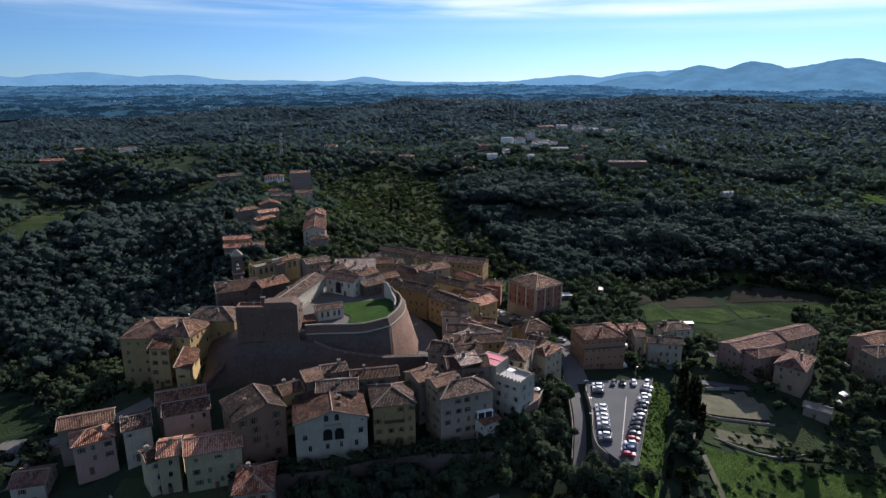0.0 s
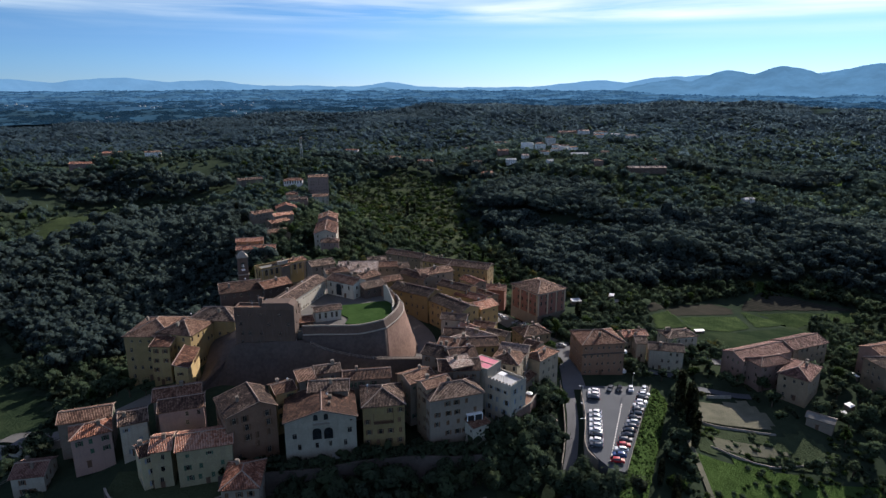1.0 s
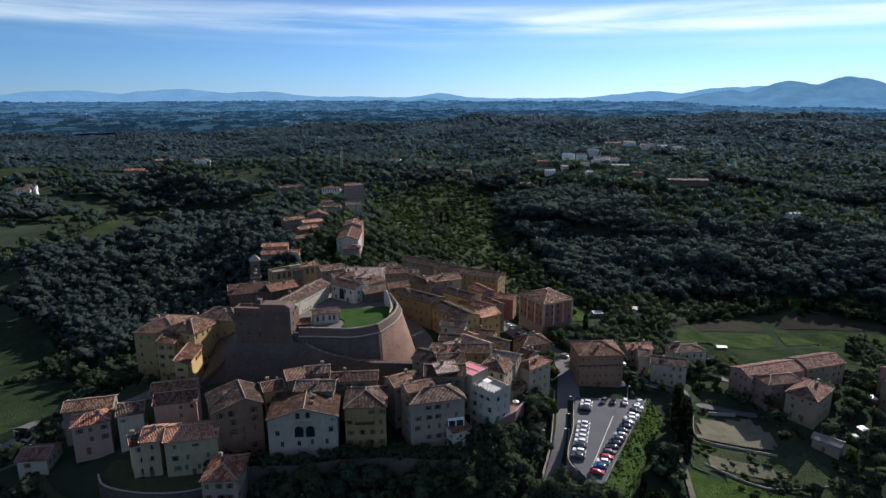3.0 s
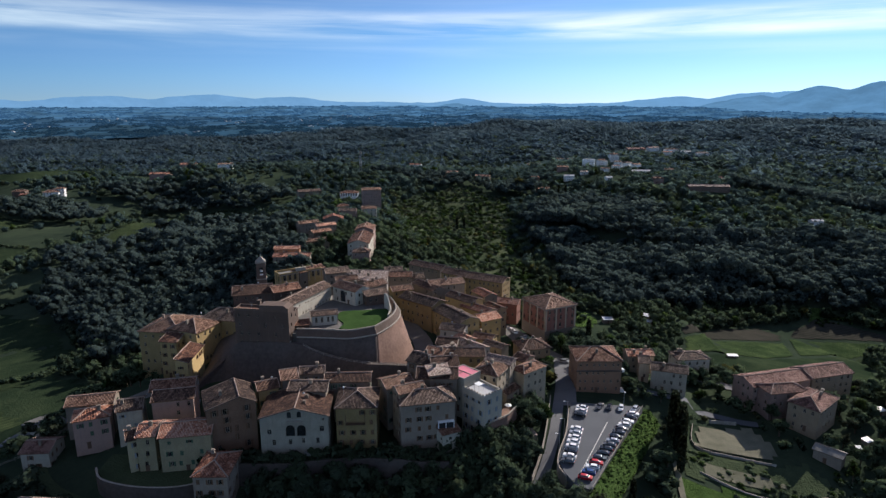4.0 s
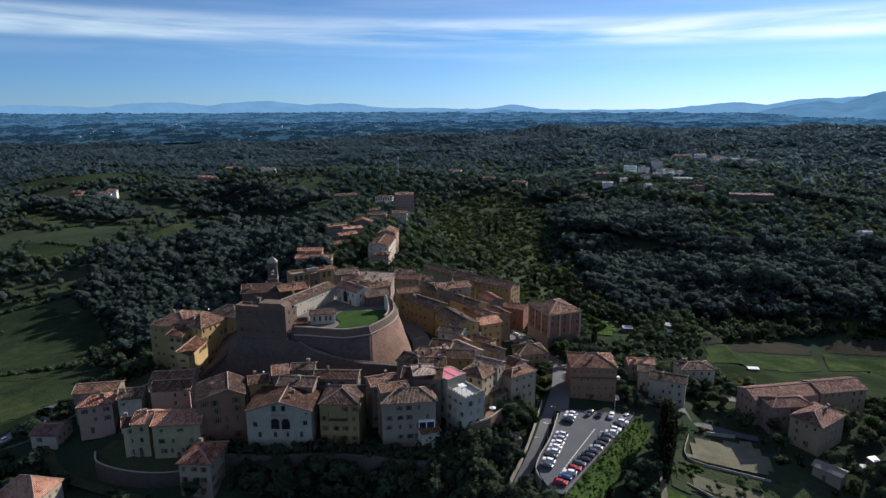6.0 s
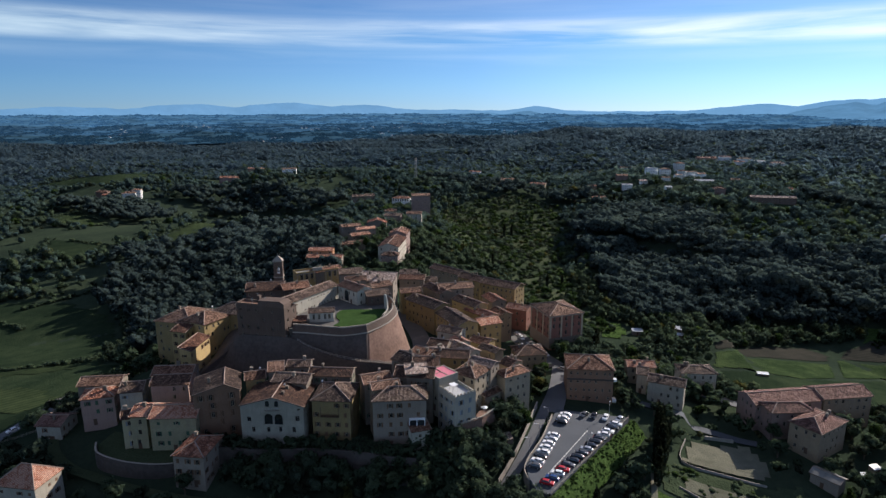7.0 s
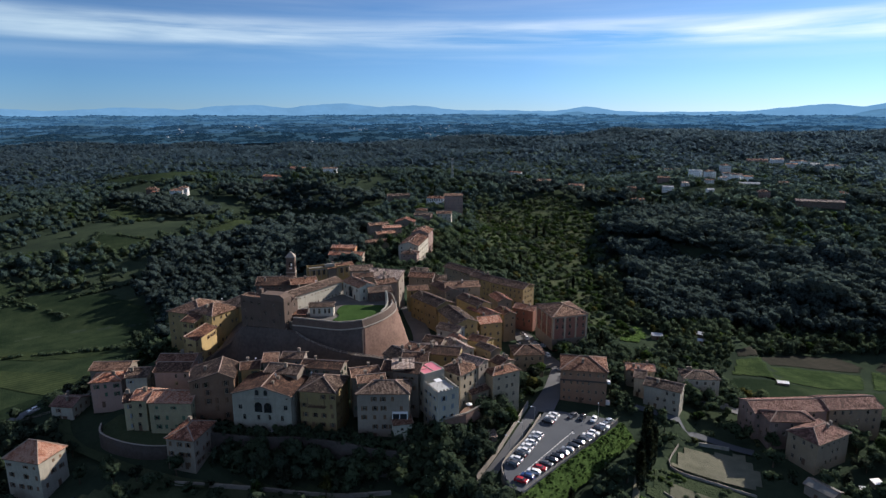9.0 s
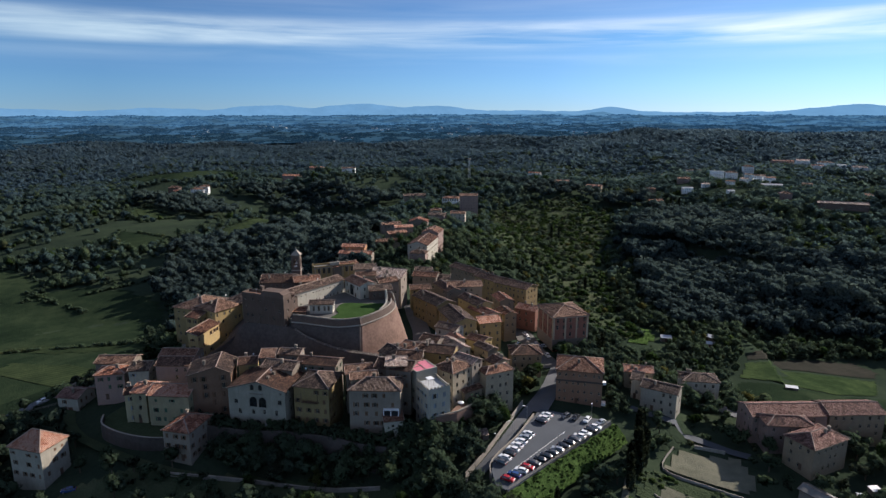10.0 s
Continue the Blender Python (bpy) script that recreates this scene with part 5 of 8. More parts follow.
house("yellowA", -6.8, 245.3, -47, 20.7, 11, 0, 11.3, "gx", 2.6, "yellow", "brown")
house("paleyellow", 15.5, 239.2, 39, 10.7, 10, -5, 9.4, "gx", 2.0, "yellow", "orange")
house("smallochre", 11.9, 231.6, -16, 9.1, 8, -3, 5.0, "gx", 1.6, "yellow", "brown")
house("backF", -11.4, 268.1, 30, 17.7, 10, 3, 14.8, "gx", 2.5, "plaster", "brown")
house("midF", -4.3, 262.6, -35, 16.8, 9, 2, 12.5, "gx", 2.0, "yellow", "brown")
house("midG", 3.7, 255.3, -34, 15.9, 8, 0, 10.5, "gx", 2.0, "yellow", "orange")
house("tanbig", 0.2, 303.8, -20, 21.5, 11, -6, 9.5, "gx", 2.4, "ochre", "brown", {"label": "large ochre house with rows of windows", "skip": 0.03, "pitch": 2.7})
house("rowI", -36.2, 330.0, -28, 23.2, 10, -3, 8.5, "gx", 2.4, "tan", "brown")
house("rowJ", -14.5, 313.2, -27, 16.1, 10, -3, 9.2, "gx", 2.4, "ochre", "brown")
house("redhouse", 17.2, 286.7, -11, 11.6, 9, -6, 2.5, "gx", 2.0, "red", "orange")
house("streethouse", 32.9, 228.6, 24, 13.1, 11, -7, 2.0, "hip", 2.6, "tan", "brown")
corner_house = house("bigcorner", 53.9, 216.6, 10, 17.7, 15, -9, 4.2, "hip", 3.0, "russet", "brown", {"label": "big brown brick corner house with a hipped tile roof", "shut": "", "win": (0.8, 1.2), "pitch": 2.4, "skip": 0.08})
house("orangeshop", 76.1, 241.7, 12, 11.6, 8, -9, -3.0, "gx", 1.4, "cream", "orange")
house("blueA", 79.3, 234.5, -2, 4.7, 9, -11, -2.5, "gx", 1.6, "cream", "brown")
house("blueB", 83.2, 230.4, -10, 14.0, 9, -12, -3.2, "gx", 2.2, "white", "brown")
house("whitecube", 97.8, 250.6, 14, 14.8, 10, -15, -7.0, "hip", 1.4, "white", "umber", {"label": "white house with a low dark hipped roof", "shut": ""})
house("lhouse", 131.0, 222.6, -42, 11.5, 18, -18, -8.6, "hip", 2.8, "tan", "red")
house("lback", 126.4, 225.8, 18, 16.7, 9, -17, -8.0, "hip", 2.0, "pink", "red")
house("orangeA", -137.8, 371.9, 17, 17.4, 9, -5, 3.0, "gx", 1.8, "orange", "orange", {"label": "orange house with a row of small windows under the eaves", "shut": ""})
house("orangeB", -134.3, 361.9, 15, 24.5, 9, -8, 0.5, "gx", 1.8, "plaster", "orange")
house("villI", -133.5, 414.3, 35, 19.7, 9, -9, -1.5, "gx", 2, "cream", "brown")
house("villJ", -137.7, 444.4, 51, 17.5, 9, -8, -1.0, "gx", 2, "tan", "brown")
house("villK", -164.5, 482.2, 45, 18.8, 9, -9, -2.0, "gx", 2, "plaster", "brown")
house("villL", -141.1, 461.5, 37, 16.8, 9, -8, 1.0, "gx", 2, "plaster", "orange")
house("villM", -83.1, 371.0, 11, 11.9, 9, -6, 3.5, "hip", 2, "pink", "brown")
house("villN", -90.0, 382.0, 10, 15.0, 34, -6, 6.5, "gy", 3.5, "white", "rust", {"label": "long white house with a rusty tile roof, side-on to the street"})
house("villO", -95.5, 417.0, 10, 14.0, 18, -10, 8.6, "gy", 2.6, "pink", "rust")
house("villX", -160.0, 526.0, 20, 19.0, 14, -22, -6.0, "gy", 3.8, "plaster", "orange")
house("villP", -143.0, 590.0, 15, 16.0, 12, -26, -6.5, "gx", 2.4, "white", "brown")
house("villQ", -164.0, 580.0, 8, 18.0, 11, -26, -7.5, "gx", 2.4, "pink", "brown")
house("villS", -176.0, 612.0, 20, 13.0, 10, -28, -8.5, "hip", 2.0, "cream", "brown")
house("villR", -172.0, 690.0, 22, 23.0, 12, -30, -2.0, "gx", 3.0, "pink", "brown")
house("villT", -218.0, 744.0, 11, 23.2, 14, -14, -4.0, "hip", 2.5, "cream", "brown", {"label": "cream villa with a row of arched windows", "win": (1.6, 3.4), "pitch": 3.0, "skip": 0, "shut": "", "far": 1})
house("villZ", -273.3, 741.8, 35, 31.0, 12, -20, -14.0, "gx", 2, "plaster", "brown")
house("churchnave", -86.8, 221.9, 25, 16.6, 13, 8, 21.0, "gx", 3, "brick", "brown")
house("churchback", -70.6, 226.8, 43, 12.4, 10, 10, 21.5, "gx", 2, "brick", "brown")
loggia = house("colonnade", -83.0, 260.5, 45, 21.5, 7, 12.0, 19.0, "flat", 0, "yellow", "dull", {"parapet": 0.9, "label": "yellow loggia building with tall dark windows and a balustraded roof", "win": (1.3, 2.8), "pitch": 2.9, "skip": 0.0, "shut": "", "nodoor": 1})
house("roofA", -61.0, 263.3, 32, 11.8, 9, 8, 20.0, "gx", 2, "plaster", "brown")
house("roofB", -46.8, 251.8, 6, 17.8, 9, 8, 21.0, "shed", 2.5, "plaster", "pinktile")
house("roofC", -36.6, 280.1, 11, 13.3, 9, 4, 15.0, "gx", 2, "plaster", "brown")
house("roofD", -30.3, 225.4, 38, 10.4, 8, 14, 22.5, "gx", 1.8, "brick", "brown")
gate_house = house("gatehouse", -47.0, 231.6, -29, 14.3, 9, 18, 24.4, "gx", 2.2, "lime", "brown", {"label": "pale castle gatehouse with a dark arched gate", "shut": "", "skip": 0.3, "group": "castle buildings"})
add_arches(arch_house, [(9.2, 10.3, 2.5, 3.5), (12.4, 10.2, 2.5, 3.5), (10.3, 2.3, 2.6, 3.2), (9.0, 16.2, 1.2, 1.9), (11.9, 16.2, 1.2, 1.9)])
for _x in np.arange(0.2, 21.6, 2.9):
    _b = bmesh.new()
    box(_b, _x, _x + 0.4, -0.12, 0.1, 2.0, 7.0)
    part("pilaster", _b, WALL["cream"], loggia)
_b = bmesh.new()
box(_b, 8.2, 13.2, -0.1, 0.5, 7.92, 9.3)
box(_b, 7.9, 13.5, -0.25, 0.65, 9.3, 9.55)
part("attic", _b, WALL["lime"], loggia, "pale rendered attic block")
_b = bmesh.new()
box(_b, -0.25, 21.75, -0.3, -0.02, 6.8, 7.15)
part("cornice", _b, M_STONE, loggia)
add_arches(gate_house, [(6.5, 1.0, 2.6, 4.6)])
house("ea", 20.9, 193.2, -17, 9.9, 7, 0, 12.5, "gx", 1.5, "plaster", "pinktile")
house("eb", 6.7, 214.7, -35, 13.8, 7, 0, 9.5, "gx", 1.5, "white", "pinktile")
house("ec", -0.7, 192.4, -12, 7.4, 6, 2, 13.5, "shed", 1.2, "plaster", "brown")
house("ed", 16.8, 227.6, -30, 9.7, 6, -4, 4.5, "gx", 1.4, "tan", "brown")
house("ee", 4.8, 196.7, 35, 8.0, 6, 2, 12.6, "gx", 1.4, "plaster", "pinktile")
house("ef", 5.6, 172.5, 24, 7.6, 6, 2, 15.0, "shed", 1.2, "plaster", "pinktile")
house("eg", -1.8, 162.3, 35, 9.6, 7, -2, 13.0, "gx", 1.8, "tan", "brown")
house("eh", 29.7, 205.3, -32, 5.8, 8, -5, 8.5, "gx", 1.5, "cream", "brown")
house("ei", 5.7, 224.4, -40, 7.7, 6, 0, 8.0, "gx", 1.4, "white", "orange")
house("ej", -28.4, 261.6, 31, 10.5, 8, 2, 13.5, "gx", 2, "ochre", "brown")
house("ek", -22.3, 275.3, -43, 17.0, 8, 2, 14.0, "gx", 2, "plaster", "brown")
house("el", -33.3, 239.5, 48, 10.0, 8, 12, 22.0, "gx", 1.8, "plaster", "brown")
house("em", -39.1, 288.5, 18, 9.3, 7, 6, 15.5, "gx", 1.6, "plaster", "brown")
house("en", -28.5, 284.6, 22, 11.0, 8, 4, 13.0, "gx", 1.8, "plaster", "brown")
house("eo", 5.8, 283.2, -52, 12.1, 8, -2, 9.0, "gx", 1.8, "plaster", "orange")
house("ep", 12.9, 268.6, -48, 10.2, 7, -4, 7.0, "gx", 1.6, "tan", "brown")
house("eq", -75.4, 266.1, 56, 15.2, 7, 8, 19.0, "gx", 1.6, "plaster", "brown")
house("er", -50.3, 246.7, 27, 10.2, 7, 10, 22.0, "gx", 1.8, "plaster", "brown")
house("es", -40.6, 164.6, 29, 5.7, 6, 0, 13.5, "shed", 1.2, "plaster", "brown")
house("et", -37.1, 170.4, 18, 8.4, 7, 0, 13.2, "gx", 1.6, "plaster", "brown")
palazzo = house("palazzo", 30.7, 278.8, -55, 19.6, 18, -6, 8.3, "hip", 2.8, "red", "brown", {"label": "red palazzo with pale pilasters and a hipped tile roof", "win": (1.1, 2.0), "shut": "brown", "pitch": 3.1, "skip": 0.05, "blank": "bl"})
def crenellate(h, w, d, z):
    """Small merlons standing on the roof parapet."""
    spots = [(x, 0.02, 0.6, 0.26) for x in np.arange(0.3, w - 0.6, 1.25)] + [(w - 0.28, y, 0.26, 0.6) for y in np.arange(0.9, d - 0.6, 1.25)] + [(0.02, y, 0.26, 0.6) for y in np.arange(0.9, d - 0.6, 1.25)]
    for x, y, sx, sy in spots:
        b = bmesh.new()
        box(b, x, x + sx, y, y + sy, z, z + 0.5)
        part("merlon", b, WALL["white"], h)


crenellate(terrace_house, 9.9, 8, 14.42)


def trim_boxes(h, name, boxes, material, label=""):
    for a in boxes:
        b = bmesh.new()
        box(b, *a)
        part(name, b, material, h, label)


trim_boxes(arch_house, "awning", [(13.0, 16.6, -2.2, 0.4, 5.0, 5.08)], M_METAL, "pale blue-grey sheet awning")
trim_boxes(arch_house, "balcony", [(8.2, 12.9, -0.35, 0.42, 15.0, 15.14)], M_STONE)
trim_boxes(arch_house, "balcony_rail", [(8.2, 12.9, -0.35, -0.29, 15.95, 16.0)] + [(x, x + 0.05, -0.34, -0.29, 15.14, 15.95) for x in np.arange(8.25, 12.9, 0.46)], M_METAL)
trim_boxes(hip_house, "balcony", [(3.4, 9.2, -0.9, 0.42, 11.2, 11.36)], M_DOOR, "dark wooden balcony")
trim_boxes(hip_house, "balcony_rail", [(3.4, 9.2, -0.9, -0.82, 12.25, 12.33)] + [(x, x + 0.07, -0.88, -0.82, 11.36, 12.25) for x in np.arange(3.4, 9.2, 0.48)] + [(x, x + 0.14, -0.86, -0.72, 11.36, 14.6) for x in (3.4, 9.06)], M_DOOR)
trim_boxes(grey_house, "veranda", [(11.6, 16.6, -0.8, 0.42, 7.0, 7.25), (11.6, 16.6, -0.8, 0.42, 9.7, 9.9)] + [(x, x + 0.22, -0.8, -0.58, 7.25, 9.7) for x in (11.6, 13.9, 16.38)], M_WHITE, "white painted veranda")
trim_boxes(grey_house, "veranda_pane", [(11.85, 13.85, -0.7, -0.66, 7.3, 9.65), (14.15, 16.35, -0.7, -0.66, 7.3, 9.65)], M_GLASS)
trim_boxes(pink_roof, "roof_seam", [(0.3, 7.5, 3.9, 4.1, 11.95, 12.12), (3.7, 3.9, 0.3, 3.9, 11.95, 12.1)], M_STONE, "pale seam between roofing sheets")
trim_boxes(terrace_house, "awning", [(3.0, 5.4, 2.2, 4.4, 15.6, 15.72)], M_WHITE, "flat pale sun awning")
trim_boxes(terrace_house, "awning_post", [(x, x + 0.08, y, y + 0.08, 13.4, 15.6) for x in (3.1, 5.2) for y in (2.3, 4.2)], M_METAL)
trim_boxes(palazzo, "pilaster", [(x, x + 0.8, 0.33, 0.46, 3.6, 14.2) for x in (0.5, 6.4, 12.4, 18.3)] + [(19.14, 19.27, y, y + 0.8, 3.6, 14.2) for y in (0.5, 6.0, 11.4, 16.6)], WALL["cream"], "pale plaster pilaster")
trim_boxes(palazzo, "plinth", [(0.3, 19.3, 0.30, 0.46, -1.5, 3.6), (19.14, 19.30, 0.47, 17.5, -1.5, 3.6)], WALL["plaster"], "pale rendered ground floor")
trim_boxes(palazzo, "cornice", [(0.1, 19.5, 0.0, 0.46, 13.7, 14.1), (19.14, 19.55, 0.47, 17.6, 13.7, 14.1)], M_STONE)
# the ledge's shadow line is put into its dark colour
trim_boxes(corner_house, "string_course", [(0.2, 17.5, 0.05, 0.46, 9.0, 9.5)], M_SCARP, "projecting ledge, coloured dark as its shadow line")
# white side boxes added to show sunlit wall returns
trim_boxes(corner_house, "balcony", [(17.26, 18.6, 1.0, 2.6, 8.4, 9.4), (17.26, 18.8, 0.6, 3.0, 0.2, 1.2)], M_WHITE, "small white side block for a sunlit wall return")
house("rowhouse", 122.3, 232.0, 24, 28, 12, -20, -8.6, "gx", 2.4, "pink", "red", {"label": "long pink row house with a dull red tile roof", "shut": "brown", "win": (1.0, 1.5)})
house("rowhouse", 147.9, 243.4, 24, 21, 12, -20, -8.2, "gx", 2.4, "tan", "red", {"label": "long tan row house with a dull red tile roof", "shut": "brown", "win": (1.0, 1.5)})
house("righthouse", 176, 228, 10, 14, 12, -24, -9, "hip", 2.4, "tan", "brown", {})
house("righthouse2", 184, 243, 20, 18, 11, -24, -10, "gx", 2.4, "pink", "brown", {})
house("righthouse3", 205, 226, 0, 16, 12, -26, -12, "hip", 2.4, "cream", "orange", {})
house("stoneshed", 134.5, 206.0, -38, 9.5, 6, -25, -18.0, "gx", 1.2, "plaster", "dull", {"label": "long grey stone shed with a dull sheet roof", "category": "shed", "shut": "", "chimneys": 0, "skip": 0.6})
FAR = {"group": "far villas", "far": 1, "chimneys": 1, "shut": "", "skip": 0.1}
VILLA = {"open": 1, "group": "far villas", "chimneys": 1, "shut": "", "skip": 0.08}
house("villa_a", -662, 706, 22, 17, 12, -34, -17.5, "hip", 4, "brick", "brown", {**VILLA, "label": "brown brick farmhouse with a hipped tile roof on a rise"})
house("villa_a2", -645, 700, 22, 10, 10, -34, -20.5, "gx", 2.6, "tan", "orange", VILLA)
house("villa_b", -604, 694, 24, 19, 12, -32, -15.5, "hip", 3.4, "white", "brown", {**VILLA, "label": "three-storey white villa with a shallow hipped roof", "win": (1.4, 1.9), "pitch": 3.6})
house("villa_b2", -598, 706, 24, 13, 10, -32, -12.5, "hip", 2.4, "white", "brown", VILLA)
house("villa_c", -570, 868, 10, 34, 14, -26, -10, "gx", 3, "pink", "orange", FAR)
house("villa_d", -500, 800, 30, 20, 12, -28, -14, "gx", 2.5, "tan", "brown", FAR)
house("villa_e", -540, 905, 10, 26, 12, -8, 10, "gx", 3, "plaster", "orange", FAR)
house("villa_f", -480, 915, 25, 24, 12, -8, 9, "gx", 3, "white", "brown", FAR)
house("villa_j", 60, 1040, 10, 19, 12, -14, -3, "gx", 3, "pink", "brown", FAR)
house("villa_k", 175, 1000, 5, 29, 10, -14, -7, "gx", 2, "white", "grey", FAR)
house("villa_n", 350, 1350, 5, 26, 14, -10, 1, "hip", 3, "cream", "pinktile", FAR)
for _k, (_x, _y, _w, _e, _wl, _tl) in enumerate(((128, 1010, 14, -5, "white", "brown"), (96, 985, 12, -8, "cream", "pinktile"), (150, 1035, 12, -3, "white", "pinktile"), (188, 1085, 16, 2, "white", "brown"), (232, 1040, 14, -3, "pink", "brown"), (70, 960, 16, -12, "white", "grey"), (130, 930, 10, -10, "white", "grey"), (20, 980, 14, -12, "tan", "brown"), (285, 1370, 22, 2, "white", "orange"), (330, 1400, 20, 3, "white", "grey"))):
    house("hamlet%d" % _k, _x, _y, 5 + 7 * (_k % 4), _w, 9, -16, _e, "gx", 2.2, _wl, _tl, FAR)
for _k, (_x, _y, _w, _d, _up, _rf, _wl, _tl) in enumerate(((107, 1125, 21, 13, 11.5, "flat", "white", "grey"), (131, 1112, 18, 12, 10.0, "hip", "white", "brown"), (160, 1185, 17, 14, 16.0, "hip", "white", "brown"), (157, 1088, 12, 10, 9.5, "gx", "white", "brown"), (171, 1094, 17, 10, 8.0, "gx", "cream", "brown"), (232, 1520, 44, 16, 15.0, "gx", "pink", "red"), (276, 1510, 26, 16, 15.0, "gx", "white", "pinktile"), (318, 1520, 32, 16, 11.0, "hip", "cream", "brown"), (4, 1300, 30, 12, 9.0, "gx", "plaster", "brown"), (62, 1370, 38, 14, 10.0, "gx", "white", "brown"), (188, 880, 15, 11, 8.0, "hip", "pink", "brown"))):
    CLEAR.append([(_x - 4, _y + 4), (_x - 8, _y - 46), (_x + _w + 4, _y - 46), (_x + _w + 6, _y + 4)])
    house("ridgetop%d" % _k, _x, _y, 4 + 5 * (_k % 3), _w, _d, hgt(_x, _y) - 2, hgt(_x, _y) + _up, _rf, 3.0, _wl, _tl, VILLA)
house("villa_o", 222, 822, 3, 52, 12, -14, -4, "gx", 2, "brick", "pinktile", {**FAR, "label": "long low farm building with a pale roof"})
house("villa_p", 330, 712, 15, 14, 8, -38, -28, "gx", 2, "white", "grey", FAR)
house("villa_q", -125, 958, 10, 30, 14, -22, -6, "gx", 3, "plaster", "brown", FAR)
house("villa_r", -70, 965, -5, 24, 12, -22, -9, "gx", 3, "tan", "orange", FAR)
house("villa_s", 30, 905, 20, 20, 10, -40, -22, "gx", 2.5, "pink", "brown", FAR)
house("villa_t", 300, 1010, 10, 19, 12, -18, -9, "hip", 3, "cream", "orange", FAR)
house("villa_u", -690, 1120, 0, 26, 12, -18, 0, "gx", 3, "white", "orange", FAR)
house("villa_v", -330, 1180, 10, 30, 12, -22, -6, "gx", 3, "white", "brown", FAR)
house("villa_w", -240, 1250, -10, 26, 12, -20, -4, "gx", 3, "white", "orange", FAR)


# ---- car park, walls and cars ----
PARK = [(51.8, 203.5), (76.6, 204.0), (55.6, 152.0), (51.6, 153.2), (48.2, 159.6), (46.6, 165.5), (49.6, 182)]
PARK_Z = -5.9


def build_park():
    b = bmesh.new()
    top = [b.verts.new((x, y, PARK_Z)) for x, y in PARK]
    low = [b.verts.new((x, y, -16)) for x, y in PARK]
    b.faces.new(top[::-1])
    for i in range(len(PARK)):
        j = (i + 1) % len(PARK)
        b.faces.new((low[j], low[i], top[i], top[j]))
    bmesh.ops.recalc_face_normals(b, faces=b.faces)
    tagged(mesh_object("car_park", b, M_ASPHALT), "grey asphalt car park on a terrace", "car park", kind="structure")
    CLEAR.append([(44, 218), (84, 218), (82, 204), (60, 150), (44, 150)])
    # centre line of short dashes, and bay lines
    for i in range(22):
        k = i / 21
        cx, cy = 52.0 + 11.0 * k, 157 + 33 * k
        b = bmesh.new()
        dx, dy = 0.316, 0.949
        wd = 0.16
        v = [b.verts.new(p) for p in ((cx - dy * wd, cy + dx * wd, PARK_Z + 0.012), (cx + dy * wd, cy - dx * wd, PARK_Z + 0.012), (cx + dy * wd + dx * 1.1, cy - dx * wd + dy * 1.1, PARK_Z + 0.012), (cx - dy * wd + dx * 1.1, cy + dx * wd + dy * 1.1, PARK_Z + 0.012))]
        b.faces.new(v)
        tagged(mesh_object("paint_dash", b, M_LINE), "worn white paint dash on asphalt", "road marking", "painted centre line", "structure")
    # edge rail of the terrace
    f = thing("fence", Matrix.Identity(4), "low pale metal fence along the car park edge", "fence")
    e0, e1 = Vector((76.6, 203.7, PARK_Z)), Vector((55.8, 152.4, PARK_Z))
    for z in (0.45, 0.95):
        b = bmesh.new()
        beam(b, e0 + Vector((0, 0, z)), e1 + Vector((0, 0, z)), 0.06, 4)
        part("rail", b, M_STONE, f)
    for i in range(20):
        p = e0.lerp(e1, i / 19)
        b = bmesh.new()
        beam(b, p - Vector((0, 0, 0.1)), p + Vector((0, 0, 1.0)), 0.06, 4)
        part("post", b, M_STONE, f)


build_park()


def hedge_bank():
    """A steep planted bank under the fence, thick with low green growth."""
    n, m = 46, 12
    k, q = np.meshgrid(np.linspace(0, 1.2, n), np.linspace(0, 1, m), indexing="ij")
    X = 77.3 - 22.1 * k + q * (5.6 + 1.0 * k) + 0.25 * ripple(k * 90, q * 30, 1.3)
    Y = 203.4 - 51.4 * k - q * 1.4
    Z = PARK_Z - 0.5 + 0.35 * ripple(X * 3, Y * 3, 2.0) + 0.5 * np.sin(np.minimum(q * 4, 1.57)) - 5.5 * q**1.6
    me = grid_mesh("hedge_bank", X, Y, Z, M_BANK)
    tagged(new("hedge_bank", me), "bright green planted bank under the car park fence", "bank", kind="structure")
    CLEAR.append([(76, 203), (87, 200), (68, 148), (54, 150)])


hedge_bank()


def stone_wall(label, line, h, thick=0.5, material=None, drop=3.0, cope=None):
    """A free wall along a line of places, its top following their heights."""
    b = bmesh.new()
    top = smooth_line([(x, y, z + h) for x, y, z in line], 4)
    wall_ribbon(b, top, [v - Vector((0, 0, h + drop)) for v in top], thick)
    w = mesh_object("stone_wall", b, material or M_WALLSTONE)
    c = bmesh.new()
    mid = []
    for i, p in enumerate(top):
        d = (top[min(i + 1, len(top) - 1)] - top[max(i - 1, 0)]).normalized()
        mid.append(p + Vector((-d.y, d.x, 0)) * thick / 2)
    sweep(c, mid, thick * 0.66, 4, 0.3)
    part("coping", c, cope or M_STONE, w)
    return tagged(w, label, "wall", kind="structure")


def on_land(pts, up=0.0):
    return [(x, y, hgt(x, y) + up) for x, y in pts]


stone_wall("pale retaining wall beside the road", [(44.3, 206, -5.6), (43.2, 190, -6.6), (41.6, 175, -8.4), (38.8, 162, -10.8)], 0.6, 0.3)
stone_wall("wall between road and car park", [(50.6, 198, -6), (49.2, 182, -6.3), (46.8, 170, -6.4), (46.4, 163, -6.6), (48.6, 158, -7)], 0.8, 0.35)
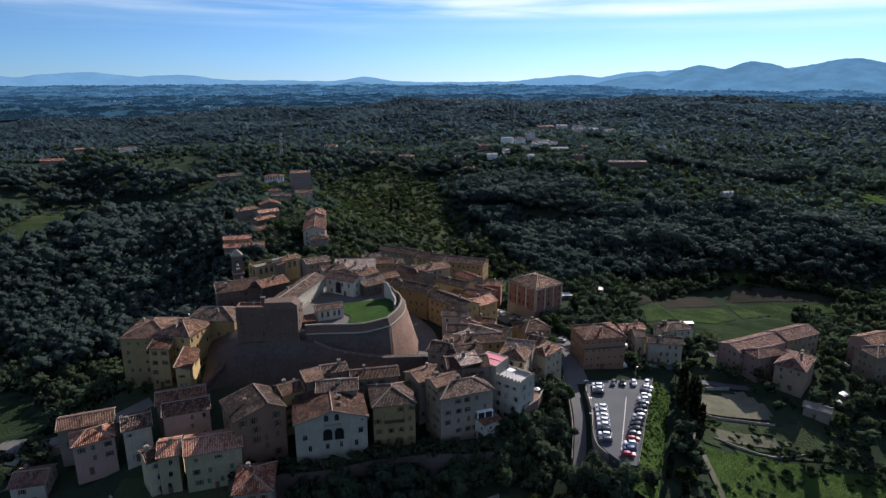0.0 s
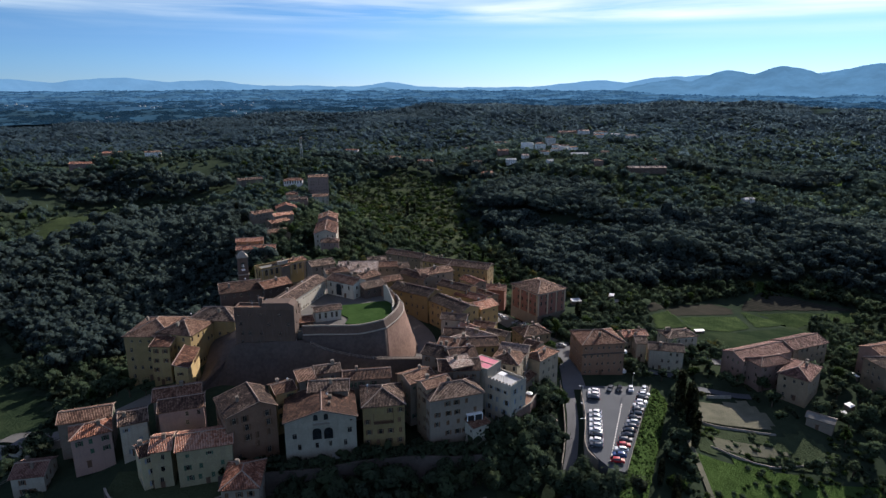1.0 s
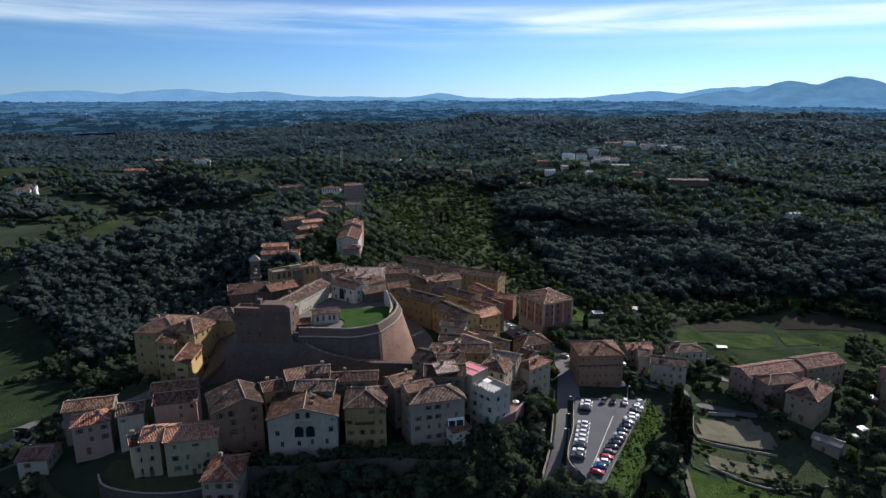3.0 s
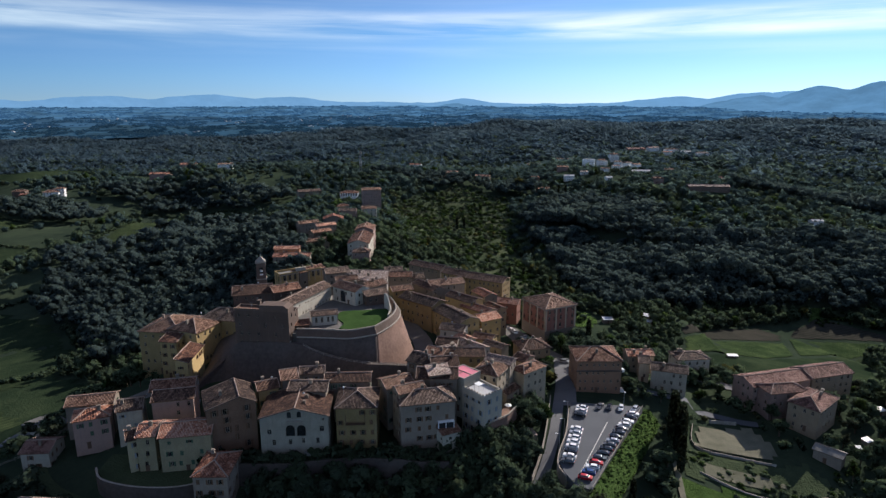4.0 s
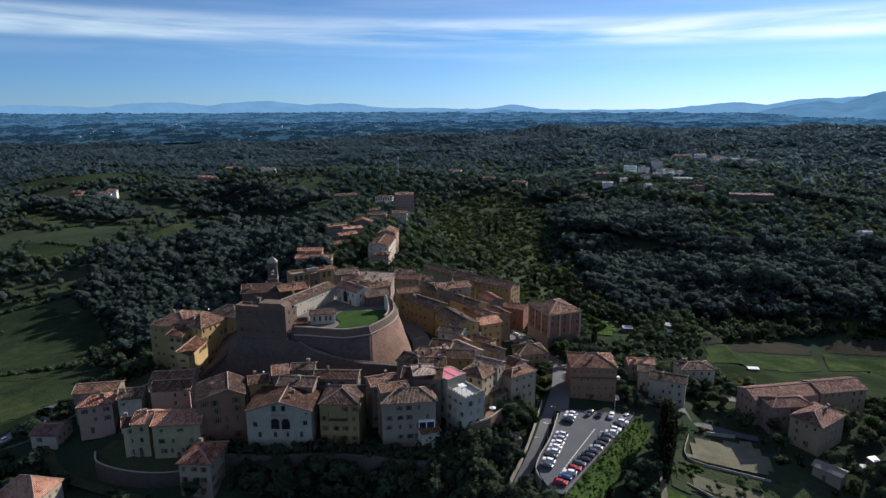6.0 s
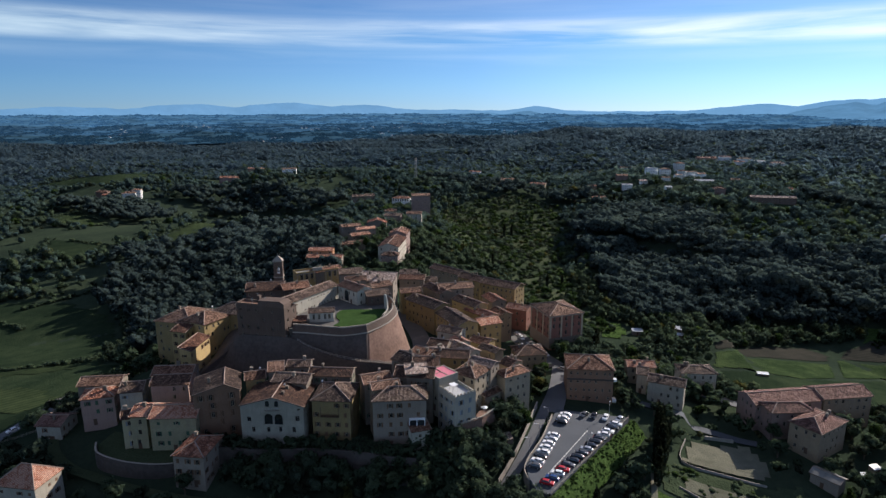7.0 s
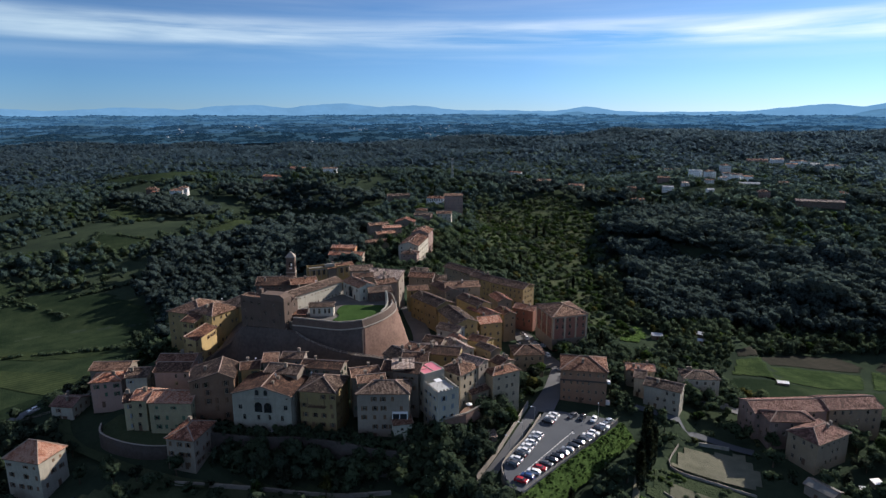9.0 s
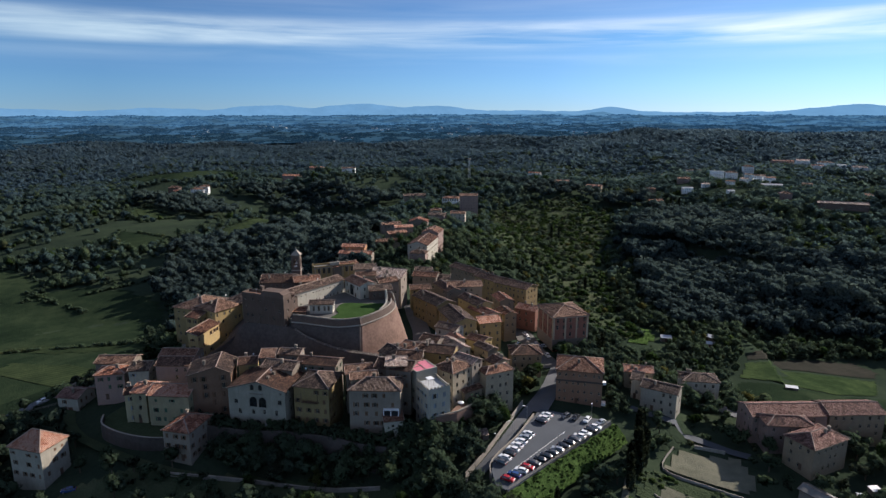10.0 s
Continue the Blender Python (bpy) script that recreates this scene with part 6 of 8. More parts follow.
stone_wall("low wall round the dirt yard", on_land([(97, 216), (94.6, 200.4), (109, 199.4), (121, 198.6)], 0.2), 0.6, 0.25, cope=M_WALLSTONE)
stone_wall("low wall behind the dirt yard", on_land([(104, 219.5), (114, 221)], 0.2), 1.0, cope=M_WALLSTONE)
stone_wall("garden terrace wall", on_land([(93, 186), (112, 182), (134, 187)], 0.1), 0.5, 0.3, cope=M_WALLSTONE)
stone_wall("curved retaining wall under the lemon house", [(-87, 137, -5.2), (-82, 132.5, -5.4), (-72, 131, -5.6), (-62, 132.2, -5.8), (-55, 135.5, -6.0), (-52, 141, -6)], 0.8, 0.6, M_SCARP, 10)


def garden_terrace():
    """A walled strip of garden along the foot of the front row of houses."""
    line = smooth_line([(-57, 140.5, -3.2), (-44, 142.6, -3.0), (-30, 145.2, -3.0), (-19, 149.5, -3.2), (-4, 152.6, -3.4), (8, 153.8, -4.0), (18, 157.5, -5.0)], 5)
    back = [v + Vector((-0.32, 9.0, 0)) for v in line]
    b = bmesh.new()
    lo, up = [b.verts.new(v) for v in line], [b.verts.new(v) for v in back]
    for i in range(len(line) - 1):
        b.faces.new((lo[i], lo[i + 1], up[i + 1], up[i]))
    t = tagged(mesh_object("garden_terrace", b, M_GROUND), "strip of rough garden before the front houses", "garden", kind="structure")
    b = bmesh.new()
    wall_ribbon(b, [v + Vector((0, 0, 0.7)) for v in line], [v - Vector((0, 0.6, 9)) for v in line], 0.5)
    part("retaining_wall", b, M_SCARP, t, "old retaining wall, coloured dark for shade")


garden_terrace()


def lane_fence():
    """A pale rail on posts beside the lane that climbs to the town."""
    f = thing("fence", Matrix.Identity(4), "pale wooden rail fence beside the climbing lane", "fence")
    pts = [Vector((-158 + 4.0 * i, 130 + 2.3 * i, hgt(-158 + 4.0 * i, 130 + 2.3 * i))) for i in range(11)]
    for p in pts:
        b = bmesh.new()
        beam(b, p - Vector((0, 0, 0.4)), p + Vector((0, 0, 1.15)), 0.09, 5)
        part("post", b, M_STONE, f)
    for p, q in zip(pts, pts[1:]):
        for z in (0.55, 1.0):
            b = bmesh.new()
            beam(b, p + Vector((0, 0, z)), q + Vector((0, 0, z)), 0.07, 5)
            part("rail", b, M_STONE, f)


lane_fence()


def lamp_post(x, y, z, ang, h=6.0):
    t = thing("street_lamp", pose(x, y, z, 0, 0, ang), "slim grey street lamp beside the car park road", "lamp", "street lamps")
    b = bmesh.new()
    beam(b, (0, 0, -0.3), (0, 0, h), 0.07, 6)
    part("pole", b, M_METAL, t)
    b = bmesh.new()
    beam(b, (0, 0, h), (1.1, 0, h + 0.25), 0.045, 5)
    part("arm", b, M_METAL, t)
    b = bmesh.new()
    box(b, 0.9, 1.6, -0.14, 0.14, h + 0.18, h + 0.32)
    part("lamp_head", b, M_WHITE, t)


for _x, _y, _a in ((50.0, 192, 200), (48.6, 180, 200), (46.9, 170.5, 200), (64, 178, 20), (70, 203.2, -90)):
    lamp_post(_x, _y, PARK_Z, _a)


def roof_mast(x, y, z, h):
    t = thing("roof_aerial", pose(x, y, z), "thin metal aerial mast on the keep roof", "aerial", "roof aerials")
    b = bmesh.new()
    beam(b, (0, 0, -0.3), (0, 0, h), 0.06, 5)
    part("pole", b, M_METAL, t)
    for k in range(3):
        b = bmesh.new()
        beam(b, (-0.7 + 0.1 * k, 0, h - 0.3 - 0.5 * k), (0.7 - 0.1 * k, 0, h - 0.3 - 0.5 * k), 0.035, 4)
        part("crossbar", b, M_METAL, t)


for _x, _y, _h in ((-60.5, 192, 4.5), (-58.0, 192.6, 3.0), (-62.8, 191.8, 2.6)):
    roof_mast(_x, _y, 27.1, _h)


def canopy(x, y, ang):
    z = hgt(x, y) + 0.2
    t = thing("market_gazebo", pose(x, y, z, 0, 0, ang), "white pointed gazebo standing on the paved street", "gazebo")
    for sx in (-1.4, 1.4):
        for sy in (-1.4, 1.4):
            b = bmesh.new()
            beam(b, (sx, sy, -0.2), (sx, sy, 2.3), 0.05, 5)
            part("leg", b, M_METAL, t)
    b = bmesh.new()
    v = [b.verts.new(p) for p in ((-1.6, -1.6, 2.2), (1.6, -1.6, 2.2), (1.6, 1.6, 2.2), (-1.6, 1.6, 2.2), (0, 0, 3.5))]
    for i in range(4):
        b.faces.new((v[i], v[(i + 1) % 4], v[4]))
    b.faces.new(v[3::-1])
    part("canopy", b, M_WHITE, t)


canopy(-1.0, 293.5, 20)


def parasol(x, y, z):
    t = thing("parasol", pose(x, y, z), "white garden parasol on the brick terrace", "parasol")
    b = bmesh.new()
    beam(b, (0, 0, -0.2), (0, 0, 2.5), 0.04, 6)
    part("pole", b, M_METAL, t)
    b = bmesh.new()
    bmesh.ops.create_cone(b, cap_ends=True, segments=10, radius1=1.15, radius2=0.06, depth=0.5, matrix=Matrix.Translation((0, 0, 2.4)))
    part("canopy", b, M_WHITE, t)


def brick_terrace():
    """A brick-walled roof garden below the cream house."""
    out = [(24.9, 170.0), (30.5, 176.3), (33.2, 183.2), (30.4, 184.4), (28.4, 180.5), (28.2, 174.6)]
    b = bmesh.new()
    up, lo = [b.verts.new((x, y, 1.4)) for x, y in out], [b.verts.new((x, y, -9)) for x, y in out]
    for i in range(len(out)):
        j = (i + 1) % len(out)
        b.faces.new((lo[i], lo[j], up[j], up[i]))
    b.faces.new(up)
    t = tagged(mesh_object("brick_terrace", b, M_BRICK), "brick-walled terrace garden below the cream house", "terrace", kind="structure")
    for (x0, y0), (x1, y1) in zip(out[:2], out[1:3]):
        b = bmesh.new()
        beam(b, (x0, y0, 1.9), (x1, y1, 1.9), 0.28, 4)
        part("coping", b, M_STONE, t)
    parasol(30.4, 179.6, 1.4)


brick_terrace()


def terrace_fill(outline, z, label):
    b = bmesh.new()
    up = [b.verts.new((x, y, z)) for x, y in outline]
    lo = [b.verts.new((x, y, z - 8)) for x, y in outline]
    b.faces.new(up)
    for i in range(len(up)):
        j = (i + 1) % len(up)
        b.faces.new((lo[i], lo[j], up[j], up[i]))
    tagged(mesh_object("terrace", b, M_SCRUB), label, "terrace", kind="structure")


terrace_fill([(-86.6, 137.4), (-81.6, 133.2), (-72, 131.7), (-62, 132.9), (-55.4, 136.1), (-52.5, 141.2), (-54, 150), (-88, 146)], -5.6, "small yard behind the curved wall")
stone_wall("low wall below the houses", on_land([(-46, 127), (-25, 134), (0, 141), (16, 149)], 0.3), 1.2)
stone_wall("lane wall", on_land([(-150, 134), (-143.6, 142), (-141.4, 152), (-141, 162)], 0.1), 0.7)
stone_wall("terrace wall on the town's edge", on_land([(-140, 166), (-122, 160), (-104, 165)], 1.5), 1.6, 0.5, None, 6)


def car_meshes():
    """The shared shapes of a small car: shell, glass, tyre, rim, lamps."""
    out = {}
    prof = [(-2.05, 0.35), (-2.08, 0.75), (-1.95, 0.98), (-1.5, 1.04), (-1.05, 1.06), (-0.55, 1.44), (0.3, 1.50), (1.2, 1.46), (1.85, 1.05), (2.0, 0.9), (2.03, 0.35)]
    b = bmesh.new()
    rows = []
    for sy, kx, top in ((-0.84, 1.0, 0.0), (-0.6, 1.0, 1.0), (0.6, 1.0, 1.0), (0.84, 1.0, 0.0)):
        row = []
        for x, z in prof:
            zz = z if top else min(z, 0.98 + 0.02 * math.cos(x))
            row.append(b.verts.new((x * (1.0 if top else 0.985), sy, zz)))
        rows.append(row)
    for r0, r1 in zip(rows, rows[1:]):
        for i in range(len(prof) - 1):
            b.faces.new((r0[i], r0[i + 1], r1[i + 1], r1[i]))
    for r, fl in ((rows[0], 1), (rows[-1], 0)):
        b.faces.new(r[::-1] if fl else r)
    b.faces.new([rows[0][0], rows[1][0], rows[2][0], rows[3][0]])
    b.faces.new([rows[0][-1], rows[1][-1], rows[2][-1], rows[3][-1]][::-1])
    bmesh.ops.recalc_face_normals(b, faces=b.faces)
    bmesh.ops.bevel(b, geom=[e for e in b.edges if e.is_manifold and e.calc_face_angle(0) > 0.5], offset=0.05, segments=1, affect="EDGES")
    me = bpy.data.meshes.new("body")
    b.to_mesh(me)
    b.free()
    out["body"] = me
    quads = {"windscreen": [(-1.02, -0.56, 1.10), (-1.02, 0.56, 1.10), (-0.6, 0.54, 1.43), (-0.6, -0.54, 1.43)], "rear_window": [(1.27, 0.56, 1.45), (1.27, -0.56, 1.45), (1.8, -0.58, 1.1), (1.8, 0.58, 1.1)]}
    for s, nm in ((-1, "left"), (1, "right")):
        q = [(-0.85, s * 0.80, 1.02), (1.6, s * 0.80, 1.02), (1.15, s * 0.635, 1.42), (-0.5, s * 0.635, 1.42)]
        quads["side_window_" + nm] = q if s < 0 else q[::-1]
    for nm, q in quads.items():
        g = bmesh.new()
        c = sum((Vector(p) for p in q), Vector()) / 4
        n = (Vector(q[1]) - Vector(q[0])).cross(Vector(q[2]) - Vector(q[1])).normalized()
        if n.dot(c - Vector((0.2, 0, 0.9))) < 0:
            n = -n
        g.faces.new([g.verts.new(Vector(p) + n * 0.02) for p in q])
        me = bpy.data.meshes.new("pane")
        g.to_mesh(me)
        g.free()
        me.materials.append(M_CARGLASS)
        out[nm] = me
    for nm, r, wd, m in (("tyre", 0.32, 0.2, M_RUBBER), ("rim", 0.2, 0.22, M_RIM)):
        t = bmesh.new()
        bmesh.ops.create_cone(t, cap_ends=True, segments=12, radius1=r, radius2=r, depth=wd, matrix=Matrix.Rotation(math.pi / 2, 4, "X"))
        me = bpy.data.meshes.new(nm)
        t.to_mesh(me)
        t.free()
        me.materials.append(m)
        out[nm] = me
    for nm, xx, m in (("headlight", -2.07, M_LAMP), ("tail_light", 2.03, M_TAIL)):
        t = bmesh.new()
        box(t, xx - 0.03, xx + 0.03, -0.2, 0.2, 0.66, 0.84)
        me = bpy.data.meshes.new(nm)
        t.to_mesh(me)
        t.free()
        me.materials.append(m)
        out[nm] = me
    return out


CAR = car_meshes()
PAINT = {
    "white": mat("white_car_paint", (0.78, 0.79, 0.80), 0.25, vary=0.05, bump=0, spec=0.6),
    "silver": mat("silver_car_paint", (0.46, 0.48, 0.50), 0.3, 0.5, vary=0.05, bump=0, spec=0.6),
    "black": mat("black_car_paint", (0.02, 0.021, 0.024), 0.2, vary=0.05, bump=0, spec=0.6),
    "grey": mat("dark_grey_car_paint", (0.10, 0.105, 0.115), 0.25, 0.3, vary=0.05, bump=0, spec=0.6),
    "red": mat("red_car_paint", (0.38, 0.02, 0.025), 0.25, vary=0.05, bump=0, spec=0.6),
    "blue": mat("blue_car_paint", (0.03, 0.07, 0.20), 0.25, vary=0.05, bump=0, spec=0.6),
}
CARS = {}


def car(x, y, z, ang, colour, scale=1.0, group="cars in the car park", where="parked in a marked bay"):
    m = pose(x, y, z, 0, 0, ang)
    if colour not in CARS:
        c = thing("car", m, "", "car", group)
        body = CAR["body"].copy()
        body.materials.append(PAINT[colour])
        shared("body", body, c)
        shared("windscreen", CAR["windscreen"], c)
        shared("rear_window", CAR["rear_window"], c)
        shared("side_window", CAR["side_window_left"], c)
        shared("side_window", CAR["side_window_right"], c)
        for wx in (-1.3, 1.25):
            for wy in (-0.76, 0.76):
                w = shared("wheel", CAR["tyre"], c, Matrix.Translation((wx, wy, 0.32)))
                shared("rim", CAR["rim"], w)
        for wy in (-0.55, 0.55):
            shared("headlight", CAR["headlight"], c, Matrix.Translation((0, wy, 0)))
            shared("tail_light", CAR["tail_light"], c, Matrix.Translation((0, wy, 0.05)))
        CARS[colour] = c
    else:
        c = copy_thing(CARS[colour], m)
    c["group"] = group
    c["label"] = "%s hatchback car %s" % (colour if colour != "grey" else "dark grey", where)
    c.scale = (scale, scale, scale)
    return c


def park_cars():
    rnd = random.Random(5)
    # the bays beside the fence
    cols = ["white", "black", "white", "white", "grey", "black", "black", "silver", "grey", "black", "black", "grey", "red", "white", "blue", "red"]
    for i, c in enumerate(cols):
        k = i / (len(cols) - 1)
        x, y = 73.0 - 18.4 * k, 197.0 - 40.0 * k
        car(x - 0.6, y + rnd.uniform(-0.15, 0.15), PARK_Z, 172 + rnd.uniform(-3, 3) + (180 if rnd.random() < 0.4 else 0), c)
    # the bays beside the road
    for i, c in enumerate(["white", "silver", "white", "white", "white", "black", "white", "grey"]):
        k = i / 7
        car(52.9 - 3.4 * k, 184.0 - 19.5 * k, PARK_Z, -14 + rnd.uniform(-3, 3), c)
    for i, c in enumerate(["white", "white", "black"]):
        car(55.4 - 0.5 * i, 199.0 - 2.6 * i, PARK_Z, -14 + rnd.uniform(-3, 3), c)
    # the bays under the big corner house
    for x, c in ((61.6, "grey"), (64.9, "black"), (68.9, "white"), (73.6, "silver")):
        car(x, 201.0, PARK_Z, 72 + rnd.uniform(-10, 10), c)
    # along the street
    for x, y, c, a in ((24.5, 281, "white", 118), (26.5, 277.6, "white", 118), (28, 274, "white", 118), (33, 268, "silver", 30), (36.5, 267, "silver", 20), (41.5, 257, "white", 120), (38, 272.5, "black", 120), (37.2, 250, "silver", 130), (35.0, 253, "white", 130), (50.4, 243, "silver", 170), (-3, 300, "grey", 118)):
        car(x, y, hgt(x, y) + 0.34, a, c, 1.0, "cars along the street", "parked at the roadside")
    car(-138.6, 149.5, hgt(-138.6, 149.5) + 0.4, 82, "white", 1.0, "cars along the street", "standing on the lane")
    for x, y, c in ((-72, 112, "blue"), (-78, 104, "silver"), (-75, 101, "grey")):
        car(x, y, hgt(x, y) + 0.05, 40, c, 1.0, "cars along the street", "parked below the white house")


park_cars()


def shed(x, y, ang, w, d, h, roof_m, label):
    """A small garden shed with a sloping sheet roof."""
    z = hgt(x, y)
    t = thing("shed", pose(x, y, z - 0.3, 0, 0, ang), label, "shed", "garden sheds")
    b = bmesh.new()
    box(b, 0.15, w - 0.15, 0.15, d - 0.15, -0.5, h)
    part("wall", b, WALL["plaster"], t)
    b = slab([[(0, 0, h), (w, 0, h), (w, d, h + 0.5), (0, d, h + 0.5)]], 0.1)
    part("roof", b, roof_m, t)
    b = bmesh.new()
    box(b, w * 0.4, w * 0.4 + 0.9, 0.08, 0.15, 0.3, h - 0.2)
    part("door", b, M_DOOR, t)
    FOOT.append((x, y, math.cos(radians(ang)), math.sin(radians(ang)), w, d))


for a in ((171, 240, 20, 5, 3, 2.4), (167, 226, 10, 3.6, 2.6, 2.2), (157, 216, 30, 3.4, 2.6, 2.2), (152, 212, 10, 2, 1.6, 1.8)):
    shed(*a, M_WHITE, "small shed with a bright white sheet roof")
for a in ((82, 398, 10, 7, 5, 3), (106, 416, -20, 8, 5, 3), (108, 398, 0, 6, 4, 3)):
    shed(*a, M_METAL, "garden shed with a grey sheet roof among trees")
shed(148, 350, 5, 6, 2.6, 1.6, M_WHITE, "long low greenhouse under white sheeting")
for a in ((36, 178, 30, 5, 4, 2.4), (26, 166, 10, 5, 4, 2.6), (30, 196, 60, 7, 4, 3.0)):
    shed(*a, TILE["pinktile"], "stone garden shed on the wooded slope")


def lattice_mast(x, y, h):
    t = thing("mast", pose(x, y, hgt(x, y) - 1), "pale lattice telecom mast on the far hill", "mast")
    b = bmesh.new()
    for sx, sy in ((-1, -1), (1, -1), (1, 1), (-1, 1)):
        beam(b, (sx * 1.6, sy * 1.6, 0), (sx * 0.9, sy * 0.9, h), 0.2, 4)
    part("leg", b, M_METAL, t)
    b = bmesh.new()
    for i in range(8):
        z0, z1 = h * i / 8, h * (i + 1) / 8
        w = 1.6 - 0.7 * i / 8
        for (ax, ay), (bx, by) in (((-w, -w), (w, -w)), ((w, -w), (w, w)), ((w, w), (-w, w)), ((-w, w), (-w, -w))):
            beam(b, (ax, ay, z0), (bx, by, z1), 0.1, 4)
    part("brace", b, M_METAL, t)
    b = bmesh.new()
    for i in range(4):
        a = i * math.pi / 2
        box(b, 1.2 * math.cos(a) - 0.5, 1.2 * math.cos(a) + 0.5, 1.2 * math.sin(a) - 0.5, 1.2 * math.sin(a) + 0.5, h - 3, h + 1.0)
    part("antenna", b, M_STONE, t)


lattice_mast(-228, 872, 36)


# ---- trees ----
def ico(sub):
    b = bmesh.new()
    bmesh.ops.create_icosphere(b, subdivisions=sub, radius=1.0)
    co = np.array([v.co[:] for v in b.verts])
    f = np.array([[v.index for v in p.verts] for p in b.faces])
    b.free()
    return co, f


def crown(rng, lobes, sub, cards, card, tall=1.0, spread=0.55, core=1.0):
    """A crown about 1 m in radius: a few rough lobes thick with leaf clumps, ragged against the light."""
    vs, fs, n = [], [], 0
    base, bf = ico(sub)
    cen = []
    for i in range(lobes):
        a = rng.uniform(0, 2 * math.pi)
        r = rng.uniform(0.15, spread) if lobes > 1 else 0.0
        c = np.array([r * math.cos(a), r * math.sin(a), rng.uniform(-0.4, 0.5)]) if lobes > 1 else np.zeros(3)
        s = rng.uniform(0.42, 0.64) if lobes > 1 else 0.82
        cen.append((c, s))
        co = base * (core * s * (1 + rng.uniform(-0.28, 0.16, len(base)))[:, None]) * np.array([1, 1, 0.95]) + c
        vs.append(co)
        fs.append(bf + n)
        n += len(co)
    for i in range(cards):
        c, s = cen[rng.integers(lobes)]
        d = rng.normal(size=3)
        d /= np.linalg.norm(d)
        if d[2] < -0.3:
            d[2] *= -0.6
        p = c + d * s * rng.uniform(0.72, 1.22)
        u = rng.normal(size=3)
        u /= np.linalg.norm(u)
        v = np.cross(d, u)
        v /= np.linalg.norm(v)
        u = np.cross(v, d) + 0.9 * d * rng.uniform(-1, 1)
        k = card * rng.uniform(0.5, 1.3)
        vs.append(np.array([p + u * k, p - u * k * 0.6 + v * k * 0.8, p - u * k * 0.6 - v * k * 0.8]))
        fs.append(np.array([[0, 1, 2]]) + n)
        n += 3
    co = np.concatenate(vs)
    co[:, 2] *= tall
    return co, np.concatenate(fs)


def soft_normals(co, rng, rough=0.14, low=0.45):
    """Directions in which a crown's leaves catch the light: outward from its heart, a little at random."""
    n = co - np.array([0, 0, co[:, 2].min() * low])
    n = 0.4 * n / np.maximum(np.linalg.norm(n, axis=1), 1e-6)[:, None] + np.array([0, 0, 1.0]) + rng.normal(0, rough, co.shape)
    return n / np.linalg.norm(n, axis=1)[:, None]


def leaf_attributes(me, soft, tint):
    me.attributes.new("soft", "FLOAT_VECTOR", "POINT").data.foreach_set("vector", np.asarray(soft, np.float32).ravel())
    me.attributes.new("tint", "FLOAT", "POINT").data.foreach_set("value", np.asarray(tint, np.float32).ravel())


def tuft(rng, cards, card):
    """The smallest tree: a rough eight-sided heart and a few leaf clumps."""
    base = np.array([(1, 0, 0), (0, 1, 0), (-1, 0, 0), (0, -1, 0), (0, 0, 1), (0, 0, -1)], float)
    co = base * rng.uniform(0.75, 1.1, 6)[:, None] + rng.normal(0, 0.12, (6, 3))
    vs, fs, n = [co], [np.array([(0, 1, 4), (1, 2, 4), (2, 3, 4), (3, 0, 4), (1, 0, 5), (2, 1, 5), (3, 2, 5), (0, 3, 5)])], 6
    for _ in range(cards):
        d = rng.normal(size=3)
        d /= np.linalg.norm(d)
        d[2] = abs(d[2])
        u = rng.normal(size=(2, 3)) * card
        p = d * rng.uniform(0.7, 1.05)
        vs.append(np.array([p + u[0], p + u[1], p - u[0] - u[1]]))
        fs.append(np.array([[0, 1, 2]]) + n)
        n += 3
    return np.concatenate(vs), np.concatenate(fs)


def cypress_crown(rng, cards):
    """A narrow column about 1 m high and 0.13 m in radius."""
    rings, seg = 9, 9
    vs = []
    for i in range(rings):
        t = i / (rings - 1)
        r = 0.125 * (0.55 + 0.9 * t) * (1 - t) ** 0.55 * 1.25 + 0.004
        for j in range(seg):
            a = 2 * math.pi * j / seg
            k = r * rng.uniform(0.8, 1.2)
            vs.append((k * math.cos(a), k * math.sin(a), 0.04 + 0.96 * t))
    fs = []
    for i in range(rings - 1):
        for j in range(seg):
            a, b = i * seg + j, i * seg + (j + 1) % seg
            fs += [(a, b, b + seg), (a, b + seg, a + seg)]
    vs, fs = [np.array(vs)], [np.array(fs)]
    n = rings * seg
    for i in range(cards):
        t = rng.uniform(0.03, 0.93)
        r = 0.125 * (0.55 + 0.9 * t) * (1 - t) ** 0.55 * 1.3
        a = rng.uniform(0, 2 * math.pi)
        p = np.array([r * math.cos(a), r * math.sin(a), 0.04 + 0.96 * t])
        o = np.array([math.cos(a), math.sin(a), 0])
        s = np.array([-o[1], o[0], 0])
        k = rng.uniform(0.018, 0.04)
        vs.append(np.array([p + o * k * 0.6 + np.array([0, 0, k * 2]), p + s * k, p - s * k]))
        fs.append(np.array([[0, 1, 2]]) + n)
        n += 3
    return np.concatenate(vs), np.concatenate(fs)


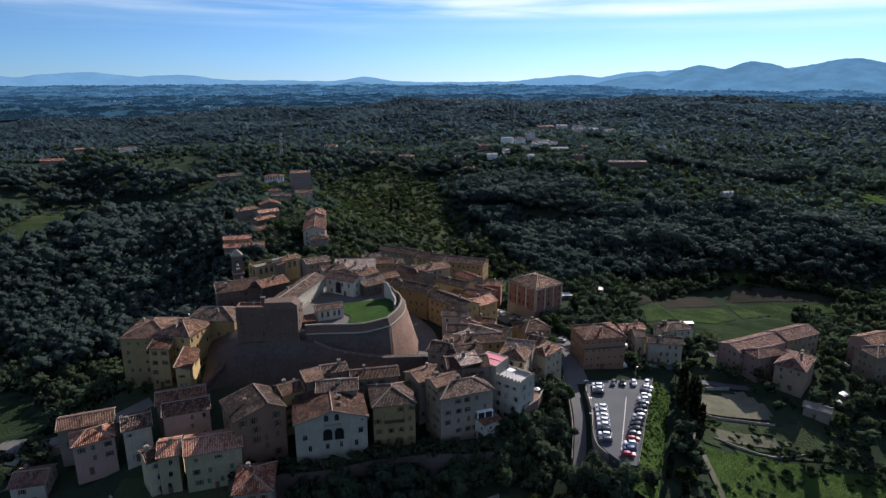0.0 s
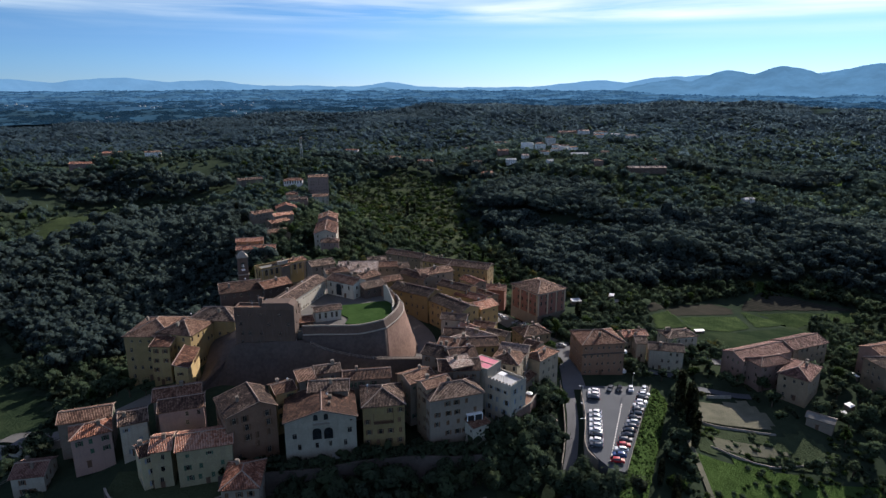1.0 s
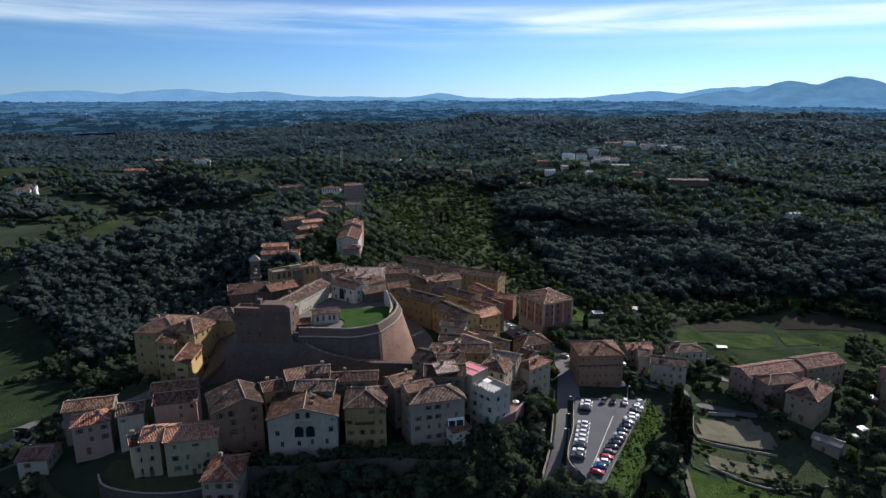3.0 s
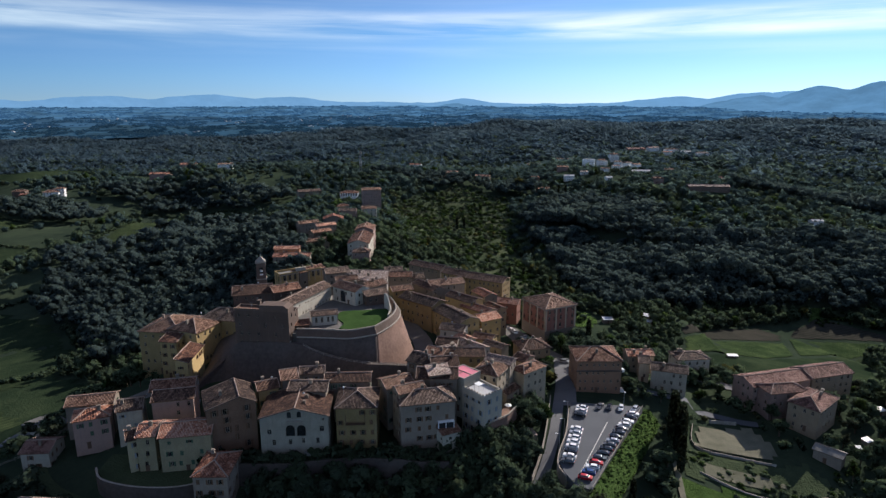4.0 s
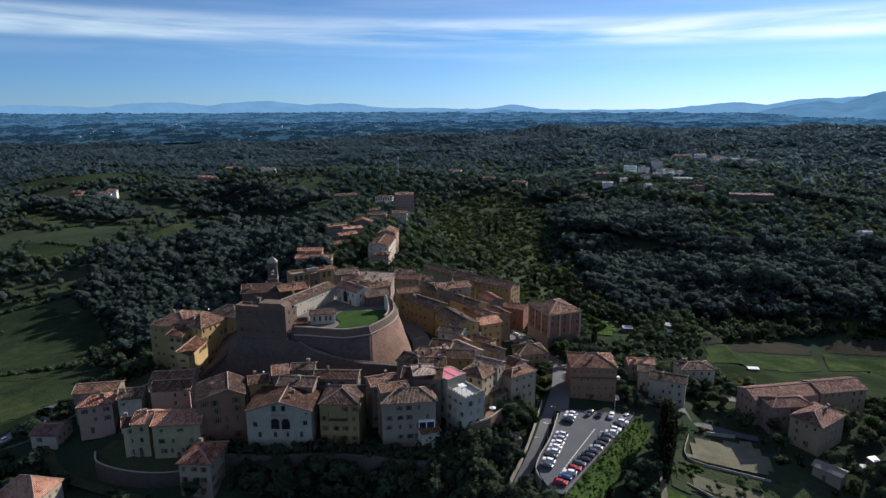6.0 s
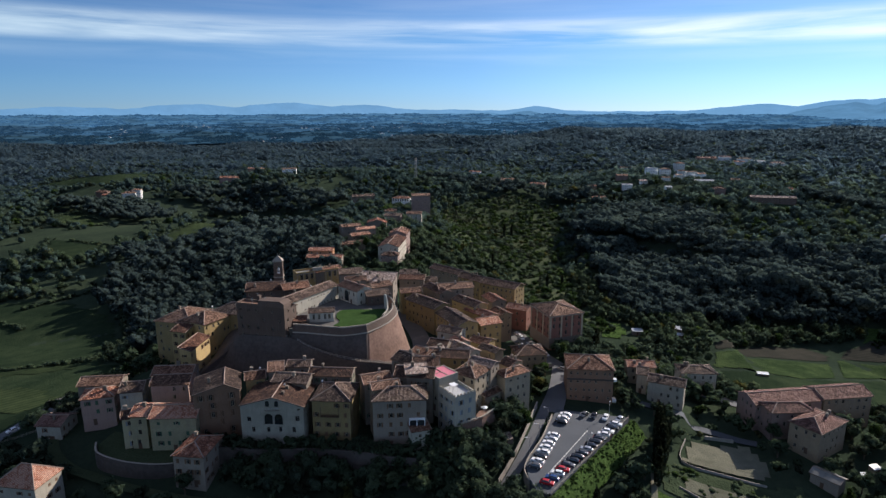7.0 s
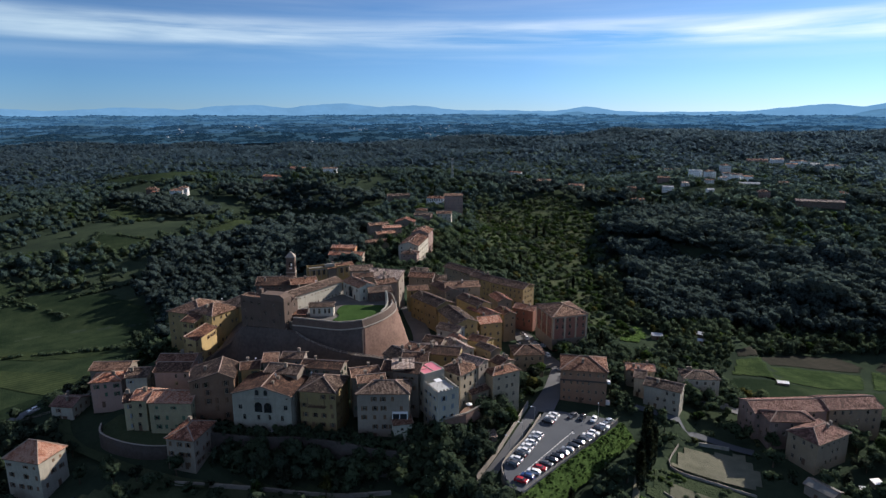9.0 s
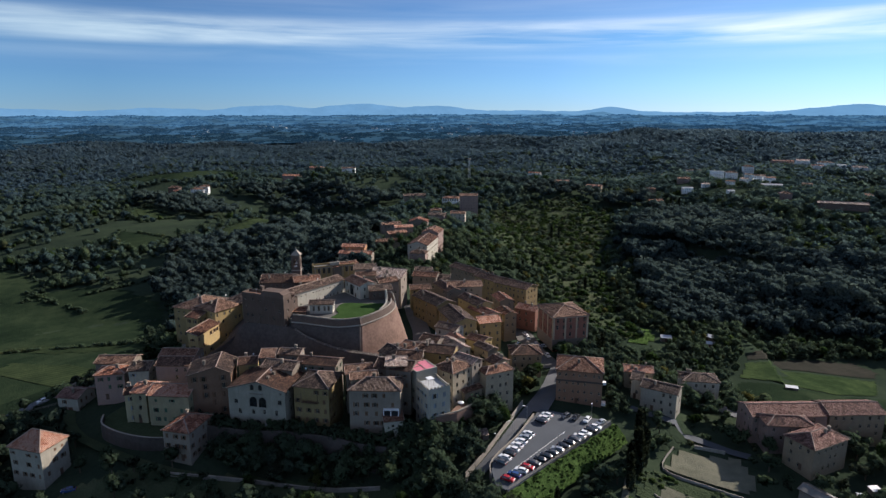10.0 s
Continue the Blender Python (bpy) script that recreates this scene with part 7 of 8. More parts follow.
def plant_many(name, templates, places, material, label, category):
    """One mesh of many plants that nobody could count. places: x, y, z, radius, height, turn, template."""
    V, F, S, T, n = [], [], [], [], 0
    rng = np.random.default_rng(len(places))
    for k, (co, f) in enumerate(templates):
        P = places[places[:, 6].astype(int) == k]
        if not len(P):
            continue
        c, s = np.cos(P[:, 5])[:, None], np.sin(P[:, 5])[:, None]
        x = (co[:, 0] * c - co[:, 1] * s) * P[:, 3:4] + P[:, 0:1]
        y = (co[:, 0] * s + co[:, 1] * c) * P[:, 3:4] + P[:, 1:2]
        z = co[:, 2] * P[:, 4:5] + P[:, 2:3]
        V.append(np.stack([x, y, z], -1).reshape(-1, 3))
        w = soft_normals(co, rng)
        S.append(np.stack([w[:, 0] * c - w[:, 1] * s, w[:, 0] * s + w[:, 1] * c, np.repeat(w[None, :, 2], len(P), 0)], -1).reshape(-1, 3))
        T.append(np.repeat(rng.uniform(0, 1, len(P)), len(co)))
        off = np.arange(len(P))[:, None, None] * len(co) + n
        F.append((f[None] + off).reshape(-1, 3))
        n += len(P) * len(co)
    me = raw_mesh(name, np.concatenate(V), np.concatenate(F), material, True)
    leaf_attributes(me, np.concatenate(S), np.concatenate(T))
    return tagged(new(name, me), label, category, kind="stuff")


RNG = np.random.default_rng(11)
TOWN = [(-112, 150), (-100, 118), (-96, 104), (-60, 108), (-52, 128), (-44, 140), (-25, 147), (0, 152), (18, 160), (30, 176), (36, 200), (30, 240), (22, 330), (-110, 330), (-118, 190)]


def free_houses(x, y, margin=2.5):
    """True where no house stands."""
    ok = np.ones(x.shape, bool)
    for px, py, c, s, w, d in FOOT:
        u, v = (x - px) * c + (y - py) * s, -(x - px) * s + (y - py) * c
        ok &= ~((u > -margin) & (u < w + margin) & (v > -margin) & (v < d + margin))
    return ok


def free_of(x, y, margin=2.5):
    """True where neither a house nor open ground lies."""
    ok = free_houses(x, y, margin)
    for poly in CLEAR:
        ok &= ~inside(x, y, poly)
    return ok


def scatter(n, r0, r1, a0=-66, a1=48):
    """Even places in a fan of the country: distances r0 to r1 from the middle of the flight."""
    r = np.sqrt(RNG.uniform(r0 * r0, r1 * r1, n))
    a = np.radians(RNG.uniform(a0, a1, n))
    return 50 + r * np.sin(a), r * np.cos(a)


def wood_density(x, y):
    """How thick the woods stand, 0 to 1."""
    d = 0.72 + 0.45 * ripple(x + 40, y - 20, 55) + 0.3 * ripple(x, y, 23)
    # thick woods: the valley slope across from the town, the combe to the west, the slope before the houses
    for cx, cy, rx, ry, k in ((150, 560, 130, 90, 0.9), (-170, 300, 70, 60, 0.9), (300, 620, 150, 90, 0.7), (-260, 620, 150, 90, 0.3), (-20, 120, 70, 22, 0.8), (220, 700, 200, 120, 0.5), (-120, 620, 160, 160, 0.25), (0, 420, 70, 60, -0.35), (20, 620, 110, 120, -0.12), (-250, 190, 90, 70, -0.8), (88, 320, 36, 36, 1.1), (60, 430, 60, 50, 0.3), (70, 350, 50, 40, 0.4), (-280, 480, 90, 70, 0.9), (-150, 420, 60, 120, 0.6), (-230, 330, 60, 50, 0.7), (120, 1000, 140, 60, -0.35), (-470, 560, 90, 60, -0.3)):
        d = d + k * np.exp(-(((x - cx) / rx) ** 2 + ((y - cy) / ry) ** 2))
    # open country of plots and hedges to the west and round the hamlet
    d = d - (0.45 + 0.5 * ripple(x + 70, y, 70)) / (1 + np.exp((x + 300) / 45))
    return d


WOOD_EAST = [(30, 655), (15, 720), (40, 800), (90, 830), (150, 800), (175, 720), (150, 690), (190, 640), (250, 640), (330, 660), (470, 620), (520, 470), (330, 480), (254, 493), (219, 493), (146, 465), (103, 440), (60, 500), (46, 604)]
WOOD_WEST = [(-320, 364), (-390, 460), (-350, 500), (-345, 592), (-300, 640), (-190, 540), (-150, 430), (-120, 400), (-112, 330), (-130, 270), (-180, 262), (-215, 300)]


def oak_wood(x, y):
    """Where the dense evergreen oaks grow, their leaves coloured dark for shaded slopes."""
    px, py = x + 14 * ripple(x, y, 17), y + 14 * ripple(y, x, 19)
    k = 0.0
    for cx, cy, rx, ry in ((-60, 900, 160, 40), (-420, 760, 150, 50), (-560, 640, 90, 40), (90, 1330, 400, 60), (-760, 1080, 240, 50), (420, 880, 140, 60)):
        k = np.maximum(k, np.exp(-(((x - cx) / rx) ** 2 + ((y - cy) / ry) ** 2)))
    return inside(px, py, WOOD_EAST) | inside(px, py, WOOD_WEST) | (k + 0.12 * ripple(x, y, 31) > 0.45)


def make_woods():
    rng = np.random.default_rng(3)
    close_t = [crown(rng, 4, 1, 60, 0.16, 1.1, 0.6, 0.85) for _ in range(6)]
    near_t = [crown(rng, 2, 1, 34, 0.19, 1.15, 0.5, 0.95) for _ in range(8)]
    mid_t = [crown(rng, 1, 1, 20, 0.24, 0.95, core=0.9) for _ in range(6)]
    wood_t = [crown(rng, 1, 1, 15, 0.26, 1.1, core=0.95) for i in range(8)]
    far_t = [tuft(rng, 7, 0.36) for _ in range(6)]

    def lay(x, y, rmin, rmax, nt, squash=(0.82, 1.0), sink=0.45):
        n = len(x)
        R = RNG.uniform(rmin, rmax, n) * RNG.choice([0.75, 0.95, 1.05, 1.15], n)
        H = R * RNG.uniform(*squash, n)
        return np.stack([x, y, height(x, y) + H * (1 - sink) + 0.6 * R, R, H, RNG.uniform(0, 6.28, n), RNG.integers(0, nt, n)], -1)

    # near woods, from the slope under the houses to the valley
    x, y = scatter(6800, 95, 330)
    x2, y2 = scatter(11000, 330, 560)
    x, y = np.concatenate([x, x2]), np.concatenate([y, y2])
    k = free_of(x, y) & ((wood_density(x, y) > RNG.uniform(0.1, 0.9, len(x))) | oak_wood(x, y))
    k &= ~inside(x, y, TOWN)
    fx, fy = RNG.uniform(-70, 60, 620), RNG.uniform(96, 172, 620)
    kf = free_of(fx, fy, 1.5) & ~inside(fx, fy, TOWN)
    # the grass slope below the front houses carries few trees
    k &= ~inside(x, y, FRONT) | (RNG.uniform(0, 1, len(x)) < 0.12)
    kf &= ~inside(fx, fy, FRONT) | (RNG.uniform(0, 1, len(fx)) < 0.3)
    x, y = np.concatenate([x[k], fx[kf]]), np.concatenate([y[k], fy[kf]])
    gold = RNG.uniform(0, 1, len(x)) + 0.09 * np.exp(-(((x - 0) / 80) ** 2 + ((y - 430) / 110) ** 2))
    P = lay(x, y, 2.4, 4.4, 6)
    close = np.hypot(x - 50, y) < 320
    big = np.where(close, 1.0, 1.2)[:, None]
    P[:, 3:5] *= big
    oak = oak_wood(x, y)
    Q = P[oak & ~close]
    swell = np.clip(1.1 + 0.35 * ripple(Q[:, 0], Q[:, 1], 34) + 0.15 * ripple(Q[:, 0], Q[:, 1], 13), 0.7, 1.6)
    Q[:, 3] *= 1.22 * swell
    Q[:, 4] *= 1.15 * swell
    Q[:, 2] += 2.0 + 6.0 * (swell - 0.7)
    plant_many("oak_wood", near_t, Q, M_OAK, "dense evergreen oak wood across the valley, coloured for shade and haze", "woods")
    for tpl, sel, where in ((close_t, close, "round the hill"), (near_t, ~close & ~oak, "in the valley")):
        plant_many("woodland", tpl, P[sel & (gold < 0.86)], M_LEAF, "dark green mixed woodland " + where, "woods")
        plant_many("olive_grove", tpl, P[sel & (gold >= 0.86) & (gold < 0.95)] * np.array([1, 1, 1, 0.8, 0.75, 1, 1]), M_OLIVE, "grey-green olive trees scattered " + where, "trees")
        plant_many("fresh_trees", tpl, P[sel & (gold >= 0.95) & (gold < 0.995)], M_BRIGHT, "lighter green trees among the woods " + where, "trees")
        plant_many("yellow_trees", tpl, P[sel & (gold >= 0.995)], M_GOLD, "yellowing autumn trees " + where, "trees")
    # the middle distance
    x, y = scatter(25000, 545, 1200)
    ox, oy = RNG.uniform(0, 480, 5200), RNG.uniform(520, 850, 5200)
    ok = inside(ox, oy, WOOD_EAST) & (np.hypot(ox - 50, oy) > 545)
    x, y = np.concatenate([x, ox[ok]]), np.concatenate([y, oy[ok]])
    k = free_of(x, y) & ((wood_density(x, y) + 0.3 * ripple(x, y + 30, 85) > RNG.uniform(0.0, 0.85, len(x))) | oak_wood(x, y))
    x, y = x[k], y[k]
    gold = RNG.uniform(0, 0.985, len(x)) + 0.10 * np.maximum(ripple(x + 90, y, 42), 0) * RNG.uniform(0, 1, len(x))
    gold += 0.05 * np.exp(-(((x - 40) / 110) ** 2 + ((y - 640) / 130) ** 2)) + 0.5 * np.exp(-(((x - 196) / 20) ** 2 + ((y - 715) / 50) ** 2))
    P = lay(x, y, 3.2, 5.8, 8, (0.8, 1.05))
    P[:, 3:5] *= (RNG.choice([0.85, 1.0, 1.1, 1.25], len(P)) * np.clip(1 + 0.35 * ripple(x, y, 47), 0.7, 1.4))[:, None]
    P[:, 2] = height(x, y) + P[:, 4] * RNG.uniform(0.5, 0.75, len(P))
    oak = oak_wood(x, y)
    Q = P[oak]
    swell = np.clip(1.0 + 0.3 * ripple(Q[:, 0], Q[:, 1], 38), 0.75, 1.3)
    Q[:, 3] *= 1.2 * swell
    Q[:, 4] *= swell
    Q[:, 2] += 5.0 * (swell - 0.7) + 2.5 + 0.5 * Q[:, 3]
    plant_many("oak_wood", wood_t, Q, M_OAK, "evergreen oak wood on the hill slopes, coloured for shade and haze", "woods")
    P, gold = P[~oak], gold[~oak]
    # the haze-tinted leaves grow more common with distance
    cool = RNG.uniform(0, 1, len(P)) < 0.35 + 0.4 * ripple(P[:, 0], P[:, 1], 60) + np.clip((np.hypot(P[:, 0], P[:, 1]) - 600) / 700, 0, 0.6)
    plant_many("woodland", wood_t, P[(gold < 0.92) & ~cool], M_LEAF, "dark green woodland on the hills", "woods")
    plant_many("woodland", wood_t, P[(gold < 0.92) & cool], M_LEAFMID, "woodland on the hills behind the town, tinted blue for haze", "woods")
    plant_many("olive_grove", wood_t, P[(gold >= 0.92) & (gold < 0.95)] * np.array([1, 1, 1, 0.7, 0.7, 1, 1]), M_OLIVE, "grey-green olive groves on the hills", "trees")
    plant_many("fresh_trees", wood_t, P[(gold >= 0.95) & (gold < 0.997) | (gold >= 1.0) & (gold < 1.03)], M_BRIGHT, "lighter green trees on the hills", "trees")
    plant_many("yellow_trees", wood_t, P[(gold >= 0.997) & (gold < 1.0)], M_GOLD, "yellowing trees on the hills", "trees")
    plant_many("fresh_trees", wood_t, P[gold >= 1.03] * np.array([1, 1, 1, 0.7, 0.6, 1, 1]), M_BRIGHT, "bright green young trees in the clearing", "trees")
    # far upland: green woods first, then woods with haze blue in their leaf colour
    x, y = scatter(46000, 1170, 2620)
    az = np.degrees(np.arctan2(x - 50, y))
    k = free_of(x, y) & (0.7 + 0.6 * ripple(x, y, 120) + 0.3 * ripple(x, y, 50) + np.where(az > -12, 0.35, -0.05) > RNG.uniform(-0.4, 0.8, len(x)))
    x, y = x[k], y[k]
    P = lay(x, y, 4.2, 7.4, 6, (0.65, 0.9))
    P[:, 3:5] *= np.clip(1 + 0.4 * ripple(x, y, 90), 0.6, 1.5)[:, None]
    P[:, 2] = height(x, y) + 0.4 * P[:, 4] + 1
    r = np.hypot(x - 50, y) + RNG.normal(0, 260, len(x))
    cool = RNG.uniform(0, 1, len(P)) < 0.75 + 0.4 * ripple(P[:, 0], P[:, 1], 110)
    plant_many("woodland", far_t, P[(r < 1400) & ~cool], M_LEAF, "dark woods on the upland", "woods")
    plant_many("woodland", far_t, P[(r < 1400) & cool], M_LEAFMID, "woods on the upland, tinted blue for haze", "woods")
    plant_many("woodland", far_t, P[r >= 1400], M_LEAFFAR, "far woods on the upland, tinted bluer for haze", "woods")
    # bushes of the overgrown slope
    x, y = RNG.uniform(-170, 90, 10500), RNG.uniform(375, 910, 10500)
    k = inside(x, y, SCRUB) & (0.55 + 0.45 * ripple(x, y, 19) + 0.25 * ripple(x, y, 8) > RNG.uniform(0, 1, len(x)))
    x, y = x[k], y[k]
    P = lay(x, y, 1.3, 4.2, 6, (0.6, 0.95), 0.7)
    P[:, 2] -= 0.3 * P[:, 4]
    kind = RNG.uniform(0, 1, len(x))
    for m, lo, hi, what in ((M_LEAF, 0, 0.3, "dark green"), (M_OLIVE, 0.3, 0.5, "grey-green"), (M_BRIGHT, 0.5, 0.985, "fresh green"), (M_GOLD, 0.985, 1, "yellowing")):
        plant_many("bushes", mid_t, P[(kind >= lo) & (kind < hi)], m, what + " bushes on the overgrown slope", "bushes")
    # hedges along the edges of the fields
    hx, hy = [], []
    for poly in FIELDS:
        for (x0, y0), (x1, y1) in zip(poly, poly[1:] + poly[:1]):
            m = int(math.hypot(x1 - x0, y1 - y0) / 2.2)
            t = np.linspace(0, 1, m)
            keep = ripple(x0 + (x1 - x0) * t, y0 + (y1 - y0) * t, 14) > -0.35
            hx.append((x0 + (x1 - x0) * t)[keep] + RNG.normal(0, 1.2, keep.sum()))
            hy.append((y0 + (y1 - y0) * t)[keep] + RNG.normal(0, 1.2, keep.sum()))
    x, y = np.concatenate(hx), np.concatenate(hy)
    P = lay(x, y, 1.3, 3.0, 6, (0.7, 1.0), 0.7)
    P[:, 2] -= 0.35 * P[:, 3]
    plant_many("hedgerow", mid_t, P, M_LEAF, "uneven hedges between the fields", "hedge")
    # bushes close to the town
    x, y = scatter(3600, 110, 330)
    k = free_of(x, y, 0.8) & (RNG.uniform(0, 1, len(x)) < 0.55)
    k &= ~inside(x, y, TOWN)
    x, y = x[k], y[k]
    P = lay(x, y, 0.8, 1.7, 6, (0.7, 1.0), 0.7)
    P[:, 2] -= 0.6 * P[:, 3] * 0.7
    plant_many("shrubs", mid_t, P, M_LEAF, "low dark shrubs and hedges", "shrubs")


make_woods()


def low_growth():
    rng = np.random.default_rng(17)
    t = [crown(rng, 1, 1, 26, 0.28, 0.8) for _ in range(4)]
    k, q = rng.uniform(0, 1.18, 420), rng.uniform(0.05, 0.98, 420)
    x, y = 77.3 - 22.1 * k + q * (5.6 + k), 203.4 - 51.4 * k - q * 1.4
    z = PARK_Z - 0.5 + 0.5 * np.sin(np.minimum(q * 4, 1.57)) - 5.5 * q**1.6
    R = rng.uniform(0.3, 0.75, len(x))
    plant_many("ivy", t, np.stack([x, y, z, R, R * 0.6, rng.uniform(0, 6.28, len(x)), rng.integers(0, 4, len(x))], -1), M_BRIGHT, "low green ivy and shrubs on the bank", "shrubs")
    x, y = rng.uniform(78, 150, 950), rng.uniform(125, 201, 950)
    ok = free_of(x, y, 1.0) | inside(x, y, [(84, 182), (90, 198), (118, 198), (132, 202), (150, 176), (150, 140), (110, 120), (78, 150)])
    ok &= ripple(x, y, 9) + 0.4 * ripple(x, y, 4) > -0.1
    x, y = x[ok], y[ok]
    R = rng.uniform(0.5, 1.6, len(x))
    m = rng.uniform(0, 1, len(x)) < 0.5
    P = np.stack([x, y, height(x, y) + 0.35 * R, R, R * 0.8, rng.uniform(0, 6.28, len(x)), rng.integers(0, 4, len(x))], -1)
    plant_many("shrubs", t, P[m], M_LEAF, "dark shrubs on the garden slope", "shrubs")
    plant_many("shrubs", t, P[~m], M_BRIGHT, "light green shrubs on the garden slope", "shrubs")
    # bright bushes where the valley field ends
    x, y = rng.uniform(246, 276, 110), rng.uniform(468, 504, 110)
    ok = inside(x, y, [(246, 474), (252, 468), (275, 488), (270, 504), (258, 496)])
    x, y = x[ok], y[ok]
    R = rng.uniform(1.2, 2.6, len(x))
    plant_many("shrubs", t, np.stack([x, y, height(x, y) + 0.5 * R, R, R * 0.9, rng.uniform(0, 6.28, len(x)), rng.integers(0, 4, len(x))], -1), M_BRIGHT, "bright green bushes at the end of the valley field", "shrubs")


low_growth()


def front_garden():
    """Tangled shrubs along the foot of the front row of houses and on the bank below them."""
    rng = np.random.default_rng(29)
    t = [crown(rng, 3, 1, 50, 0.17, 1.0, 0.55, 0.9) for _ in range(5)]
    line = np.array([(-57, 141.2), (-44, 143.4), (-30, 146.0), (-19, 150.3), (-4, 153.4), (8, 154.6), (19, 158.5)])
    k = rng.uniform(0, 1, 330)
    x, y = np.interp(k, np.linspace(0, 1, 7), line[:, 0]), np.interp(k, np.linspace(0, 1, 7), line[:, 1])
    y = y + rng.uniform(0.4, 6.5, len(x)) * rng.choice([0.3, 1.0], len(x))
    ok = free_houses(x, y, 0.6)
    x, y = x[ok], y[ok]
    R = rng.uniform(0.8, 2.3, len(x))
    z = np.interp(x, line[:, 0], [-3.2, -3.0, -3.0, -3.2, -3.4, -4.0, -5.0])
    plant_many("shrubs", t, np.stack([x, y, z + 0.5 * R, R, R * rng.uniform(0.8, 1.4, len(x)), rng.uniform(0, 6.28, len(x)), rng.integers(0, 5, len(x))], -1), M_LEAF, "dark tangled shrubs before the front houses", "shrubs")


front_garden()


def tree(x, y, r, h, material, kind, seed):
    """A single tree: tapered trunk with limbs, and a crown of leaf clumps."""
    k = (kind, seed % 4)
    z = hgt(x, y)
    if k not in TREES:
        rng = np.random.default_rng(40 + seed % 4)
        b = bmesh.new()
        if kind == "cypress":
            beam(b, (0, 0, -1), (0, 0, 2.0), 0.22, 6)
            co, f = cypress_crown(rng, 330)
            co = co * np.array([12.5, 12.5, 14]) + np.array([0, 0, 0.4])
        else:
            beam(b, (0, 0, -1), (0.1, 0, 2.6), 0.26, 7)
            for i in range(4):
                a = i * 1.57 + rng.uniform(-0.4, 0.4)
                beam(b, (0.1, 0, 2.0 + 0.2 * i), (1.6 * math.cos(a), 1.6 * math.sin(a), 4.2 + rng.uniform(-0.3, 0.6)), 0.11, 5)
            co, f = crown(rng, 7, 1, 420, 0.10, 0.95, 0.62, 0.8)
            co = co * 3.4 + np.array([0, 0, 5.0])
        tm = bpy.data.meshes.new("trunk")
        b.to_mesh(tm)
        b.free()
        tm.materials.append(M_BARK)
        TREES[k] = (tm, co, f)
    tm, co, f = TREES[k]
    mk = (k, material.name)
    if mk not in CROWNS:
        CROWNS[mk] = raw_mesh("crown", co, f, material)
        leaf_attributes(CROWNS[mk], soft_normals(co - np.array([0, 0, co[:, 2].mean()]), np.random.default_rng(seed)), np.full(len(co), 0.15 + 0.2 * (seed % 4)))
    names = {"cypress": "tall dark column-shaped cypress", "tree": "round-headed %s garden tree" % ("olive-grey" if material is M_OLIVE else "yellowing" if material is M_GOLD else "light green" if material is M_BRIGHT else "dark green")}
    t = thing("cypress" if kind == "cypress" else "tree", pose(x, y, z, 0, 0, seed * 47 % 360), names[kind], "tree", "trees of the town")
    t.scale = (r, r, h)
    shared("trunk", tm, t)
    shared("crown", CROWNS[mk], t)


TREES, CROWNS = {}, {}
i = 0
for x, y, s in ((86.5, 200, 1.35), (88.5, 196, 1.2), (87.5, 191, 1.25), (86, 182, 1.0), (70, 152, 0.9), (68, 160, 0.7), (85.5, 187, 1.0), (62.5, 276, 0.95), (62, 268, 0.8), (-60, 300, 0.9), (-38, 318, 0.7), (-30, 470, 0.8), (-20, 455, 0.7), (12, 520, 0.9), (24, 530, 0.8), (-45, 560, 0.9), (-228, 800, 1.0), (-60, 700, 1.2), (-52, 702, 1.1), (60, 880, 1.3), (70, 885, 1.2), (-200, 540, 1.1), (-46, 340, 0.8)):
    tree(x, y, s * 0.95, s, M_CYP, "cypress", i)
    i += 1
_r = random.Random(8)
for _ in range(420):
    x, y = _r.uniform(-130, 190), _r.uniform(100, 330)
    if not bool(free_of(np.array([x]), np.array([y]), 3.0)[0]) or bool(inside(np.array([x]), np.array([y]), TOWN)[0]):
        continue
    k = _r.random()
    tree(x, y, _r.uniform(0.6, 1.15), _r.uniform(0.6, 1.1), M_LEAF if k < 0.7 else M_OLIVE if k < 0.86 else M_BRIGHT if k < 0.97 else M_GOLD, "tree", i)
    i += 1
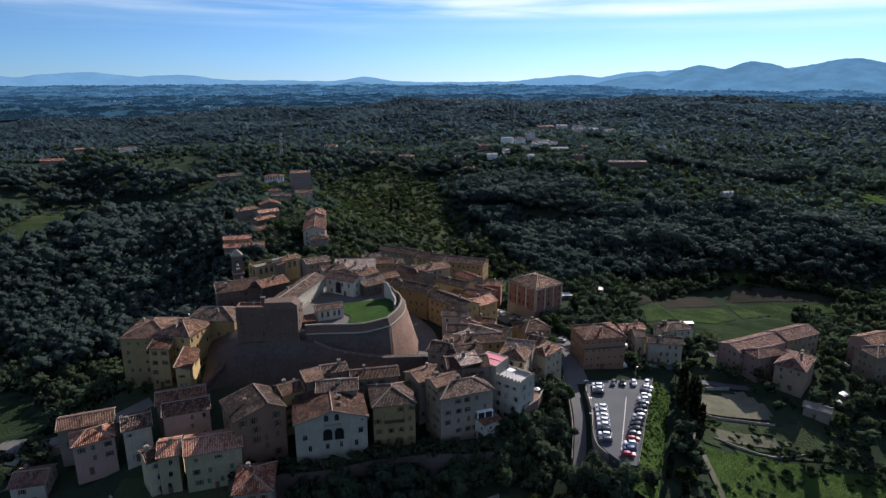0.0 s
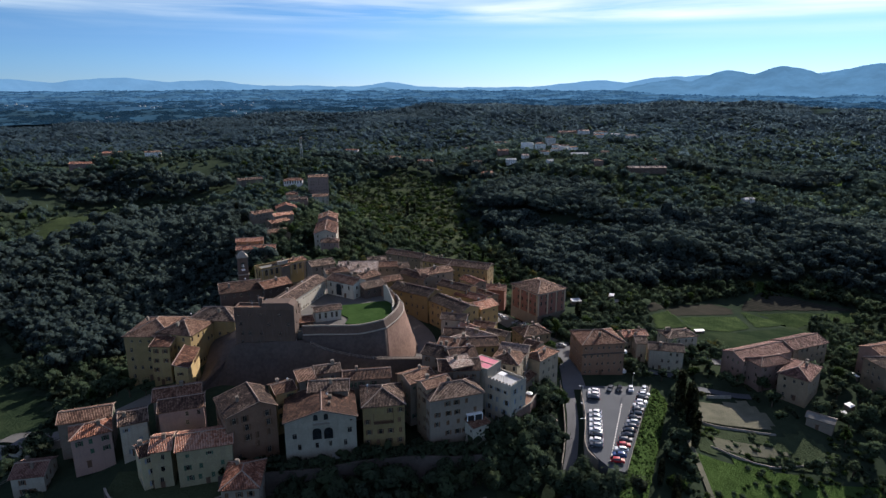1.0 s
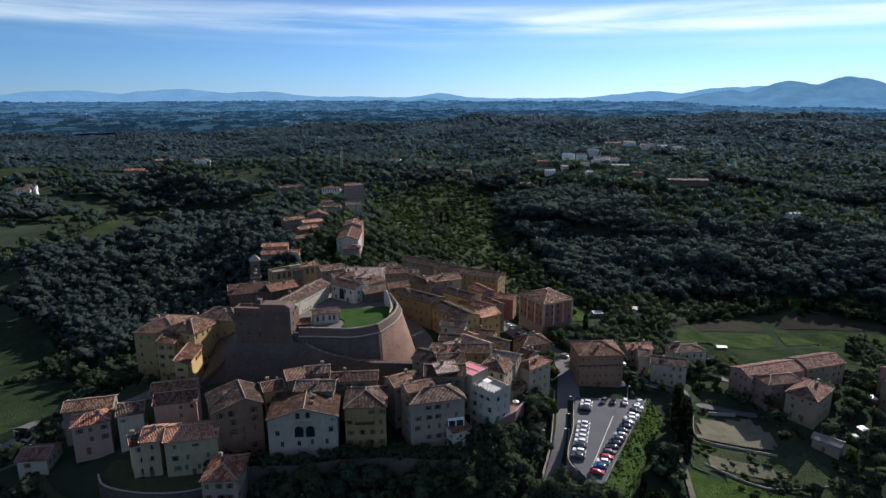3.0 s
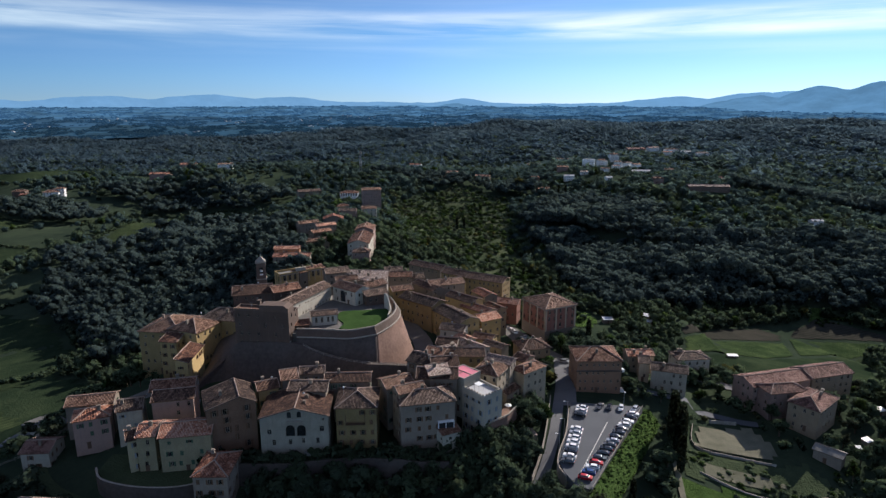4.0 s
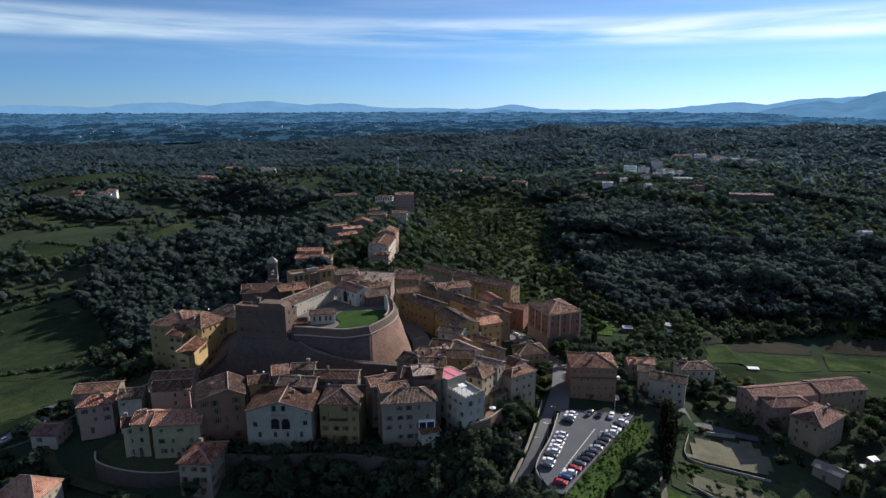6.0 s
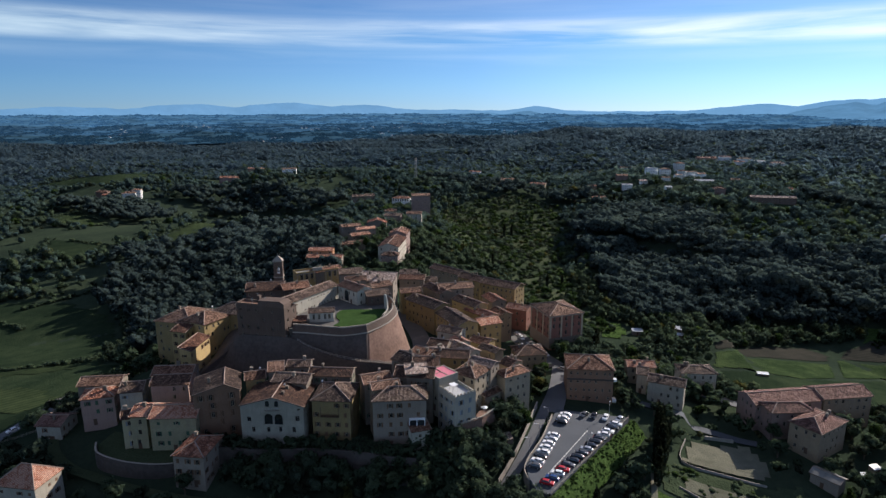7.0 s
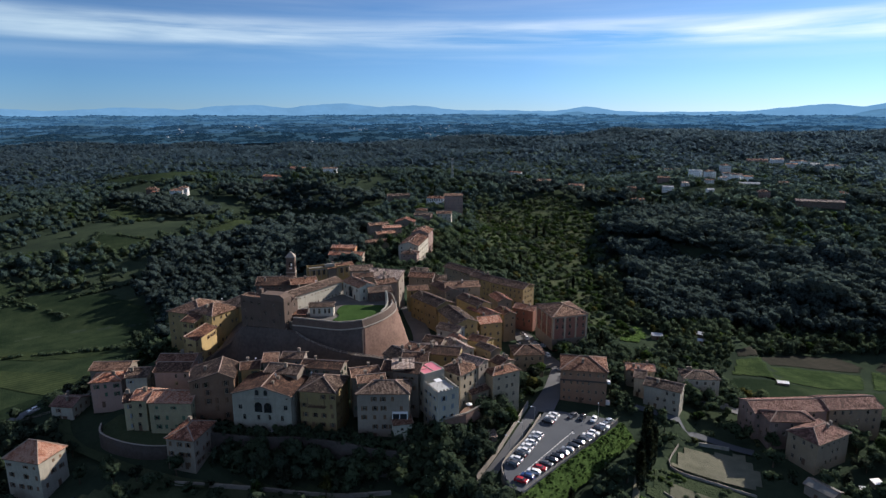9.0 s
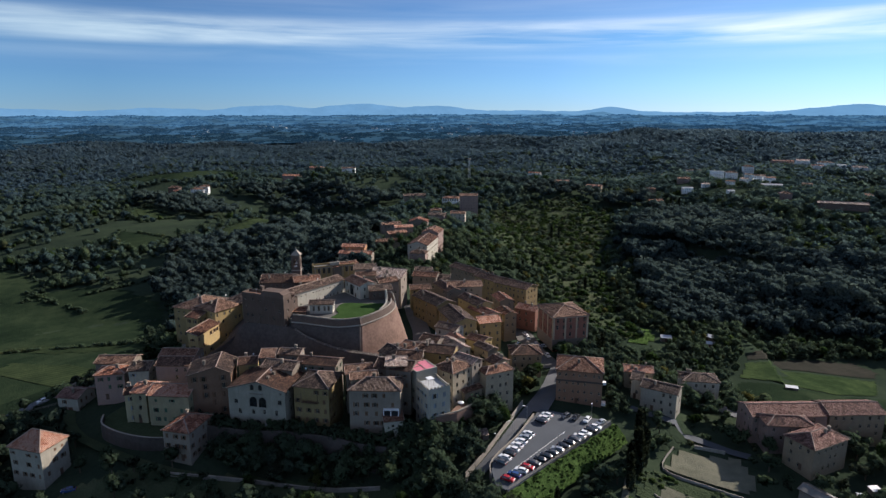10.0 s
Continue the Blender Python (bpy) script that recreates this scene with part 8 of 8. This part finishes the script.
# garden trees in gaps between the houses
for x, y, s, m in ((33, 205, 0.9, M_BRIGHT), (36, 197, 1.0, M_LEAF), (38, 188, 0.9, M_LEAF), (30, 176, 1.0, M_LEAF), (36, 214, 0.8, M_BRIGHT), (38, 222, 0.7, M_LEAF), (22, 226, 0.6, M_LEAF), (17, 222, 0.6, M_LEAF), (-70, 247, 0.5, M_BRIGHT), (-60, 246, 0.5, M_GOLD), (-49, 188.5, 0.35, M_LEAF), (-5, 150, 0.7, M_LEAF), (-33, 140, 0.8, M_LEAF), (-24, 142, 0.9, M_LEAF), (-14, 146, 0.9, M_LEAF), (10, 152, 0.9, M_LEAF), (60, 262, 0.9, M_LEAF), (66, 258, 0.9, M_LEAF), (72, 262, 1.0, M_LEAF), (118, 262, 0.9, M_LEAF), (146, 228, 0.8, M_LEAF), (156, 236, 0.9, M_LEAF), (164, 222, 1.0, M_LEAF), (150, 205, 1.0, M_LEAF), (160, 208, 1.1, M_LEAF), (153, 196, 1.1, M_LEAF), (172, 214, 1.1, M_LEAF), (80, 222, 0.6, M_LEAF), (86, 220, 0.7, M_LEAF), (92, 216, 0.6, M_LEAF), (5, 900, 3.0, M_GOLD), (-70, 124, 0.8, M_LEAF), (-64, 121, 0.9, M_LEAF), (-58, 124, 0.8, M_OLIVE), (-48, 130, 0.9, M_LEAF), (-90, 128, 0.8, M_LEAF), (-97, 124, 0.9, M_LEAF), (-101, 131, 0.7, M_LEAF), (-86, 122, 0.7, M_OLIVE), (-76, 119, 0.8, M_LEAF), (52, 148.5, 1.7, M_LEAF), (46.5, 149.5, 1.6, M_LEAF), (56.5, 148.5, 1.5, M_OLIVE), (42, 152, 1.4, M_LEAF), (44, 157, 1.1, M_LEAF), (36, 152, 1.3, M_LEAF), (50, 144, 1.5, M_LEAF), (22, 161, 1.3, M_LEAF), (28, 165, 1.3, M_LEAF), (34, 171, 1.2, M_LEAF), (36, 180, 1.0, M_OLIVE), (11, 155, 1.3, M_LEAF), (4, 152, 1.2, M_LEAF), (-8, 149, 1.1, M_LEAF), (-28, 143, 1.1, M_LEAF), (-38, 141, 1.0, M_LEAF), (128, 226, 0.9, M_LEAF), (142, 210, 1.0, M_LEAF), (15, 163.5, 1.5, M_LEAF), (19.5, 166, 1.7, M_LEAF), (23.5, 168.5, 1.6, M_LEAF), (28.5, 172.5, 1.4, M_LEAF), (34, 186, 1.4, M_LEAF), (37, 192, 1.3, M_LEAF), (33, 192, 1.1, M_BRIGHT), (19, 160, 1.0, M_LEAF), (25, 163, 1.1, M_LEAF), (31, 168, 1.1, M_LEAF), (36, 175, 1.0, M_LEAF), (33, 182, 0.8, M_OLIVE), (-105, 184, 0.9, M_LEAF), (-98, 182, 0.8, M_LEAF), (-112, 188, 0.9, M_LEAF), (-120, 196, 1.0, M_LEAF)):
    tree(x, y, s, s, m, "tree", i)
    i += 1


# ---- the far distance ----
def far_ridge(name, dist, peaks, base, floor, material, label, rough, seed, deep):
    """A long hill line far off: peaks of (bearing in degrees, height, width)."""
    az = np.radians(np.linspace(-100, 90, 700))
    deg = np.degrees(az)
    H = np.full(az.shape, base, float)
    for c, h, w in peaks:
        H = np.maximum(H, base + (h - base) * np.exp(-(((deg - c) / w) ** 2)))
    rng = np.random.default_rng(seed)
    for k in range(1, 7):
        H += rough / k * np.sin(deg * (0.9 * 1.9**k) + rng.uniform(0, 6.28))
    rows = np.linspace(0, 1, 9)[:, None]
    D = dist - deep * (1 - rows) ** 1.3 + 0 * H
    bump = 1 + 0.05 * np.sin(deg * 7 + rows * 9) * (1 - rows) * rows * 4
    Z = floor + (H - floor) * rows**0.8 * bump
    X, Y = 50 + D * np.sin(az), D * np.cos(az)
    me = grid_mesh(name, X, Y, Z, material)
    tagged(new(name, me), label, "hills", kind="structure")


def country_z(x, y):
    """Height of the far low country."""
    f = (np.hypot(x - 50, y) - 2440) / 2060
    return -26 + 92 * f + (9 - 2 * f) * ripple(x, y * 0.55, 130) + 3 * ripple(x, y, 57)


def far_country():
    """The broad low country between the upland and the hills, blue haze put into its glow."""
    rng = np.random.default_rng(23)
    clump = [tuft(rng, 2, 0.4) for _ in range(4)]
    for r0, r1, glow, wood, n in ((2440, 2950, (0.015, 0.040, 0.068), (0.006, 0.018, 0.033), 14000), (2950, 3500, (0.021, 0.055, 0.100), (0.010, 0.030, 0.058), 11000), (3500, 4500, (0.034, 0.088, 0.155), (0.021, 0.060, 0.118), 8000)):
        R, T = np.meshgrid(np.linspace(r0, r1, 26), np.radians(np.linspace(-100, 90, 420)), indexing="ij")
        X, Y = 50 + R * np.sin(T), R * np.cos(T)
        me = grid_mesh("backdrop_country", X, Y, country_z(X, Y), far_mat("far_country_haze_glow", (0.012, 0.02, 0.02), glow, 0.4))
        me.flip_normals()
        tagged(new("backdrop_country", me), "patchwork of far farmland with painted blue haze", "farmland", kind="structure")
        # woods and hedges of that country, in uneven clumps and lines
        a, r = np.radians(rng.uniform(-62, 45, n * 3)), np.sqrt(rng.uniform(r0 * r0, r1 * r1, n * 3))
        x, y = 50 + r * np.sin(a), r * np.cos(a)
        k = (ripple(x, y * 0.6, 62) + 0.6 * ripple(y * 0.6, x, 23) > 0.05) | (np.abs(ripple(x + 30, y * 0.5, 90)) < 0.05)
        x, y = x[k][:n], y[k][:n]
        S = rng.uniform(4, 10, len(x)) * rng.choice([0.7, 1.0, 1.5], len(x))
        P = np.stack([x, y, country_z(x, y) + 1, S, S * rng.uniform(0.22, 0.42, len(x)), rng.uniform(0, 6.28, len(x)), rng.integers(0, 4, len(x))], -1)
        plant_many("far_woods", clump, P, far_mat("far_wood_haze_glow", (0.01, 0.016, 0.016), wood, 0.2), "dark woods and hedges far off, blue haze in their glow", "woods")
    # villages: specks of pale houses
    rng = random.Random(5)
    b = bmesh.new()
    for az, r in ((-44, 3000), (-37, 3300), (-28, 3050), (-22, 3200), (-20, 2850), (-17, 3350), (-10, 2800), (-31, 2700)):
        for _ in range(rng.randint(4, 11)):
            q, s = radians(az + rng.gauss(0, 1.1)), r + rng.gauss(0, 90)
            x, y = 50 + s * math.sin(q), s * math.cos(q)
            z = float(country_z(x, y))
            w, dd, h = rng.uniform(5, 9), rng.uniform(5, 7), rng.uniform(2.5, 4.5)
            box(b, x - w / 2, x + w / 2, y - dd / 2, y + dd / 2, z - 4, z + h)
            v = [b.verts.new(p) for p in ((x - w / 2 - 1, y - dd / 2 - 1, z + h), (x + w / 2 + 1, y - dd / 2 - 1, z + h), (x + w / 2 + 1, y, z + h + 2), (x - w / 2 - 1, y, z + h + 2), (x + w / 2 + 1, y + dd / 2 + 1, z + h), (x - w / 2 - 1, y + dd / 2 + 1, z + h))]
            b.faces.new(v[:4])
            b.faces.new((v[3], v[2], v[4], v[5]))
    tagged(mesh_object("far_village", b, M_METAL), "specks of pale houses in the far farmland", "village", kind="stuff")


far_country()
# the hills' blue haze, painted as glow in both materials
M_HILL_FAR = far_mat("far_hills_haze_glow", (0.02, 0.03, 0.04), (0.105, 0.225, 0.36), 0.05)
M_HILL_MID = far_mat("hill_flank_haze_glow", (0.015, 0.025, 0.03), (0.068, 0.158, 0.26), 0.14)
far_ridge("backdrop_hills", 4820, [(-60, 118, 8), (-47, 118, 5), (-38, 137, 5), (-30, 148, 5), (-23.5, 134, 4), (-16, 98, 5), (-7.6, 121, 2.2), (11, 132, 4), (17, 160, 4), (22, 176, 8), (34, 200, 14)], 84, 20, M_HILL_FAR, "hill line on the horizon, glowing pale blue as haze", 2, 2, 300)
far_ridge("backdrop_hills", 4560, [(-13, 74, 6), (-8.5, 84, 2.5), (17, 134, 4), (21.5, 190, 4), (25.5, 214, 4), (32, 224, 6), (42, 232, 10)], 40, 10, M_HILL_MID, "nearer wooded hill flank, glowing blue as haze", 3, 6, 700)
